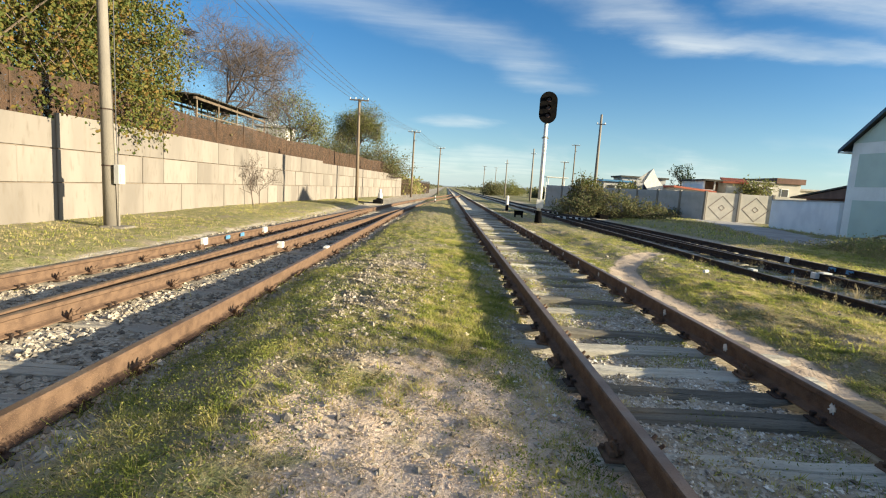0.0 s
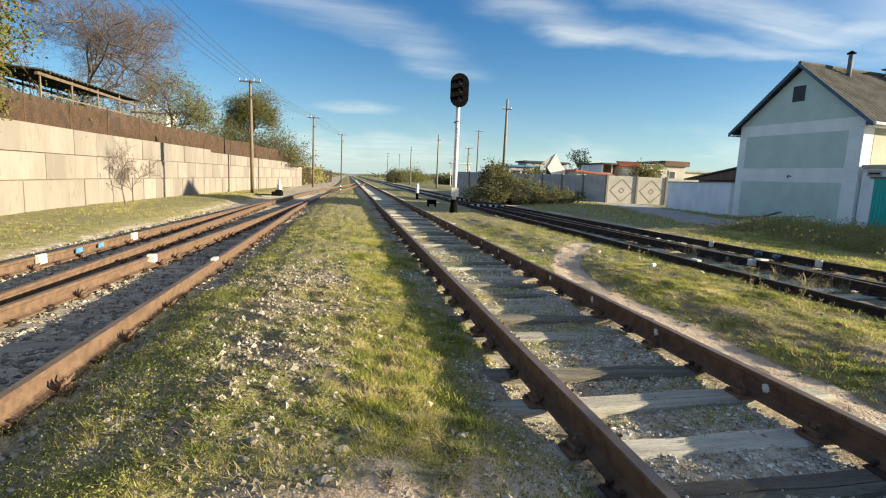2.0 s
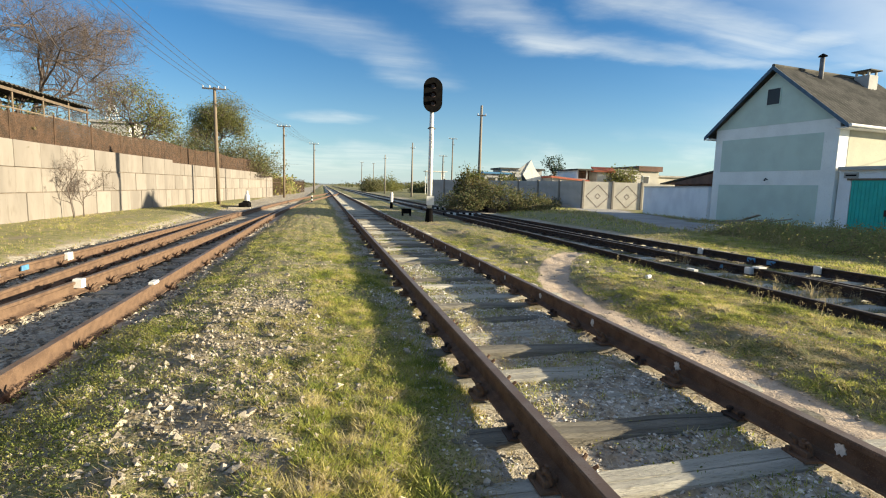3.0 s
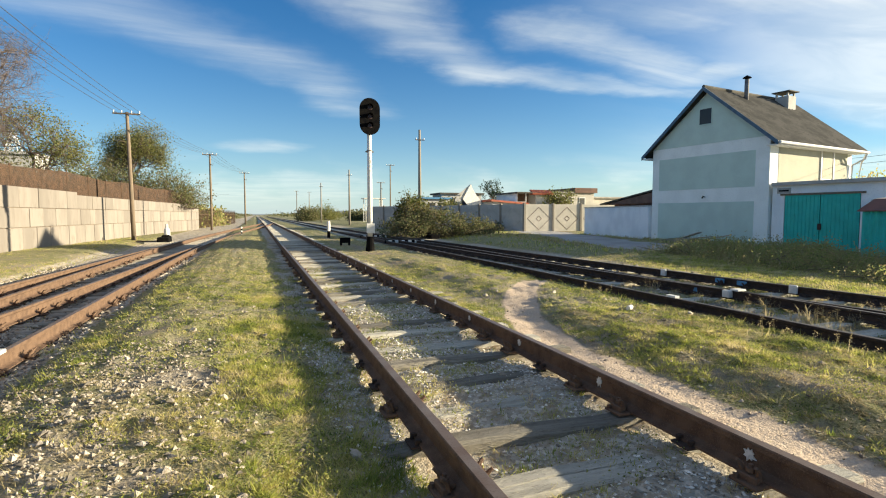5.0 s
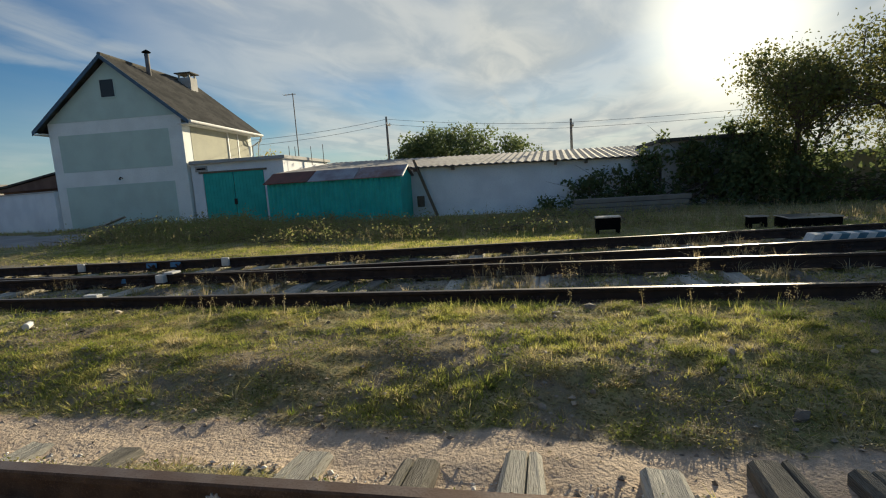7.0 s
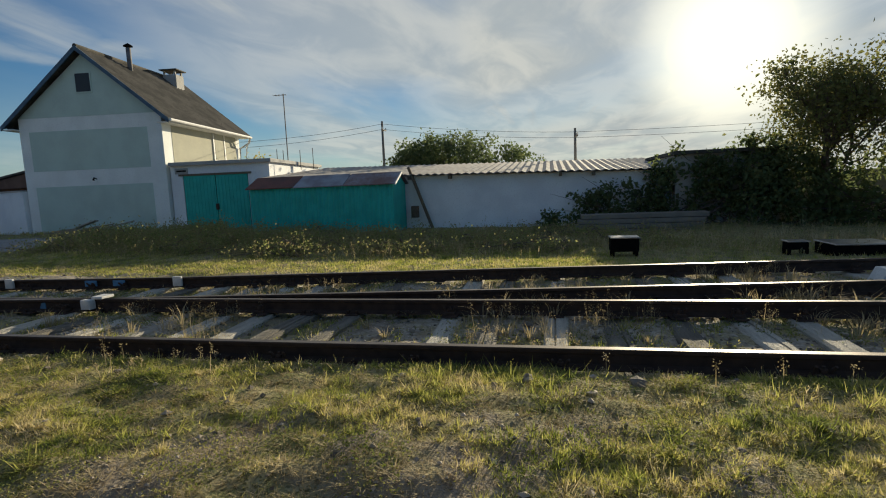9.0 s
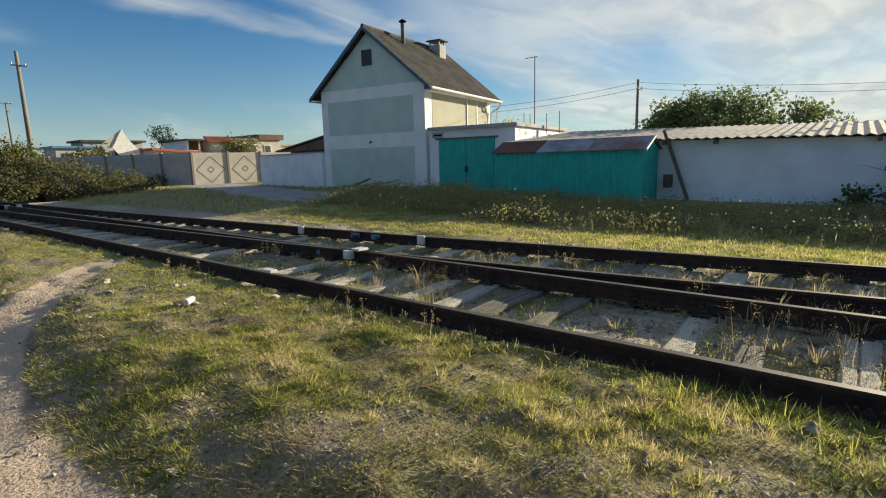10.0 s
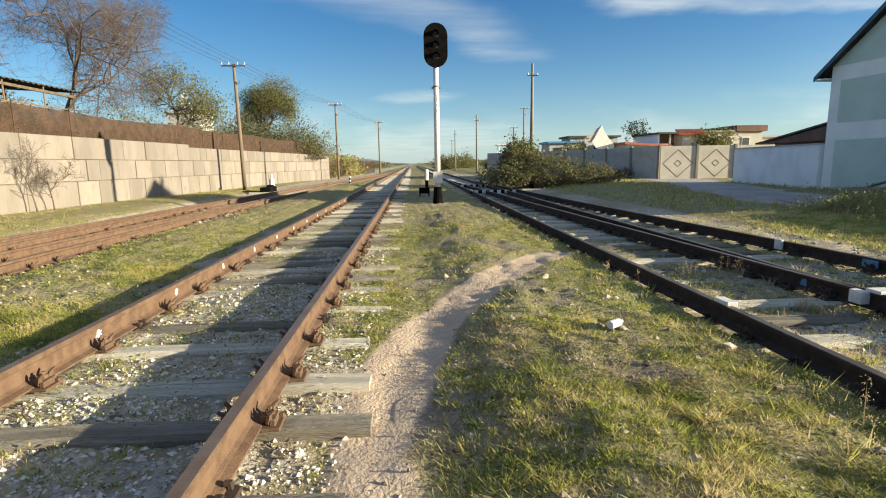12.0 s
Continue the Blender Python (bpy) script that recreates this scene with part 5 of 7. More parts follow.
for k in range(3):
    a, b = -0.1 + k * 1.87, -0.1 + (k + 1) * 1.87 - 0.02
    for s in (0, 1):
        x0, x1 = (-0.12, SDp / 2) if s == 0 else (SDp + 0.12, SDp / 2)
        rp = Mesh()
        rp.prism([(x0, SE - 0.03 + 0.006 * k), (x1, SR + 0.006 * k), (x1, SR + 0.03 + 0.006 * k), (x0, SE + 0.0 + 0.006 * k)], a, b, "y")
        part("roof_sheet", rp, (RUSTY_SHEET, GREY_SHEET, PATCH_ROOF)[2 - k], shed, ("purplish worn roof sheet", "faded blue-grey roof sheet", "red-brown rusty roof sheet")[k])
part("end_trim", Mesh().prism([(-0.1, SE - 0.06), (SDp / 2, SR - 0.02), (SDp / 2, SR + 0.05), (-0.1, SE + 0.02)], -0.14, -0.1, "y"), WHITE_PAINT, shed)
board = thing("timber_prop", "leaning dark timber prop against the whitewashed wall", "timber", (19.75, 10.5, -0.3))
part("prop", Mesh().box(-0.08, -0.05, 0, 0.02, 0.05, 2.4, c=0.01, m=pose(0, -0.75, 0, -20, 0, 0)), POLE_WOOD, board)
part("crate", Mesh().box(-0.33, -0.28, 0.42, -0.08, -0.04, 0.84, c=0.01), BARK, board)

# ---- long low whitewashed building ----
longb = thing("low_building", "long low whitewashed building with a pale corrugated roof", "building", (19.95, 16.6, -0.6), 0)
LEN = 15.1
lw = Mesh()
lw.add([(0, 0, 0), (6, 0, 0), (6, -LEN, 0), (0, -LEN, 0), (0, 0, 2.35), (6, 0, 2.9), (6, -LEN, 2.62), (0, -LEN, 2.05)], [(3, 2, 1, 0), (4, 5, 6, 7), (0, 1, 5, 4), (1, 2, 6, 5), (2, 3, 7, 6), (3, 0, 4, 7)])
part("wall", lw, WHITEWASH, longb)
rf_m = Mesh()
n = 110
vs, fs = [], []
for i in range(n + 1):
    y = 0.1 - (LEN + 0.3) * i / n
    q = 0.025 * (1 if i % 2 else -1)
    f = i / n
    za, zb = 2.40 - 0.30 * f, 3.0 - 0.28 * f
    vs += [(-0.35, y, za + q), (6.3, y, zb + q), (-0.35, y, za + q - 0.02), (6.3, y, zb + q - 0.02)]
for i in range(n):
    a, b = i * 4, (i + 1) * 4
    fs += [(a, a + 1, b + 1, b), (a + 2, b + 2, b + 3, a + 3), (a, b, b + 2, a + 2), (a + 1, a + 3, b + 3, b + 1)]
rf_m.add(vs, fs)
part("roof", rf_m, ROOF_LIGHT, longb)
for y in (-6.1, -7.6, -11.5, -12.6):
    part("rafter_end", Mesh().box(-0.3, y, 2.12 + 0.02 * y + 0.1, 0.02, y + 0.1, 2.24 + 0.02 * y + 0.1), POLE_WOOD, longb)
part("corner_pipe", Mesh().tube([(-0.25, -LEN - 0.1, 0.0), (-0.25, -LEN - 0.1, 2.1)], 0.04, 8), WHITE_PAINT, longb)

# concrete planks stacked at the end of the building
for k in range(4):
    solo("concrete_plank", Mesh().box(-0.25, -3.6, 0, 0.25, 0, 0.13, c=0.012), POLE_CONCRETE, "long grey concrete plank in a stack", "plank", m=pose(17.6 + 0.04 * k, 4.9 - 0.1 * k, -0.42 + 0.15 * k, 0, 0, -2 + k), group="stack of planks")
darkb = thing("dark_outbuilding", "dark shaded outbuilding overgrown with creeper", "building", (19.2, 1.6, -0.6))
part("wall", Mesh().box(0.3, -3.2, 0, 5, -0.1, 2.5), GREY_WALL, darkb)
part("roof", Mesh().box(0.1, -3.4, 2.5, 5.2, 0.0, 2.62, c=0.02), SLATE, darkb)
yard_wall = thing("yard_wall", "low beige rendered wall behind the trees", "wall", (20.2, -1.7, -0.6))
part("wall", Mesh().box(0, -16, 0, 0.3, 0, 1.7), BEIGE_WALL, yard_wall)
part("coping", Mesh().box(-0.06, -16, 1.7, 0.36, 0, 1.8, c=0.02), GREY_WALL, yard_wall)

# behind the low buildings
concrete_pole(30.0, 14.8, -0.3, 5.05, 0.0, False, "dark utility pole behind the low building")
concrete_pole(30.0, 4.15, -0.3, 4.0, 0.0, False, "thin utility pole behind the low building")
wires([(26.4, 22.4, 4.0), (30.0, 14.8, 4.9), (30.0, 4.15, 3.8), (30, -14, 3.9)], [(0, 0), (0, -0.3)], 0.15, "thin dark cable strung behind the low building")
ant = thing("antenna_mast", "thin television antenna mast on the garage roof", "antenna", (24.5, 17.85, 2.6))
part("mast", Mesh().tube([(0, 0, 0), (0, 0, 3.3)], 0.025, 6), DULL_STEEL, ant)
part("boom", Mesh().tube([(0, 0.5, 3.25), (0, -0.15, 3.25)], 0.015, 6), DULL_STEEL, ant)
for q in (0.45, 0.3, 0.12, -0.05):
    part("element", Mesh().tube([(-0.22, q, 3.25), (0.22, q, 3.25)], 0.008, 4), DULL_STEEL, ant)
for k, (y, h) in enumerate(((17.3, 0.6), (17.0, 0.55), (16.2, 0.5), (15.6, 0.55))):
    solo("vent_pipe", Mesh().tube([(22.5, y, 2.2), (22.5, y, 2.55 + h)], 0.014, 6), DARK_RUST, "thin bare vent pipe on the flat roof", "pipe", group="roof pipes")

# ---- white wall, gate and fence left of the house ----
wseg = thing("yard_front_wall", "whitewashed yard wall joined to the house", "wall", (18.85, 26.9, -0.4), -9.5)
part("wall", Mesh().box(0.0, 0, 0, 0.28, 7.6, 2.1), WHITEWASH, wseg)
part("coping", Mesh().box(-0.05, 0, 2.1, 0.33, 7.6, 2.16, c=0.01), GREY_WALL, wseg)
lean = thing("lean_to_shed", "brown lean-to shed behind the whitewashed wall", "shed", (19.3, 27.1, -0.3), -9.5)
part("wall", Mesh().box(0.5, 0, 0, 4, 5.0, 2.2), BROWN_WALL, lean)
lr = Mesh().prism([(0.0, 2.9), (6.4, 2.2), (6.4, 2.28), (0.0, 2.98)], 0.2, 4.3, "x")
part("roof", lr, SLATE, lean)
lg = Mesh().prism([(0.0, 2.2), (6.0, 2.2), (0.0, 2.86)], 0.3, 0.5, "x")
part("gable", lg, BROWN_WALL, lean)


def panel_fence(points, z0, h, w, label, name, mt, gate=False):
    for (ax, ay), (bx, by) in zip(points, points[1:]):
        L = math.hypot(bx - ax, by - ay)
        n = max(1, round(L / w))
        ww = L / n
        turn = math.degrees(math.atan2(by - ay, bx - ax))
        for k in range(n):
            f = k / n
            pf = thing(name, label, "fence", (ax + (bx - ax) * f, ay + (by - ay) * f, z0), turn, group="yard fence panels")
            part("slab", Mesh().box(0.08, -0.04, 0, ww - 0.08, 0.04, h, c=0.01), mt, pf)
            part("post", Mesh().box(-0.09, -0.11, -0.2, 0.09, 0.11, h + 0.08, c=0.015), POLE_CONCRETE, pf)
            c, cz = ww / 2, h / 2
            for sc in (0.86, 0.2):
                pts = [(c - sc * ww * 0.46, cz), (c, cz + sc * h * 0.46), (c + sc * ww * 0.46, cz), (c, cz - sc * h * 0.46)]
                for (px, pz), (qx, qz) in zip(pts, pts[1:] + pts[:1]):
                    for sgn in (-1, 1):
                        rb = Mesh().tube([(px, sgn * 0.042, pz), (qx, sgn * 0.042, qz)], 0.016, 4)
                        part("diamond_rib", rb, BROWN_WALL if gate else GREY_WALL, pf, "raised diamond rib")


panel_fence([(19.1, 41.0), (26.6, 40.4)], -0.2, 2.3, 2.5, "beige concrete panel with a diamond relief", "gate_panel", BEIGE_WALL, True)
panel_fence([(19.1, 41.0), (15.4, 50.2), (9.9, 58.0)], -0.25, 2.35, 2.5, "grey concrete fence panel with a diamond relief", "fence_panel", GREY_WALL)

# ---- yard buildings behind the fence ----
def hut(name, label, x0, y0, x1, y1, z1, wall_mt, roof_mt, over=0.25, rise=0.0, openings=()):
    hb = thing(name, label, "building", (x0, y0, -0.3))
    part("wall", Mesh().box(0, 0, 0, x1 - x0, y1 - y0, z1 + 0.3), wall_mt, hb)
    rm = Mesh().prism([(-over, z1 + 0.3), (x1 - x0 + over, z1 + 0.3 + rise), (x1 - x0 + over, z1 + 0.48 + rise), (-over, z1 + 0.48)], -over, y1 - y0 + over, "y")
    part("roof", rm, roof_mt, hb)
    for a, b, c, d, mt in openings:
        w = part("window", Mesh().box(a, -0.03, c, b, 0.03, d), mt, hb)
        part("window_frame", Mesh().box(a - 0.06, -0.05, c - 0.08, b + 0.06, -0.028, c), WHITE_PAINT, w)
    return hb


porch = thing("yard_house", "small grey house with a dark open porch and red tiled parapet", "house", (24.4, 52, -0.3))
part("wall", Mesh().box(2.1, 0, 0, 3.8, 5, 3.75, c=0.02), GREY_WALL, porch)
part("back_wall", Mesh().box(0.1, 1.6, 0, 2.1, 5, 3.75, c=0.02), BROWN_WALL, porch, "dark brown porch wall")
part("side_wall", Mesh().box(-0.05, 0.2, 0, 0.1, 5, 3.75, c=0.02), WHITEWASH, porch)
part("roof", Mesh().box(-0.3, -0.35, 3.75, 2.6, 5.2, 3.9, c=0.02), SLATE, porch)
for k in range(13):
    part("roof_tile", Mesh().tube([(1.62 + 0.19 * k, -0.42, 3.72), (1.62 + 0.19 * k, 0.35, 4.12)], [0.105, 0.085], 8), RED_TILE, porch)
part("eaves_board", Mesh().box(1.5, -0.3, 3.62, 4.05, 0.3, 3.78), RED_TILE, porch)
part("post", Mesh().box(0.85, -0.1, 0, 0.97, 0.02, 3.75), GREY_WALL, porch)
flat2 = thing("yard_house", "beige flat-roofed house with a dark brown parapet", "house", (29.6, 54, -0.3))
part("wall", Mesh().box(0, 0, 0, 5.6, 6, 4.0, c=0.02), BEIGE_WALL, flat2)
part("roof", Mesh().box(-0.15, -0.2, 4.0, 3.2, 6.2, 4.1, c=0.02), ROOF_LIGHT, flat2)
part("parapet", Mesh().box(2.9, -0.25, 4.0, 5.9, 6.2, 4.55, c=0.02), BROWN_WALL, flat2, "dark brown parapet")
for x0, x1 in ((0.5, 1.3), (1.9, 2.7), (3.6, 4.4)):
    win = part("window", Mesh().box(x0, -0.06, 2.3, x1, 0.02, 3.5), WHITE_PAINT, flat2)
    part("pane", Mesh().box(x0 + 0.08, -0.075, 2.38, x1 - 0.08, -0.064, 3.42), GLASS_DARK, win)
hut("long_shed", "long pale shed with a light roof", 34.6, 56, 48, 60, 3.2, BEIGE_WALL, ROOF_LIGHT)
hut("tiled_outhouse", "low outhouse with a red tiled roof", 20.6, 50, 24.2, 53, 2.55, GREY_WALL, RED_TILE, rise=-0.3)
hut("yard_shed", "small shed with a pale blue roof edge", 15.6, 56, 18.4, 59, 2.9, GREY_WALL, BLUE_PAINT, openings=((0.4, 1.2, 2.0, 2.8, GLASS_DARK), (1.6, 2.4, 2.0, 2.8, GLASS_DARK)))
hut("yard_shed", "small grey shed with dark openings", 18.2, 58, 23.0, 61, 3.5, GREY_WALL, SLATE, openings=((0.4, 1.6, 2.3, 3.4, GLASS_DARK), (2.4, 3.8, 2.3, 3.4, GLASS_DARK)))
hut("white_depot", "low white depot building far behind the fence", 26, 110, 42, 116, 2.4, WHITE_PAINT, ROOF_LIGHT)
sail = thing("white_awning", "white pointed awning sheet in the yard", "awning", (19.0, 52, -0.2))
front = [(0.15, 4.5), (0.28, 4.15), (0.52, 3.72), (0.88, 3.25), (1.28, 2.85), (1.3, 2.6), (1.1, 2.3), (-0.1, 2.25), (-0.7, 3.0)]
part("sheet", Mesh().prism(front, -0.03, 0.03, "y"), WHITE_PAINT, sail)
# turned-away face of the white sheet, its shade painted in as grey
part("side_sheet", Mesh().prism([(0.12, 4.48), (-0.72, 3.02), (-1.3, 2.9), (-1.35, 3.35), (-0.6, 3.9)], 0.06, 0.11, "y"), GREY_WALL, sail, "side of the white sheet, grey as painted shade")
part("pole", Mesh().tube([(0.15, 0.03, 0), (0.15, 0.03, 4.45)], 0.04, 6), DULL_STEEL, sail)
gz = thing("roof_frame", "bare white steel frame on posts far off", "frame", (17.5, 96, -0.3))
for q in (0, 3.0):
    for w in (0, 2.0):
        part("post", Mesh().tube([(q, w, 0), (q, w, 4.4)], 0.06, 6), WHITE_PAINT, gz)
part("top", Mesh().box(-0.4, -0.3, 4.4, 3.6, 2.3, 4.55), WHITE_PAINT, gz)
tower = thing("lattice_mast", "small white lattice mast on a flat roof behind the fence", "mast", (-28.6, 82.0, 8.75))
for sx in (-1, 1):
    for sy in (-1, 1):
        part("leg", Mesh().tube([(sx * 0.7, sy * 0.7, 0), (sx * 0.2, sy * 0.2, 2.4)], 0.07, 5), WHITE_PAINT, tower)
for k in range(3):
    w0, w1 = 0.7 - 0.165 * k, 0.535 - 0.165 * k
    for sx in (-1, 1):
        part("brace", Mesh().tube([(sx * w0, -w0, k * 0.8), (-sx * w1, -w1, k * 0.8 + 0.8)], 0.05, 5), WHITE_PAINT, tower)
    part("ring", Mesh().tube([(-w1, -w1, k * 0.8 + 0.8), (w1, -w1, k * 0.8 + 0.8)], 0.05, 5), WHITE_PAINT, tower)
part("top", Mesh().tube([(0, 0, 2.3), (0, 0, 2.9)], 0.06, 6), WHITE_PAINT, tower)
mast_house = thing("roof_house", "flat-roofed grey building behind the fence", "building", (-30.4, 80, 2.2))
part("wall", Mesh().box(0, 0, 0, 4.4, 5, 6.25, c=0.02), GREY_WALL, mast_house)
part("roof", Mesh().box(-0.3, -0.3, 6.25, 4.7, 5.3, 6.55, c=0.02), GREY_WALL, mast_house)
fence2 = thing("picket_fence", "rusty picket fence beyond the block wall", "fence")
for k in range(70):
    y = 67 + k * 0.55
    x = -7.2 + (y - 67) * 0.07
    part("picket", Mesh().box(x - 0.02, y - 0.1, -0.3, x + 0.02, y + 0.1, 1.9 + 0.15 * math.sin(k * 2.3)), FENCE_RUST, fence2)
part("rail_bar", Mesh().tube([(-7.22, 66.9, 1.3), (-7.22 + 38 * 0.07, 105, 1.3)], 0.04, 6), FENCE_RUST, fence2)


# ---- plants ----
def indexed(name, verts, tris, mats, kinds=None, smooth=False):
    me = bpy.data.meshes.new(name)
    verts, tris = np.asarray(verts, np.float32).reshape(-1, 3), np.asarray(tris, np.int32).reshape(-1, 3)
    me.vertices.add(len(verts))
    me.vertices.foreach_set("co", verts.ravel())
    me.loops.add(len(tris) * 3)
    me.loops.foreach_set("vertex_index", tris.ravel())
    me.polygons.add(len(tris))
    me.polygons.foreach_set("loop_start", np.arange(0, len(tris) * 3, 3, dtype=np.int32))
    for k in mats if isinstance(mats, (list, tuple)) else [mats]:
        me.materials.append(k)
    if kinds is not None:
        me.polygons.foreach_set("material_index", np.asarray(kinds, np.int32))
    me.polygons.foreach_set("use_smooth", np.full(len(tris), smooth))
    me.update(calc_edges=True)
    return me


def leaves_at(centres, size, r, droop=0.3, long=1.5):
    """One folded leaf of two triangles at every centre."""
    n = len(centres)
    a = r.normal(size=(n, 3))
    a[:, 2] -= droop
    a /= np.linalg.norm(a, axis=1, keepdims=True)
    b = np.cross(a, r.normal(size=(n, 3)))
    b /= np.linalg.norm(b, axis=1, keepdims=True) + 1e-9
    c = np.cross(a, b)
    s = (size * r.uniform(0.6, 1.3, n))[:, None]
    p0, p3 = centres, centres + a * s * long
    mid = centres + a * s * long * 0.5 + c * s * 0.18
    v = np.stack([p0, mid + b * s * 0.5, p3, mid - b * s * 0.5], 1).reshape(-1, 3)
    k = np.arange(n)[:, None] * 4
    t = np.concatenate([k + [0, 1, 2], k + [0, 2, 3]], 1).reshape(-1, 3)
    return v, t


def limbs(base, height, spread, r, levels=4, kids=4, lean=(0, 0), first=0.25, up=0.35, r0=0.16):
    """Tapered limbs, level by level; returns the segments and the tips."""
    segs, tips = [], []

    def grow(p, d, length, rad, lv):
        n = 3 if lv < 3 else 2
        q, dd = p.copy(), d.copy()
        pts, rads = [p.copy()], [rad]
        for i in range(n):
            dd = dd + r.normal(scale=0.16, size=3)
            dd[2] += up * 0.12
            dd /= np.linalg.norm(dd)
            q = q + dd * length / n
            pts.append(q.copy())
            rads.append(rad * (1 - 0.55 * (i + 1) / n))
        segs.append((pts, rads, lv))
        if lv >= levels:
            tips.append(q)
            return
        for k in range(kids + (1 if lv < 2 else 0)):
            f = r.uniform(0.35, 1.0)
            i = min(int(f * n), n - 1)
            s = pts[i] + (pts[i + 1] - pts[i]) * (f * n - i)
            side = r.normal(size=3)
            side -= dd * side.dot(dd)
            side /= np.linalg.norm(side) + 1e-9
            nd = dd * r.uniform(0.35, 0.8) + side * spread * r.uniform(0.7, 1.2)
            nd[2] += up * 0.3
            nd /= np.linalg.norm(nd)
            grow(s, nd, length * r.uniform(0.5, 0.75), max(rad * 0.5, 0.005), lv + 1)
        tips.append(q)

    grow(np.array(base, float), np.array([lean[0], lean[1], 1.0]) / math.hypot(1, *lean), height * 0.42, r0, 0)
    return segs, np.array(tips)


def limb_mesh(segs):
    ms = Mesh()
    for pts, rads, lv in segs:
        ms.tube(pts, list(rads), 8 if lv == 0 else 5 if lv < 3 else 3, caps=lv == 0)
    return ms


def tree(name, label, base, height, spread, seed, leaf_mt=None, n_leaf=0, size=0.12, levels=4, kids=4, puff=0.5, up=0.35, r0=0.16, wood=None, lean=(0, 0), squash=None):
    r = np.random.default_rng(seed)
    segs, tips = limbs((0, 0, 0), height, spread, r, levels, kids, lean, up=up, r0=r0)
    top = tips[:, 2].max()
    k = height / top
    segs = [([p * k for p in pts], [q * 1.0 for q in rads], lv) for pts, rads, lv in segs]
    tips = tips * k
    tr = thing(name, label, "tree", base)
    part("trunk", limb_mesh([s for s in segs if s[2] == 0]), wood or BARK, tr, smooth=True)
    tagged(part("branchwork", limb_mesh([s for s in segs if s[2] > 0]), wood or BARK, tr), kind="stuff")
    if n_leaf:
        pick = tips[r.integers(0, len(tips), n_leaf)]
        pos = pick + r.normal(scale=puff * 0.5, size=(n_leaf, 3)) * [1, 1, 0.8]
        pos = pos[pos[:, 2] > 0.1]
        v, t = leaves_at(pos, size, r)
        tagged(part("crown", indexed("crown", v, t, leaf_mt), None, tr, "uneven crown of small leaves"), kind="stuff")
    return tr


def shrub(name, label, base, blobs, leaf_mt, n_leaf, size, seed, stems=40, clump=0.22, floor=0.0, category="bush", wood=None, stray=0.12):
    """A bush of leaf clumps filling some ellipsoids (x, y, z, rx, ry, rz), with stems that reach out of it."""
    r = np.random.default_rng(seed)
    sh = thing(name, label, category, base)
    vol = np.array([b[3] * b[4] * b[5] for b in blobs])
    pick = r.choice(len(blobs), max(n_leaf // 30, 4), p=vol / vol.sum())
    d = r.normal(size=(len(pick), 3))
    d /= np.linalg.norm(d, axis=1, keepdims=True)
    rad = r.uniform(0.25, 1.0, len(pick)) ** 0.4 * (1 + stray * r.normal(size=len(pick)))
    b = np.array(blobs)[pick]
    cl = b[:, :3] + d * rad[:, None] * b[:, 3:]
    cl = cl[cl[:, 2] > floor]
    pos = cl[r.integers(0, len(cl), n_leaf)] + r.normal(scale=clump, size=(n_leaf, 3))
    pos = pos[pos[:, 2] > floor]
    v, t = leaves_at(pos, size, r)
    tagged(part("foliage", indexed("foliage", v, t, leaf_mt), None, sh), kind="stuff")
    ms = Mesh()
    for k in range(stems):
        e = cl[r.integers(0, len(cl))]
        q = b[r.integers(0, len(b))]
        s = np.array([q[0] + r.normal() * q[3] * 0.3, q[1] + r.normal() * q[4] * 0.3, floor - 0.05])
        m = (s + e) / 2 + r.normal(scale=0.15, size=3)
        ms.tube([s, m, e, e + (e - m) * 0.4], [0.03, 0.02, 0.012, 0.004], 4, caps=False)
    tagged(part("stemwork", ms, wood or TWIG, sh), kind="stuff")
    return sh


# left side, behind the wall
shrub("autumn_tree", "large leafy tree turning yellow-green, hanging over the wall", (-13.0, 14.5, 1.9),
      [(0, 0, 4.4, 2.6, 4.6, 3.2), (0.6, 4.3, 3.4, 1.8, 2.3, 2.5), (0.8, -4.5, 3.2, 2.2, 3.5, 2.8), (1.3, 2.4, 1.5, 1.3, 2.6, 1.3), (0.2, 0.6, 6.8, 2.2, 4.0, 2.2), (2.2, 2.2, 0.7, 0.5, 2.0, 0.9), (1.8, -0.6, 1.0, 0.6, 1.8, 0.9), (1.3, -4.2, 1.7, 0.9, 2.2, 1.2)],
      LEAF_AUTUMN, 105000, 0.08, 5, stems=90, clump=0.19, floor=-0.3, category="tree", wood=BARK, stray=0.2)
tree("bare_tree", "tall bare grey-brown tree with fine twigs", (-19.2, 41, 2.0), 13.0, 1.4, 12, None, 0, levels=5, kids=6, up=0.5, r0=0.17, wood=TWIG)
nest = thing("bird_nest", "dark twig nest high in the bare tree", "nest", (-21.2, 40.6, 11.4))
nest_r = np.random.default_rng(5)
nest_m = Mesh()
for k in range(90):
    d = nest_r.normal(size=3) * (0.28, 0.28, 0.2)
    e = nest_r.normal(size=3) * (0.3, 0.3, 0.14)
    nest_m.tube([d - e, d + e], 0.018, 3, caps=False)
part("twigs", nest_m, BARK, nest)
tree("bare_tree", "bare twiggy tree behind the shelter", (-23.5, 37, 2.0), 10.0, 1.3, 15, None, 0, levels=5, kids=5, up=0.6, r0=0.15, wood=TWIG)
tree("thin_tree", "thin half-bare tree with sparse green leaves", (-15.8, 50, 2.0), 7.0, 0.8, 31, LEAF_GREEN, 6500, 0.10, levels=4, kids=5, puff=0.7, wood=TWIG)
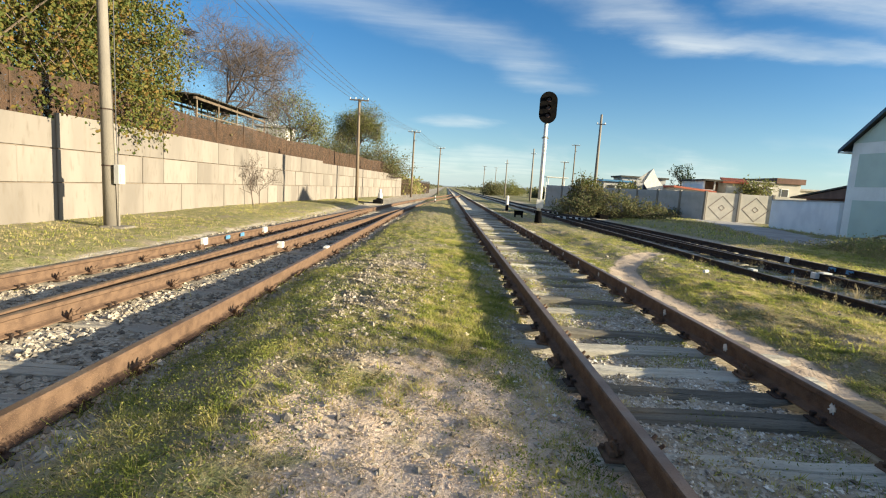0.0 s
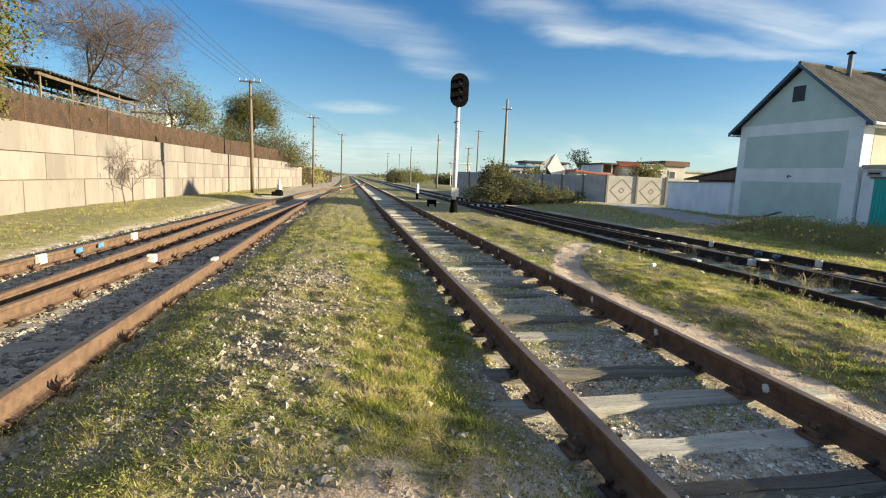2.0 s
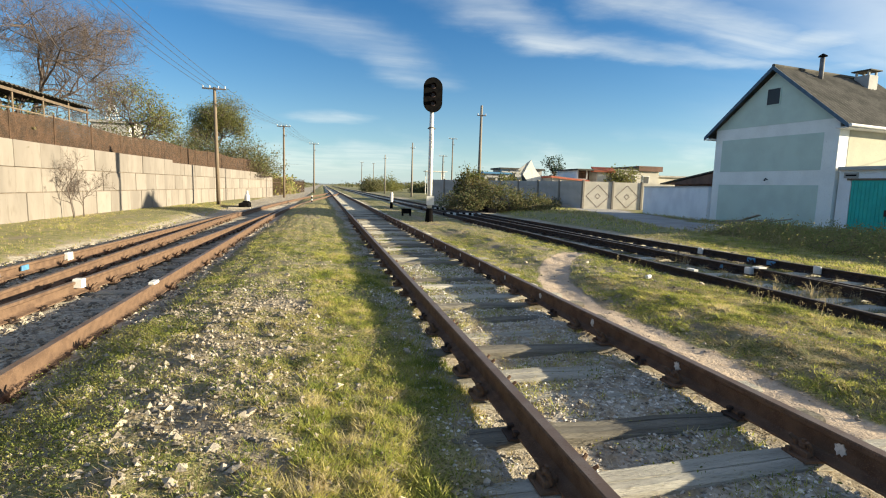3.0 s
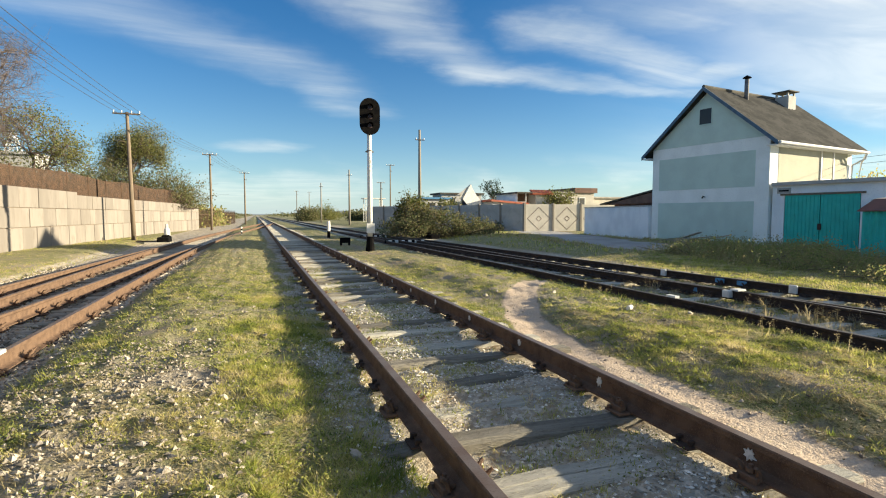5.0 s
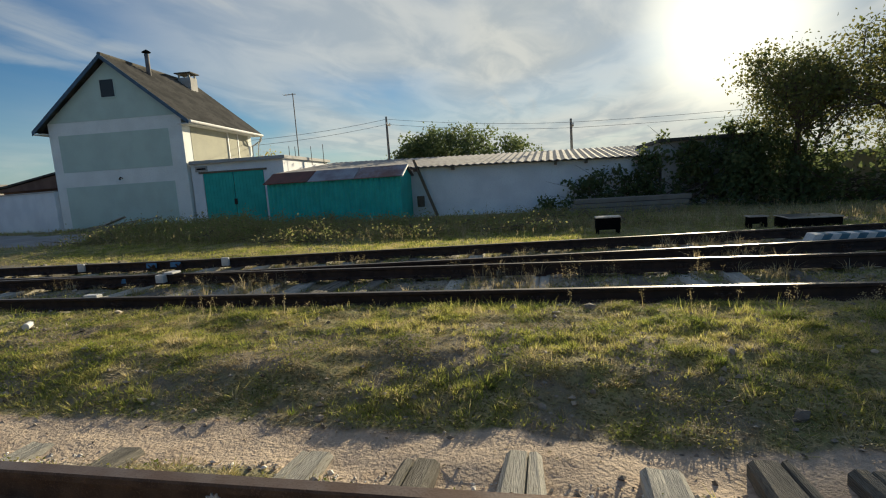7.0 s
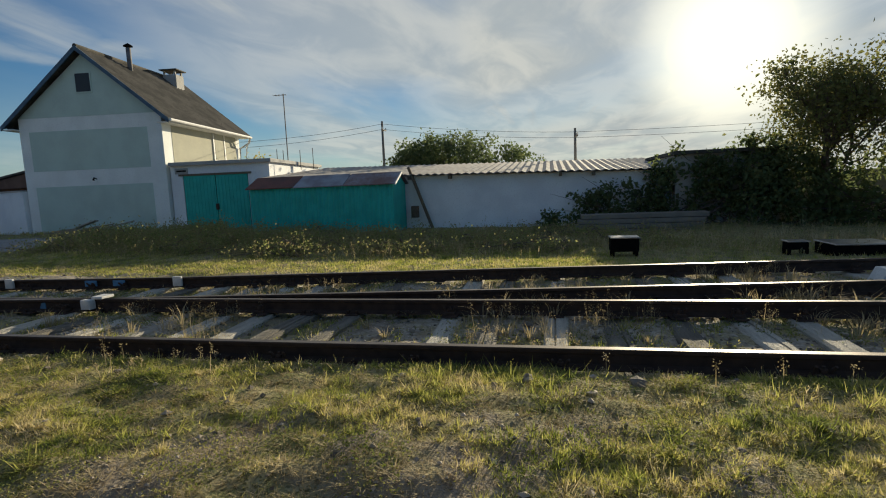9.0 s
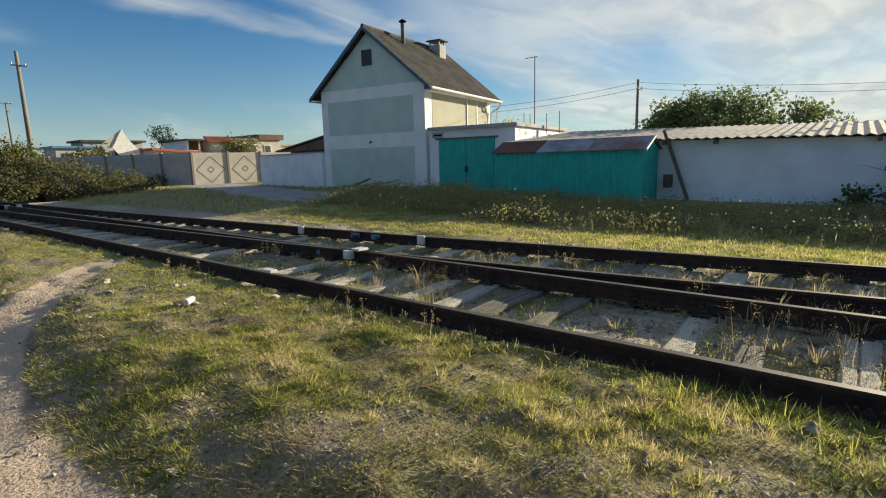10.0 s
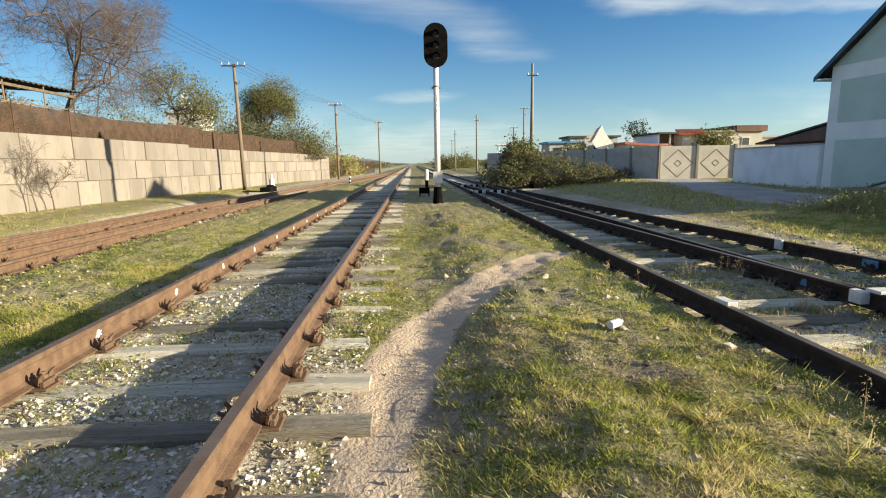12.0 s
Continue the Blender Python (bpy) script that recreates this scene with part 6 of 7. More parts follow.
tree("leafy_tree", "bushy green tree with upright twigs beside the wall end", (-10.6, 58.5, 1.9), 7.9, 0.9, 22, LEAF_GREEN, 22000, 0.078, levels=4, kids=6, puff=0.75, up=1.0, wood=TWIG)
shrub("thicket", "dense green-brown thicket at the end of the wall", (-9.4, 58.5, 1.9), [(0, 0, 1.2, 3.4, 4.2, 2.0), (-3.4, -2, 1.6, 2.4, 3.4, 2.2), (2.2, 3.0, 0.6, 1.6, 3.0, 1.4)], LEAF_BROWN, 20000, 0.10, 8, stems=260, clump=0.3, stray=0.25)
shrub("dry_thicket", "dry brown brushwood behind the wire fence", (-12.3, 34, 1.9), [(0, -8, 0.7, 0.8, 5.5, 0.9), (0, 3, 0.9, 1.0, 6, 1.1), (0.5, 12, 0.9, 1.0, 5, 1.0)], LEAF_BROWN, 11000, 0.08, 9, stems=420, clump=0.3, stray=0.3)
shrub("dry_brush", "tangle of bare brown brushwood under the shelter", (-12.2, 25.0, 2.0), [(0, 0, 0.9, 1.0, 4.2, 1.1)], LEAF_BROWN, 2600, 0.06, 58, stems=420, clump=0.3, stray=0.25)
tree("wall_shrub", "leafless dry shrub at the foot of the wall", (-10.15, 24.9, -0.3), 2.7, 0.9, 41, None, 0, levels=4, kids=4, up=0.8, r0=0.028, wood=TWIG)
tree("wall_shrub", "leafless dry shrub at the foot of the wall", (-10.2, 25.8, -0.3), 2.1, 1.0, 42, None, 0, levels=4, kids=4, up=0.8, r0=0.024, wood=TWIG)
shrub("far_thicket", "brown thicket along the far fence", (-8.0, 88, -0.3), [(0, 0, 0.8, 2.5, 20, 1.4), (-4, 20, 1.0, 4, 14, 2.0)], LEAF_BRAMBLE, 9000, 0.3, 10, stems=120, clump=0.5)

# right side, near the gate and far off
shrub("bramble_bush", "dark tangled bramble bush beside the track", (10.2, 36.5, -0.3), [(-2.2, -0.5, 0.5, 1.8, 1.6, 0.95), (0.2, 0, 0.7, 1.8, 1.8, 1.2), (2.6, -0.6, 0.45, 1.8, 1.5, 0.8), (-1.2, 1.5, 1.2, 1.2, 1.2, 1.3)], LEAF_BROWN, 15000, 0.085, 11, stems=160, clump=0.16)
shrub("yellow_shrub", "yellowish shrub growing out of the brambles", (9.2, 38.8, -0.3), [(0, 0, 1.6, 1.2, 1.0, 1.2)], LEAF_AUTUMN, 4500, 0.09, 13, stems=60, clump=0.18)
for k, (x, y, rx, rz) in enumerate(((10.0, 128, 2.6, 2.6), (15.0, 140, 4.0, 3.2), (20.5, 118, 2.6, 1.8), (34, 190, 8, 2.6), (-30, 150, 9, 3.0), (50, 110, 6, 2.6), (60, 140, 12, 3.0), (-16, 240, 7, 1.6), (30, 260, 9, 1.8))):
    shrub("far_bush", "distant green-brown bush beside the line", (x, y, -0.3), [(0, 0, rz * 0.5, rx, rx, rz * 0.7), (rx * 0.6, 1, rz * 0.4, rx * 0.6, rx * 0.6, rz * 0.5)], LEAF_GREEN if k % 2 else LEAF_BROWN, 3600, 0.22, 60 + k, stems=16, clump=0.5)
tree("pine_tree", "dark pine rising behind the yard houses", (32.6, 75, -0.3), 6.9, 0.38, 51, FIR, 1500, 0.16, levels=3, kids=5, puff=0.35)
tree("yard_tree", "small leafy fruit tree in front of the beige house", (29.6, 51.5, -0.3), 4.0, 0.9, 52, LEAF_GREEN, 3200, 0.14, levels=3, kids=6, puff=0.7)
shrub("yard_bush", "green bush behind the concrete fence", (17.0, 52.5, -0.3), [(0, 0, 1.8, 1.2, 1.2, 1.3)], LEAF_GREEN, 2600, 0.12, 53, stems=20)
shrub("domed_tree", "dark green rounded tree behind the low building", (33.0, 11.0, -0.3), [(0, 0.6, 2.6, 2.5, 4.0, 2.2), (0, 2.2, 2.2, 2.2, 2.6, 1.7), (0, -3.6, 2.3, 1.8, 1.4, 1.6)], LEAF_DARK, 24000, 0.13, 54, stems=12, clump=0.2, category="tree", stray=0.09)
shrub("roof_weed", "dry weed sprouting behind the flat roof", (27.5, 21.3, 2.0), [(0, 0, 0.7, 0.5, 0.5, 0.6)], LEAF_BRAMBLE, 500, 0.09, 55, stems=16)

# leaf clump added to stand in for a dark shadowy mound at the fence
shrub("shadow_mound", "leaf clump standing in for a dark shadowy mound at the concrete fence", (17.2, 43.5, -0.25), [(0, 0, 0.35, 1.3, 1.0, 0.55), (-1.2, 1.0, 0.3, 1.0, 1.0, 0.4)], LEAF_BROWN, 3600, 0.08, 57, stems=40, clump=0.14)

# trees on the sunny side
tree("sunlit_tree", "leafy tree with light shining through its crown", (18.2, -2.4, -0.5), 5.3, 0.95, 71, LEAF_GREEN, 11000, 0.075, levels=4, kids=5, puff=0.42, up=0.8, r0=0.12)
tree("sunlit_tree", "leafy tree with light shining through its crown", (17.4, -5.0, -0.5), 5.9, 1.0, 72, LEAF_GREEN, 14000, 0.08, levels=4, kids=5, puff=0.42, up=0.8, r0=0.14)
shrub("creeper", "dark creeper climbing over the end of the whitewashed wall", (19.4, 2.6, -0.6), [(0, 0.6, 0.9, 0.35, 1.6, 0.8), (0, -1.2, 1.4, 0.4, 1.2, 1.1), (0, -3.2, 1.6, 0.5, 1.6, 1.3), (-0.2, 2.6, 0.4, 0.4, 0.9, 0.35)], LEAF_DARK, 9000, 0.10, 74, stems=60, clump=0.12)
shrub("hedge", "dark overgrown hedge under the trees", (18.2, -4.6, -0.5), [(0, 0, 0.9, 1.0, 3.4, 1.3), (0.2, 3.0, 0.9, 0.8, 1.4, 1.5), (0, -4, 1.0, 1.0, 3.0, 1.5)], LEAF_DARK, 14000, 0.10, 75, stems=60, clump=0.2)

# weedy bank in front of the buildings
for k, (x, y, rx, ry, rz, nl) in enumerate(((13.2, 18.4, 1.0, 1.4, 0.22, 1300), (12.9, 15.4, 0.9, 1.5, 0.20, 1200), (12.6, 12.0, 0.9, 1.4, 0.18, 1100), (13.0, 9.2, 0.9, 1.5, 0.18, 1100), (13.4, 6.2, 1.0, 1.5, 0.16, 1000), (14.4, 3.6, 1.1, 1.4, 0.16, 1000), (15.2, 19.2, 1.3, 1.5, 0.30, 2560), (14.0, 17.2, 1.2, 1.4, 0.40, 2880), (14.6, 15.0, 1.2, 1.5, 0.42, 2880), (14.2, 12.4, 1.1, 1.6, 0.30, 2240), (15.4, 10.2, 1.1, 1.4, 0.29, 2080), (14.8, 7.8, 1.1, 1.6, 0.23, 1600), (16.4, 5.4, 1.0, 1.8, 0.22, 1440), (16.6, 17.4, 0.9, 1.2, 0.36, 1600), (16.8, 13.2, 0.8, 1.6, 0.36, 1600))):
    z = float(ground_z(x, y))
    rz *= 0.45 if y < 13.5 else 0.6
    shrub("bramble_clump", "low tangled bramble clump with browning leaves", (x, y, z), [(0, 0, rz * 0.5, rx, ry, rz * 1.25), (rx * 0.4, ry * 0.3, rz * 0.7, rx * 0.5, ry * 0.5, rz), (-rx * 0.5, -ry * 0.6, rz * 0.4, rx * 0.6, ry * 0.6, rz * 0.9)], LEAF_BANK, int(nl * 3.8), 0.036, 80 + k, stems=26, clump=0.13, stray=0.4, wood=POLE_WOOD)
rub = thing("rubble_heap", "heap of dark boards and rubble against the house", "rubble heap", (18.2, 23.6, -0.2), 5)
part("soil_mound", lump_data("soil_mound", (0.9, 1.9, 0.32), 5, EARTH, 3), None, rub)
for k, (a, b, c) in enumerate(((0.1, 0.3, 18), (-0.2, -0.4, 8), (0.3, -0.9, 12))):
    part("board", Mesh().box(-0.12, -1.0, 0, 0.12, 1.0, 0.04, c=0.006, m=pose(a, b, 0.32, -c, 4, 15 * k)), DARK_SLEEPER, rub)


# ---- grass, weeds and stones ----
def blades(pos, height, width, r, bend=0.5, tuft=6, spread=0.03, one=False):
    """Bent blades of three triangles (or of one), in tufts round the given places."""
    c = np.repeat(pos, tuft, 0)
    n = len(c)
    h = np.repeat(height, tuft) * r.uniform(0.5, 1.2, n)
    ang = r.uniform(0, 2 * math.pi, n)
    out = np.stack([np.cos(ang), np.sin(ang), np.zeros(n)], 1)
    side = np.stack([-np.sin(ang + r.normal(scale=0.8, size=n)), np.cos(ang), np.zeros(n)], 1) * (width * r.uniform(0.7, 1.3, n))[:, None]
    base = c + out * (r.uniform(0, 1, n) * spread)[:, None]
    base[:, 2] -= 0.01
    lean = (bend * r.uniform(0.2, 1.3, n) * h)[:, None]
    m = base + out * lean * 0.35
    m[:, 2] += h * 0.62
    t = base + out * lean
    t[:, 2] += h * r.uniform(0.75, 1.0, n)
    if one:
        v = np.stack([base - side, base + side, t], 1).reshape(-1, 3)
        return v, np.arange(n * 3).reshape(-1, 3)
    v = np.stack([base - side, base + side, m + side * 0.8, m - side * 0.8, t], 1).reshape(-1, 3)
    k = np.arange(n)[:, None] * 5
    return v, np.concatenate([k + [0, 1, 2], k + [0, 2, 3], k + [3, 2, 4]], 1).reshape(-1, 3)


def scatter(n, x0, x1, y0, y1, fn, r):
    x, y = r.uniform(x0, x1, n), r.uniform(y0, y1, n)
    keep = r.uniform(0, 1, n) < fn(x, y)
    x, y = x[keep], y[keep]
    return np.stack([x, y, ground_z(x, y)], 1)


def on_rail(x):
    return (np.abs(x) < 0.09) | (np.abs(x - GAUGE) < 0.09) | (np.abs(x - LEFT_X) < 0.1) | (np.abs(x - RIGHT_X) < 0.1)


def green(x, y):
    return smooth_step(0.38, 0.84, grass_mask(x, y)) * np.clip(0.42 + 1.1 * lumps(x, y, 7.0, 45) + 0.7 * lumps(x, y, 19.0, 57), 0.05, 1) * ~on_rail(x)


def straw(x, y):
    g = grass_mask(x, y)
    return np.clip(1.1 - np.abs(g - 0.55) * 2.2, 0, 1) * np.clip(0.55 - 0.7 * lumps(x, y, 7.0, 45), 0.1, 1) * (path_mask(x, y) < 0.3) * (road_mask(x, y) < 0.3) * ~on_rail(x)


def verge(x, y):
    return np.clip(0.4 + 0.5 * lumps(x, y, 0.9, 31), 0.05, 1) * (road_mask(x, y) < 0.2)


gr = np.random.default_rng(101)


def lawn(name, label, pieces, mt):
    vs, ts, k = [], [], 0
    for pos, h, w, bend, tuft, spread in pieces:
        if not len(pos):
            continue
        v, t = blades(pos, h * gr.uniform(0.6, 1.4, len(pos)), w, gr, bend, tuft, spread, h < 0.1)
        vs.append(v)
        ts.append(t + k)
        k += len(v)
    solo(name, indexed(name, np.concatenate(vs), np.concatenate(ts), mt), None, label, "grass", "stuff")


lawn("grass", "short patchy green grass between the tracks", [
    (scatter(64000, -2.9, -0.3, 0.2, 9.0, lambda x, y: green(x, y) * np.clip(0.25 + 0.75 * smooth_step(-2.0, -1.2, x + 0.4 * lumps(x, y, 2.6, 50)) + 0.7 * smooth_step(5.9, 4.8, y), 0, 1), gr), 0.025, 0.0032, 1.7, 8, 0.05),
    (scatter(84000, 1.7, 5.1, 1.5, 10.0, green, gr), 0.024, 0.0033, 1.8, 8, 0.05),
    (scatter(1500, 2.6, 5.0, 1.5, 10.0, lambda x, y: green(x, y) * np.clip(lumps(x, y, 3.5, 44) * 1.6, 0, 1), gr), 0.085, 0.004, 1.0, 9, 0.05),
    (scatter(34000, -2.9, 5.1, 9.0, 18.0, green, gr), 0.042, 0.005, 1.4, 6, 0.06),
    (scatter(4500, -3.0, 10.5, 18.0, 40.0, green, gr), 0.06, 0.008, 0.8, 4, 0.09),
    (scatter(9000, -10.6, -6.7, 7.0, 42.0, verge, gr), 0.07, 0.008, 0.8, 4, 0.09),
    (scatter(30000, 9.6, 18.0, -4.0, 20.0, verge, gr), 0.075, 0.007, 1.1, 5, 0.09),
    (scatter(4000, 9.8, 20.0, 20.0, 40.0, verge, gr), 0.13, 0.012, 0.7, 4, 0.12),
    (scatter(900, 4.35, 4.98, 3.0, 13.0, lambda x, y: np.clip(lumps(x, y, 2.2, 38), 0, 1), gr), 0.085, 0.004, 1.0, 6, 0.05)], BLADE)
def rosettes(name, label, groups, mt):
    """Low leafy plants: small leaves close to the ground."""
    vs, ts, k = [], [], 0
    for pos, size, rise in groups:
        c = pos.copy()
        c[:, 2] += gr.uniform(0.0, 1.0, len(c)) ** 1.6 * rise
        v, t = leaves_at(c, size, gr, droop=-0.3, long=1.9)
        vs.append(v)
        ts.append(t + k)
        k += len(v)
    solo(name, indexed(name, np.concatenate(vs), np.concatenate(ts), mt), None, label, "weeds", "stuff")


def patchy(s, lo=-0.1, hi=0.5):
    return lambda x, y: smooth_step(lo, hi, lumps(x, y, 6.0, s) + 0.6 * lumps(x, y, 17.0, s + 1)) * (path_mask(x, y) < 0.3) * (1 - 0.75 * sand_mask(x, y)) * ~on_rail(x)


rosettes("low_weeds", "low leafy weeds in dark green patches", [
    (scatter(90000, 2.3, 5.05, 1.8, 10.5, patchy(71), gr), 0.0085, 0.035),
    (scatter(70000, -3.1, -0.45, 0.8, 8.5, patchy(73), gr), 0.0085, 0.03),
    (scatter(60000, -3.35, -2.3, 0.8, 9.0, lambda x, y: np.clip(0.5 + 0.7 * lumps(x, y, 4.0, 75), 0.1, 1), gr), 0.0075, 0.06),
    (scatter(95000, -0.95, 2.3, 1.0, 13.0, lambda x, y: smooth_step(-0.05, 0.6, lumps(x, y, 4.5, 77) + 0.5 * lumps(x, y, 15.0, 78)) * (0.35 + 0.65 * np.clip(np.abs(x - 0.8) - 0.55, 0, 1)) * (path_mask(x, y) < 0.3) * ~on_rail(x), gr), 0.010, 0.05),
    (scatter(72000, 5.2, 9.2, 0.5, 13.0, patchy(79, -0.3, 0.4), gr), 0.012, 0.05),
    (scatter(46000, -2.9, 5.05, 9.5, 19.0, patchy(81, -0.4, 0.4), gr), 0.014, 0.045)], LEAF_WEED)


def clumped(a, b, s):
    return lambda x, y: np.clip(a + b * lumps(x, y, 4.0, s), 0, 1) * (path_mask(x, y) < 0.25) * ~on_rail(x)


lawn("grass_tufts", "bright yellow-green tufts of grass", [
    (scatter(13000, 2.6, 5.08, 1.5, 11.0, clumped(0.15, 1.1, 52), gr), 0.044, 0.0038, 0.9, 16, 0.03),
    (scatter(6500, -2.9, -0.35, 0.8, 8.5, clumped(0.1, 1.0, 53), gr), 0.042, 0.0038, 0.9, 15, 0.03),
    (scatter(1500, -0.5, 2.3, 1.0, 12.0, clumped(0.1, 0.9, 54), gr), 0.05, 0.004, 1.0, 14, 0.035),
    (scatter(15000, 9.6, 13.2, 1.0, 19.0, lambda x, y: np.clip(0.5 + 0.8 * lumps(x, y, 1.4, 56), 0.05, 1), gr), 0.06, 0.006, 1.0, 7, 0.06),
    (scatter(1400, 5.3, 9.3, 0.5, 13.0, clumped(0.1, 0.9, 55), gr), 0.08, 0.005, 0.9, 14, 0.04)], BLADE)
lawn("edge_grass", "upright green grass along the edge of the sleepers", [
    (scatter(11000, -1.35, -0.14, 1.6, 14.0, lambda x, y: np.clip(0.35 + 0.8 * lumps(x, y, 3.0, 83), 0, 1) * np.maximum(smooth_step(4.2, 5.4, y), 0.6 * smooth_step(-0.55, -0.35, x)), gr), 0.055, 0.0036, 0.9, 12, 0.04)], BLADE)
lawn("straw_tufts", "pale tufts of dead grass", [
    (scatter(5200, 2.6, 5.0, 1.5, 11.0, clumped(0.2, -1.0, 52), gr), 0.034, 0.0032, 1.6, 16, 0.045),
    (scatter(1500, -2.9, -0.35, 0.8, 8.5, clumped(0.2, -0.8, 53), gr), 0.03, 0.0036, 1.6, 14, 0.04),
    (scatter(1800, -0.5, 2.3, 1.0, 12.0, clumped(0.15, -0.9, 54), gr), 0.045, 0.0036, 1.3, 14, 0.04),
    (scatter(700, 5.3, 9.3, 0.0, 13.0, clumped(0.05, -0.9, 55), gr), 0.13, 0.0045, 0.9, 18, 0.05)], STRAW)
lawn("dry_grass", "straw-coloured dry grass and stalks", [
    (scatter(74000, -2.9, 5.0, 0.2, 9.8, straw, gr), 0.026, 0.0028, 2.4, 6, 0.07),
    (scatter(9000, -2.9, 10.0, 9.0, 20.0, straw, gr), 0.055, 0.004, 1.1, 4, 0.06),
    (scatter(9000, -3.0, 5.0, 16.0, 40.0, lambda x, y: 0.6 * ~on_rail(x), gr), 0.055, 0.007, 1.0, 4, 0.09),
    (scatter(9500, -10.6, -6.7, 7.0, 40.0, verge, gr), 0.06, 0.006, 1.0, 4, 0.09),
    (scatter(6000, 12.0, 17.8, -3.0, 20.5, lambda x, y: np.clip(verge(x, y) * smooth_step(11.5, 13.5, x), 0, 1), gr), 0.22, 0.006, 0.7, 6, 0.10),
    (scatter(14000, 9.6, 18.0, -4.0, 20.0, lambda x, y: np.clip(0.45 - 0.6 * lumps(x, y, 0.9, 31), 0.05, 1) * (road_mask(x, y) < 0.2), gr), 0.06, 0.006, 1.2, 5, 0.09),
    (scatter(900, 5.3, 9.2, 0.0, 11.0, lambda x, y: np.clip(lumps(x, y, 1.6, 33) * 1.4 - 0.2, 0, 1), gr), 0.19, 0.004, 0.8, 14, 0.07),
    (scatter(3000, 12.0, 19.0, 20.0, 36.0, verge, gr), 0.16, 0.01, 0.8, 4, 0.12)], STRAW)
def stems(name, label, pos, length, mt):
    """Thin bent dry stems lying on the ground, two slim triangles each."""
    n = len(pos)
    a = gr.uniform(0, 6.28, n)
    d = np.stack([np.cos(a), np.sin(a), np.zeros(n)], 1) * (length * gr.uniform(0.5, 1.4, n))[:, None]
    w = np.stack([-np.sin(a), np.cos(a), np.zeros(n)], 1) * 0.0016
    up = np.zeros((n, 3))
    up[:, 2] = gr.uniform(0.012, 0.035, n)
    mid_p = pos + d * 0.5 + up + w * gr.normal(scale=8, size=(n, 1))
    end = pos + d
    end[:, 2] += 0.006
    v = np.stack([pos - w, pos + w, mid_p + w, mid_p - w, end], 1).reshape(-1, 3)
    k = np.arange(n)[:, None] * 5
    t = np.concatenate([k + [0, 1, 2], k + [0, 2, 3], k + [3, 2, 4]], 1).reshape(-1, 3)
    solo(name, indexed(name, v, t, mt), None, label, "dry stems", "stuff")


stems("dry_stems", "long bent dry stems lying in the grass", np.concatenate([
    scatter(10000, 2.4, 5.05, 1.8, 11.0, lambda x, y: 0.8 * (path_mask(x, y) < 0.3), gr),
    scatter(7000, -2.9, -0.3, 0.8, 9.0, lambda x, y: 0.8 * ~on_rail(x), gr)]), 0.11, STRAW)


def litter(name, label, pos, size, mt):
    """Small flat scraps of dead leaf and stalk lying on the ground."""
    v, t = leaves_at(pos + [0, 0, 0.006], size, gr, droop=0.0, long=2.2)
    mid_z = np.repeat(pos[:, 2] + 0.006, 4)
    v[:, 2] = np.maximum(mid_z + (v[:, 2] - mid_z) * 0.35, mid_z - 0.003)
    solo(name, indexed(name, v, t, mt), None, label, "leaf litter", "stuff")


litter("litter", "brown and straw-coloured scraps of dead leaves and stalks", np.concatenate([
    scatter(22000, -2.9, 5.1, 0.4, 11.0, lambda x, y: (1 - 0.85 * path_mask(x, y)) * ~on_rail(x), gr),
    scatter(16000, 5.2, 9.4, 0.0, 12.0, lambda x, y: np.clip(0.4 + lumps(x, y, 2.0, 51), 0, 1) * ~on_rail(x), gr)]), 0.0125, LITTER)
lawn("weeds", "small leafy weeds between the sleepers", [
    (scatter(22000, -0.7, 2.3, 0.5, 18.0, lambda x, y: np.clip(lumps(x, y, 3.2, 35) * 1.2, 0, 1) * (path_mask(x, y) < 0.4) * ~on_rail(x), gr), 0.045, 0.004, 1.0, 7, 0.04),
    (scatter(9000, 5.2, 9.4, 0.0, 20.0, lambda x, y: np.clip(lumps(x, y, 2.4, 36) * 1.3, 0, 1) * ~on_rail(x), gr), 0.075, 0.005, 0.9, 7, 0.06),
    (scatter(2400, -6.6, -3.0, 3.0, 20.0, lambda x, y: np.clip(lumps(x, y, 2.4, 37) * 0.7, 0, 1), gr), 0.06, 0.005, 0.9, 6, 0.06),
    (scatter(2600, -3.35, -2.5, 0.6, 12.0, lambda x, y: np.clip(0.3 + lumps(x, y, 3.0, 39), 0, 1), gr), 0.06, 0.003, 1.1, 9, 0.06)], BLADE)


def stalks(name, label, pos, height, mt, leaf=0.022, dense=16):
    """Upright weeds: a thin bent stem with small leaves and a seed head at its tip."""
    n = len(pos)
    h = height * gr.lognormal(0, 0.3, n)
    a = gr.uniform(0, 6.28, n)
    off = np.stack([np.cos(a), np.sin(a), np.zeros(n)], 1) * (h * gr.uniform(0.05, 0.45, n))[:, None]
    tip = pos + off
    tip[:, 2] += h
    w = np.stack([-np.sin(a), np.cos(a), np.zeros(n)], 1) * 0.0035
    low = pos.copy()
    low[:, 2] -= 0.01
    sv = np.stack([low - w, low + w, tip], 1).reshape(-1, 3)
    st = np.arange(n * 3).reshape(-1, 3)
    f = np.concatenate([gr.uniform(0.1, 1.0, (n, dense // 2)), gr.uniform(0.72, 1.05, (n, dense - dense // 2))], 1)
    c = pos[:, None] + off[:, None] * f[..., None]
    c[..., 2] += h[:, None] * f
    c += gr.normal(scale=0.012, size=c.shape) * (1 + 1.2 * (1 - f))[..., None]
    lv, lt = leaves_at(c.reshape(-1, 3), leaf, gr, droop=0.0, long=1.9)
    solo(name, indexed(name, np.concatenate([sv, lv]), np.concatenate([st, lt + len(sv)]), mt), None, label, "weeds", "stuff")


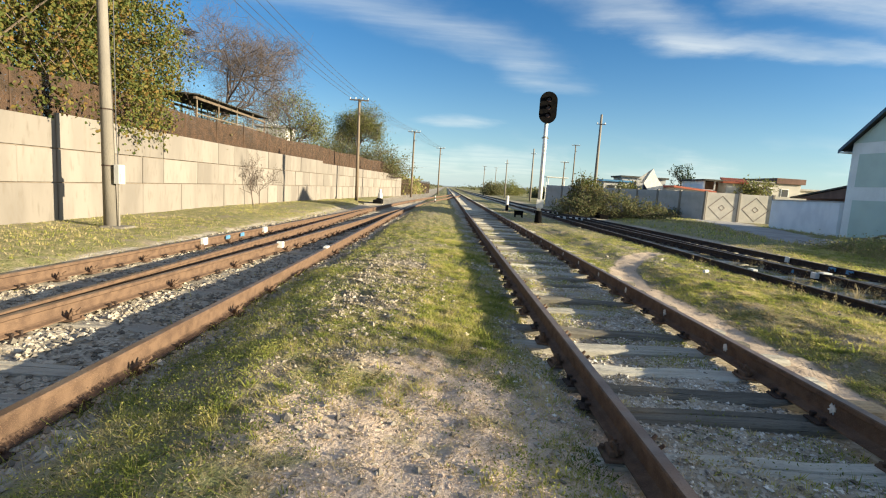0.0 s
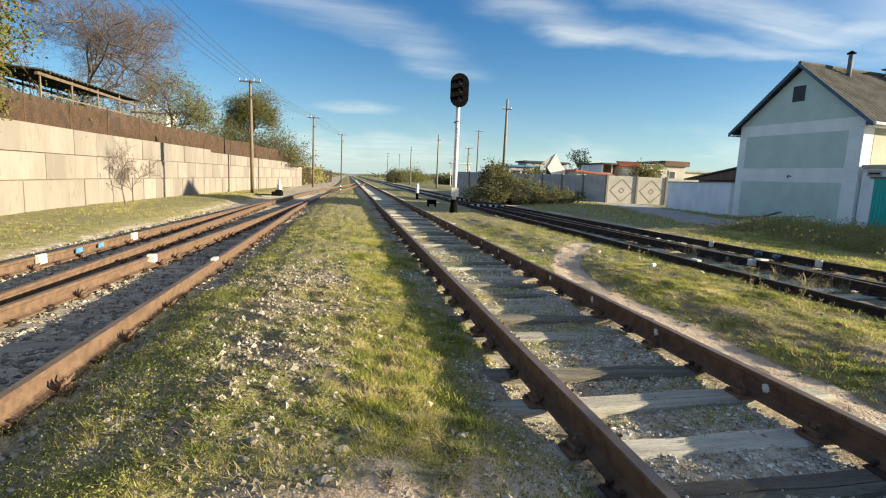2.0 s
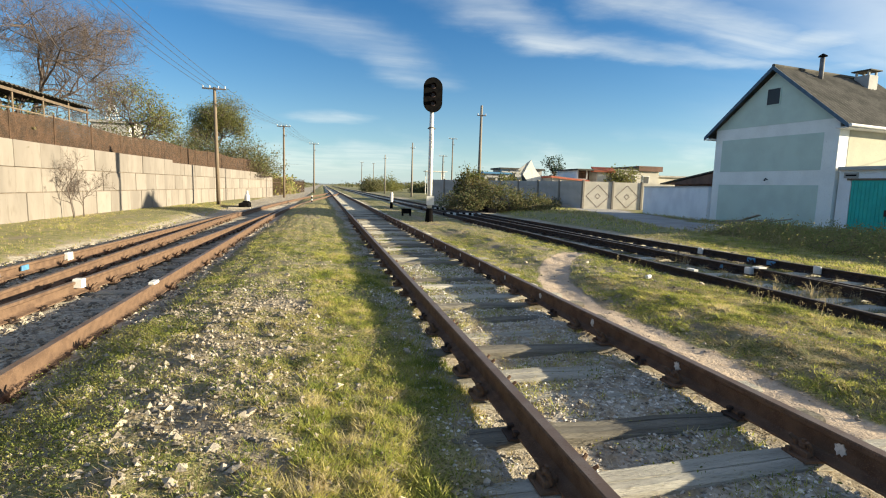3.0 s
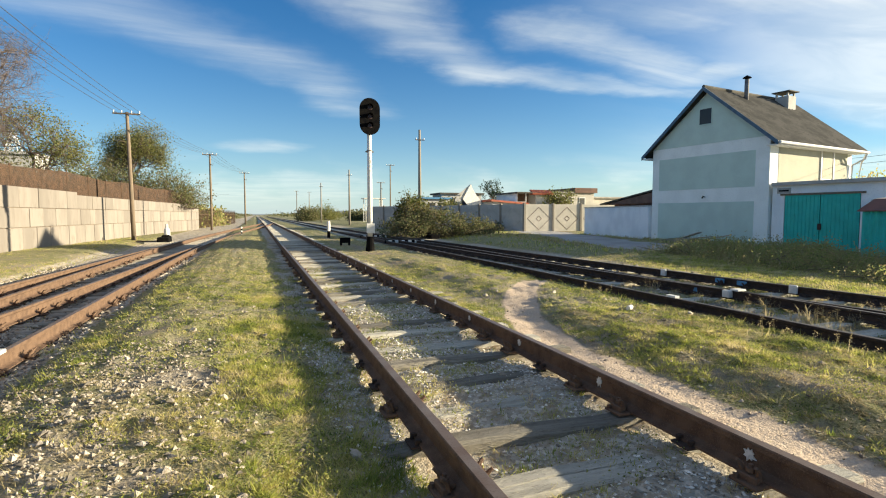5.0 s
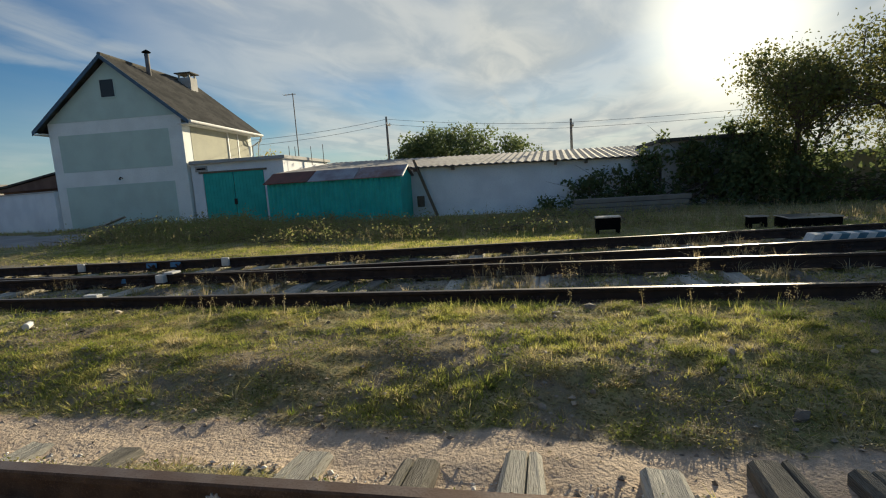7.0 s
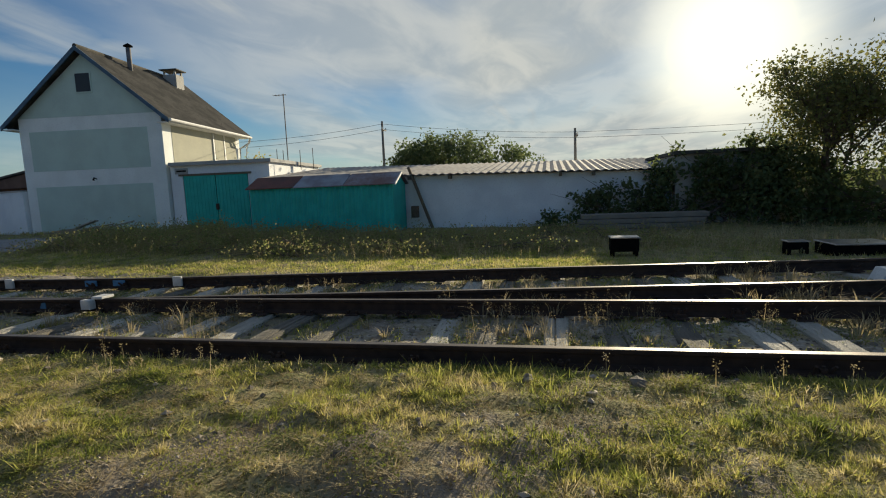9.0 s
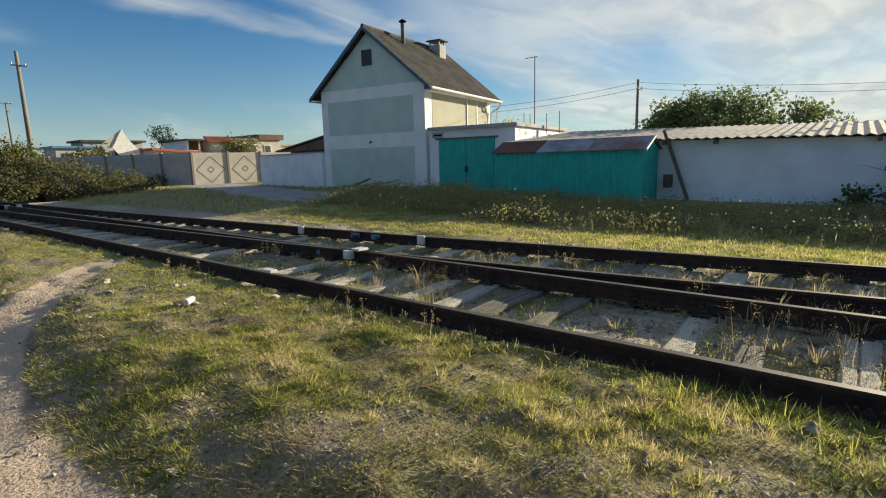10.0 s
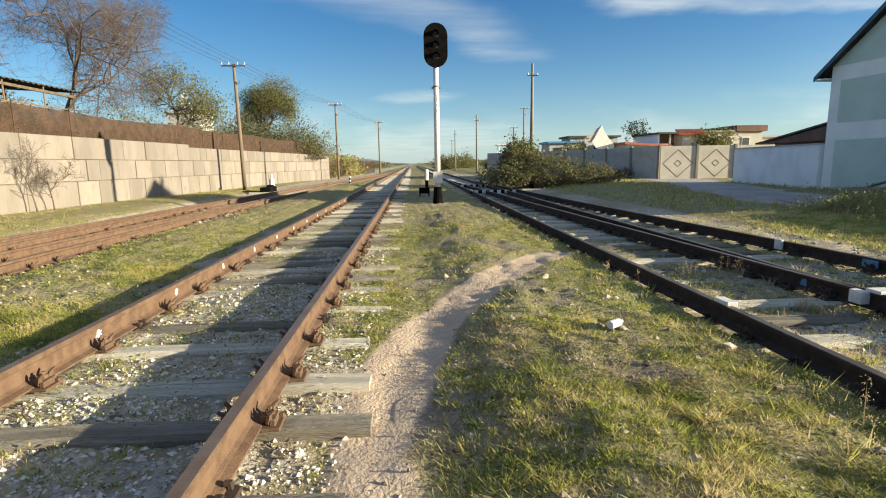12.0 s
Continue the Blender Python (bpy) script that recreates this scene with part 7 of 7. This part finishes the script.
def bank(x, y):
    return np.clip(0.25 + 0.9 * lumps(x, y, 0.8, 61), 0.04, 1) * smooth_step(10.8, 12.2, x) * (road_mask(x, y) < 0.2)


stalks("tall_weeds", "tall browning weeds with seed heads on the bank", scatter(5200, 11.0, 17.6, 0.0, 20.5, bank, gr), 0.19, LEAF_BANK, 0.013, 30)
stalks("dry_stalks", "dry straw-coloured weed stalks on the bank", scatter(2200, 11.5, 17.6, -2.0, 20.5, bank, gr), 0.22, STRAW, 0.011, 26)
def bunches(pos, n, spread):
    """Several stalks round each place."""
    q = np.repeat(pos, n, 0)
    q[:, :2] += gr.normal(scale=spread, size=(len(q), 2))
    q[:, 2] = ground_z(q[:, 0], q[:, 1])
    return q


stalks("track_weeds", "feathery dry golden weeds standing between the rails", bunches(scatter(230, 5.3, 9.3, -2.0, 13.0, lambda x, y: np.clip(0.15 + lumps(x, y, 1.3, 62) * 1.3, 0, 1) * ~on_rail(x), gr), 16, 0.10), 0.15, STRAW, 0.0055, 22)
stalks("verge_weeds", "thin weed stalks along the rail", scatter(150, 4.45, 5.0, 0.5, 13.0, lambda x, y: np.clip(lumps(x, y, 1.8, 63) * 1.5, 0, 1), gr), 0.13, STRAW, 0.008, 24)

ICO_V, ICO_F = [], []
_b = bmesh.new()
bmesh.ops.create_icosphere(_b, subdivisions=1, radius=1)
ICO_V = np.array([v.co[:] for v in _b.verts])
ICO_F = np.array([[v.index for v in f.verts] for f in _b.faces])
_b.free()


OCT_V = np.array([(1, 0, 0), (0, 1, 0), (-1, 0, 0), (0, -1, 0), (0, 0, 1), (0, 0, -1)], float)
OCT_F = np.array([(0, 1, 4), (1, 2, 4), (2, 3, 4), (3, 0, 4), (1, 0, 5), (2, 1, 5), (3, 2, 5), (0, 3, 5)])


def stones(name, label, groups, mt):
    vs, fs, k = [], [], 0
    for pos, size in groups:
        n = len(pos)
        if not n:
            continue
        SV, SF = (OCT_V, OCT_F) if size < 0.0215 else (ICO_V, ICO_F)
        s = size * np.clip(gr.lognormal(0, 0.5, n), 0.3, 1.9)
        q = SV[None] * (1 + gr.uniform(-0.3, 0.3, (n, len(SV), 1)))
        q = q * (np.stack([gr.uniform(0.7, 1.3, n), gr.uniform(0.6, 1.1, n), gr.uniform(0.4, 0.8, n)], 1) * s[:, None])[:, None]
        a = gr.uniform(0, 6.28, n)
        ca, sa = np.cos(a)[:, None], np.sin(a)[:, None]
        x, y = q[..., 0] * ca - q[..., 1] * sa, q[..., 0] * sa + q[..., 1] * ca
        z = q[..., 2] + 0.35 * x * gr.uniform(-1, 1, (n, 1))
        v = np.stack([x, y, z], -1) + pos[:, None]
        v[..., 2] += (s * 0.18)[:, None]
        vs.append(v.reshape(-1, 3))
        fs.append((SF[None] + (np.arange(n) * len(SV))[:, None, None]).reshape(-1, 3) + k)
        k += n * len(SV)
    solo(name, indexed(name, np.concatenate(vs), np.concatenate(fs), mt), None, label, "stones", "stuff")


def ball(x, y):
    return np.clip(ballast_mask(x, y), 0, 1) * ~on_rail(x)


def bare(x, y):
    return np.clip(1.0 - grass_mask(x, y) * 1.3, 0, 1) * (road_mask(x, y) < 0.3) * (1 - 0.95 * path_mask(x, y)) * (1 - 0.75 * sand_mask(x, y)) * ~on_rail(x)


stones("ballast", "loose pale ballast stones", [
    (scatter(17000, -6.9, -3.0, 1.5, 13.0, ball, gr), 0.021),
    (scatter(6000, -6.9, -3.0, 12.0, 24.0, ball, gr), 0.026),
    (scatter(5200, -3.3, -0.9, 4.9, 10.6, lambda x, y: smooth_step(5.0, 6.2, y + 0.5 * lumps(x, y, 1.5, 49)) * smooth_step(10.6, 7.6, y) * smooth_step(-0.9, -2.0, x + 0.6 * lumps(x, y, 2.0, 47)) * np.clip(0.75 + 0.8 * lumps(x, y, 5.0, 48), 0.15, 1), gr), 0.019),
    (scatter(9500, -3.3, -0.7, 3.2, 10.8, lambda x, y: smooth_step(-0.7, -1.8, x) * smooth_step(3.2, 6.0, y), gr), 0.012),
    (scatter(3000, 4.8, 9.6, 0.0, 18.0, ball, gr), 0.022)], STONE)
stones("gravel", "fine pale gravel scattered over the ground", [
    (scatter(20000, -2.9, 2.2, 0.3, 7.0, bare, gr), 0.0105),
    (scatter(11000, 1.6, 5.2, 2.0, 12.0, bare, gr), 0.0105),
    (scatter(4600, -2.8, 5.0, 0.5, 14.0, lambda x, y: 0.4 * (path_mask(x, y) < 0.4), gr), 0.018),
    (scatter(300, -2.5, 5.0, 1.0, 14.0, lambda x, y: 0.6 * (path_mask(x, y) < 0.2) * ~on_rail(x), gr), 0.026),
    (scatter(9000, 5.2, 9.0, 2.0, 14.0, lambda x, y: 0.8 * ~on_rail(x), gr), 0.013)], STONE)
stones("chippings", "whitish stone chippings between the sleepers", [
    (scatter(34000, -0.55, 2.1, 0.6, 10.0, lambda x, y: np.clip(0.55 + 0.6 * lumps(x, y, 1.8, 46), 0.1, 1) * ~on_rail(x), gr), 0.0095),
    (scatter(7000, -0.55, 2.1, 9.0, 16.0, lambda x, y: np.clip(0.45 + 0.6 * lumps(x, y, 1.8, 46), 0.1, 1) * ~on_rail(x), gr), 0.013)], PALE_STONE)
stones("grit", "pinkish sandy grit on the bare ground", [
    (scatter(24000, -2.4, -0.1, 0.6, 6.0, lambda x, y: np.clip(sand_mask(x, y) * 1.3 - 0.3 * grass_mask(x, y), 0, 1), gr), 0.0046)], PINK_GRIT)
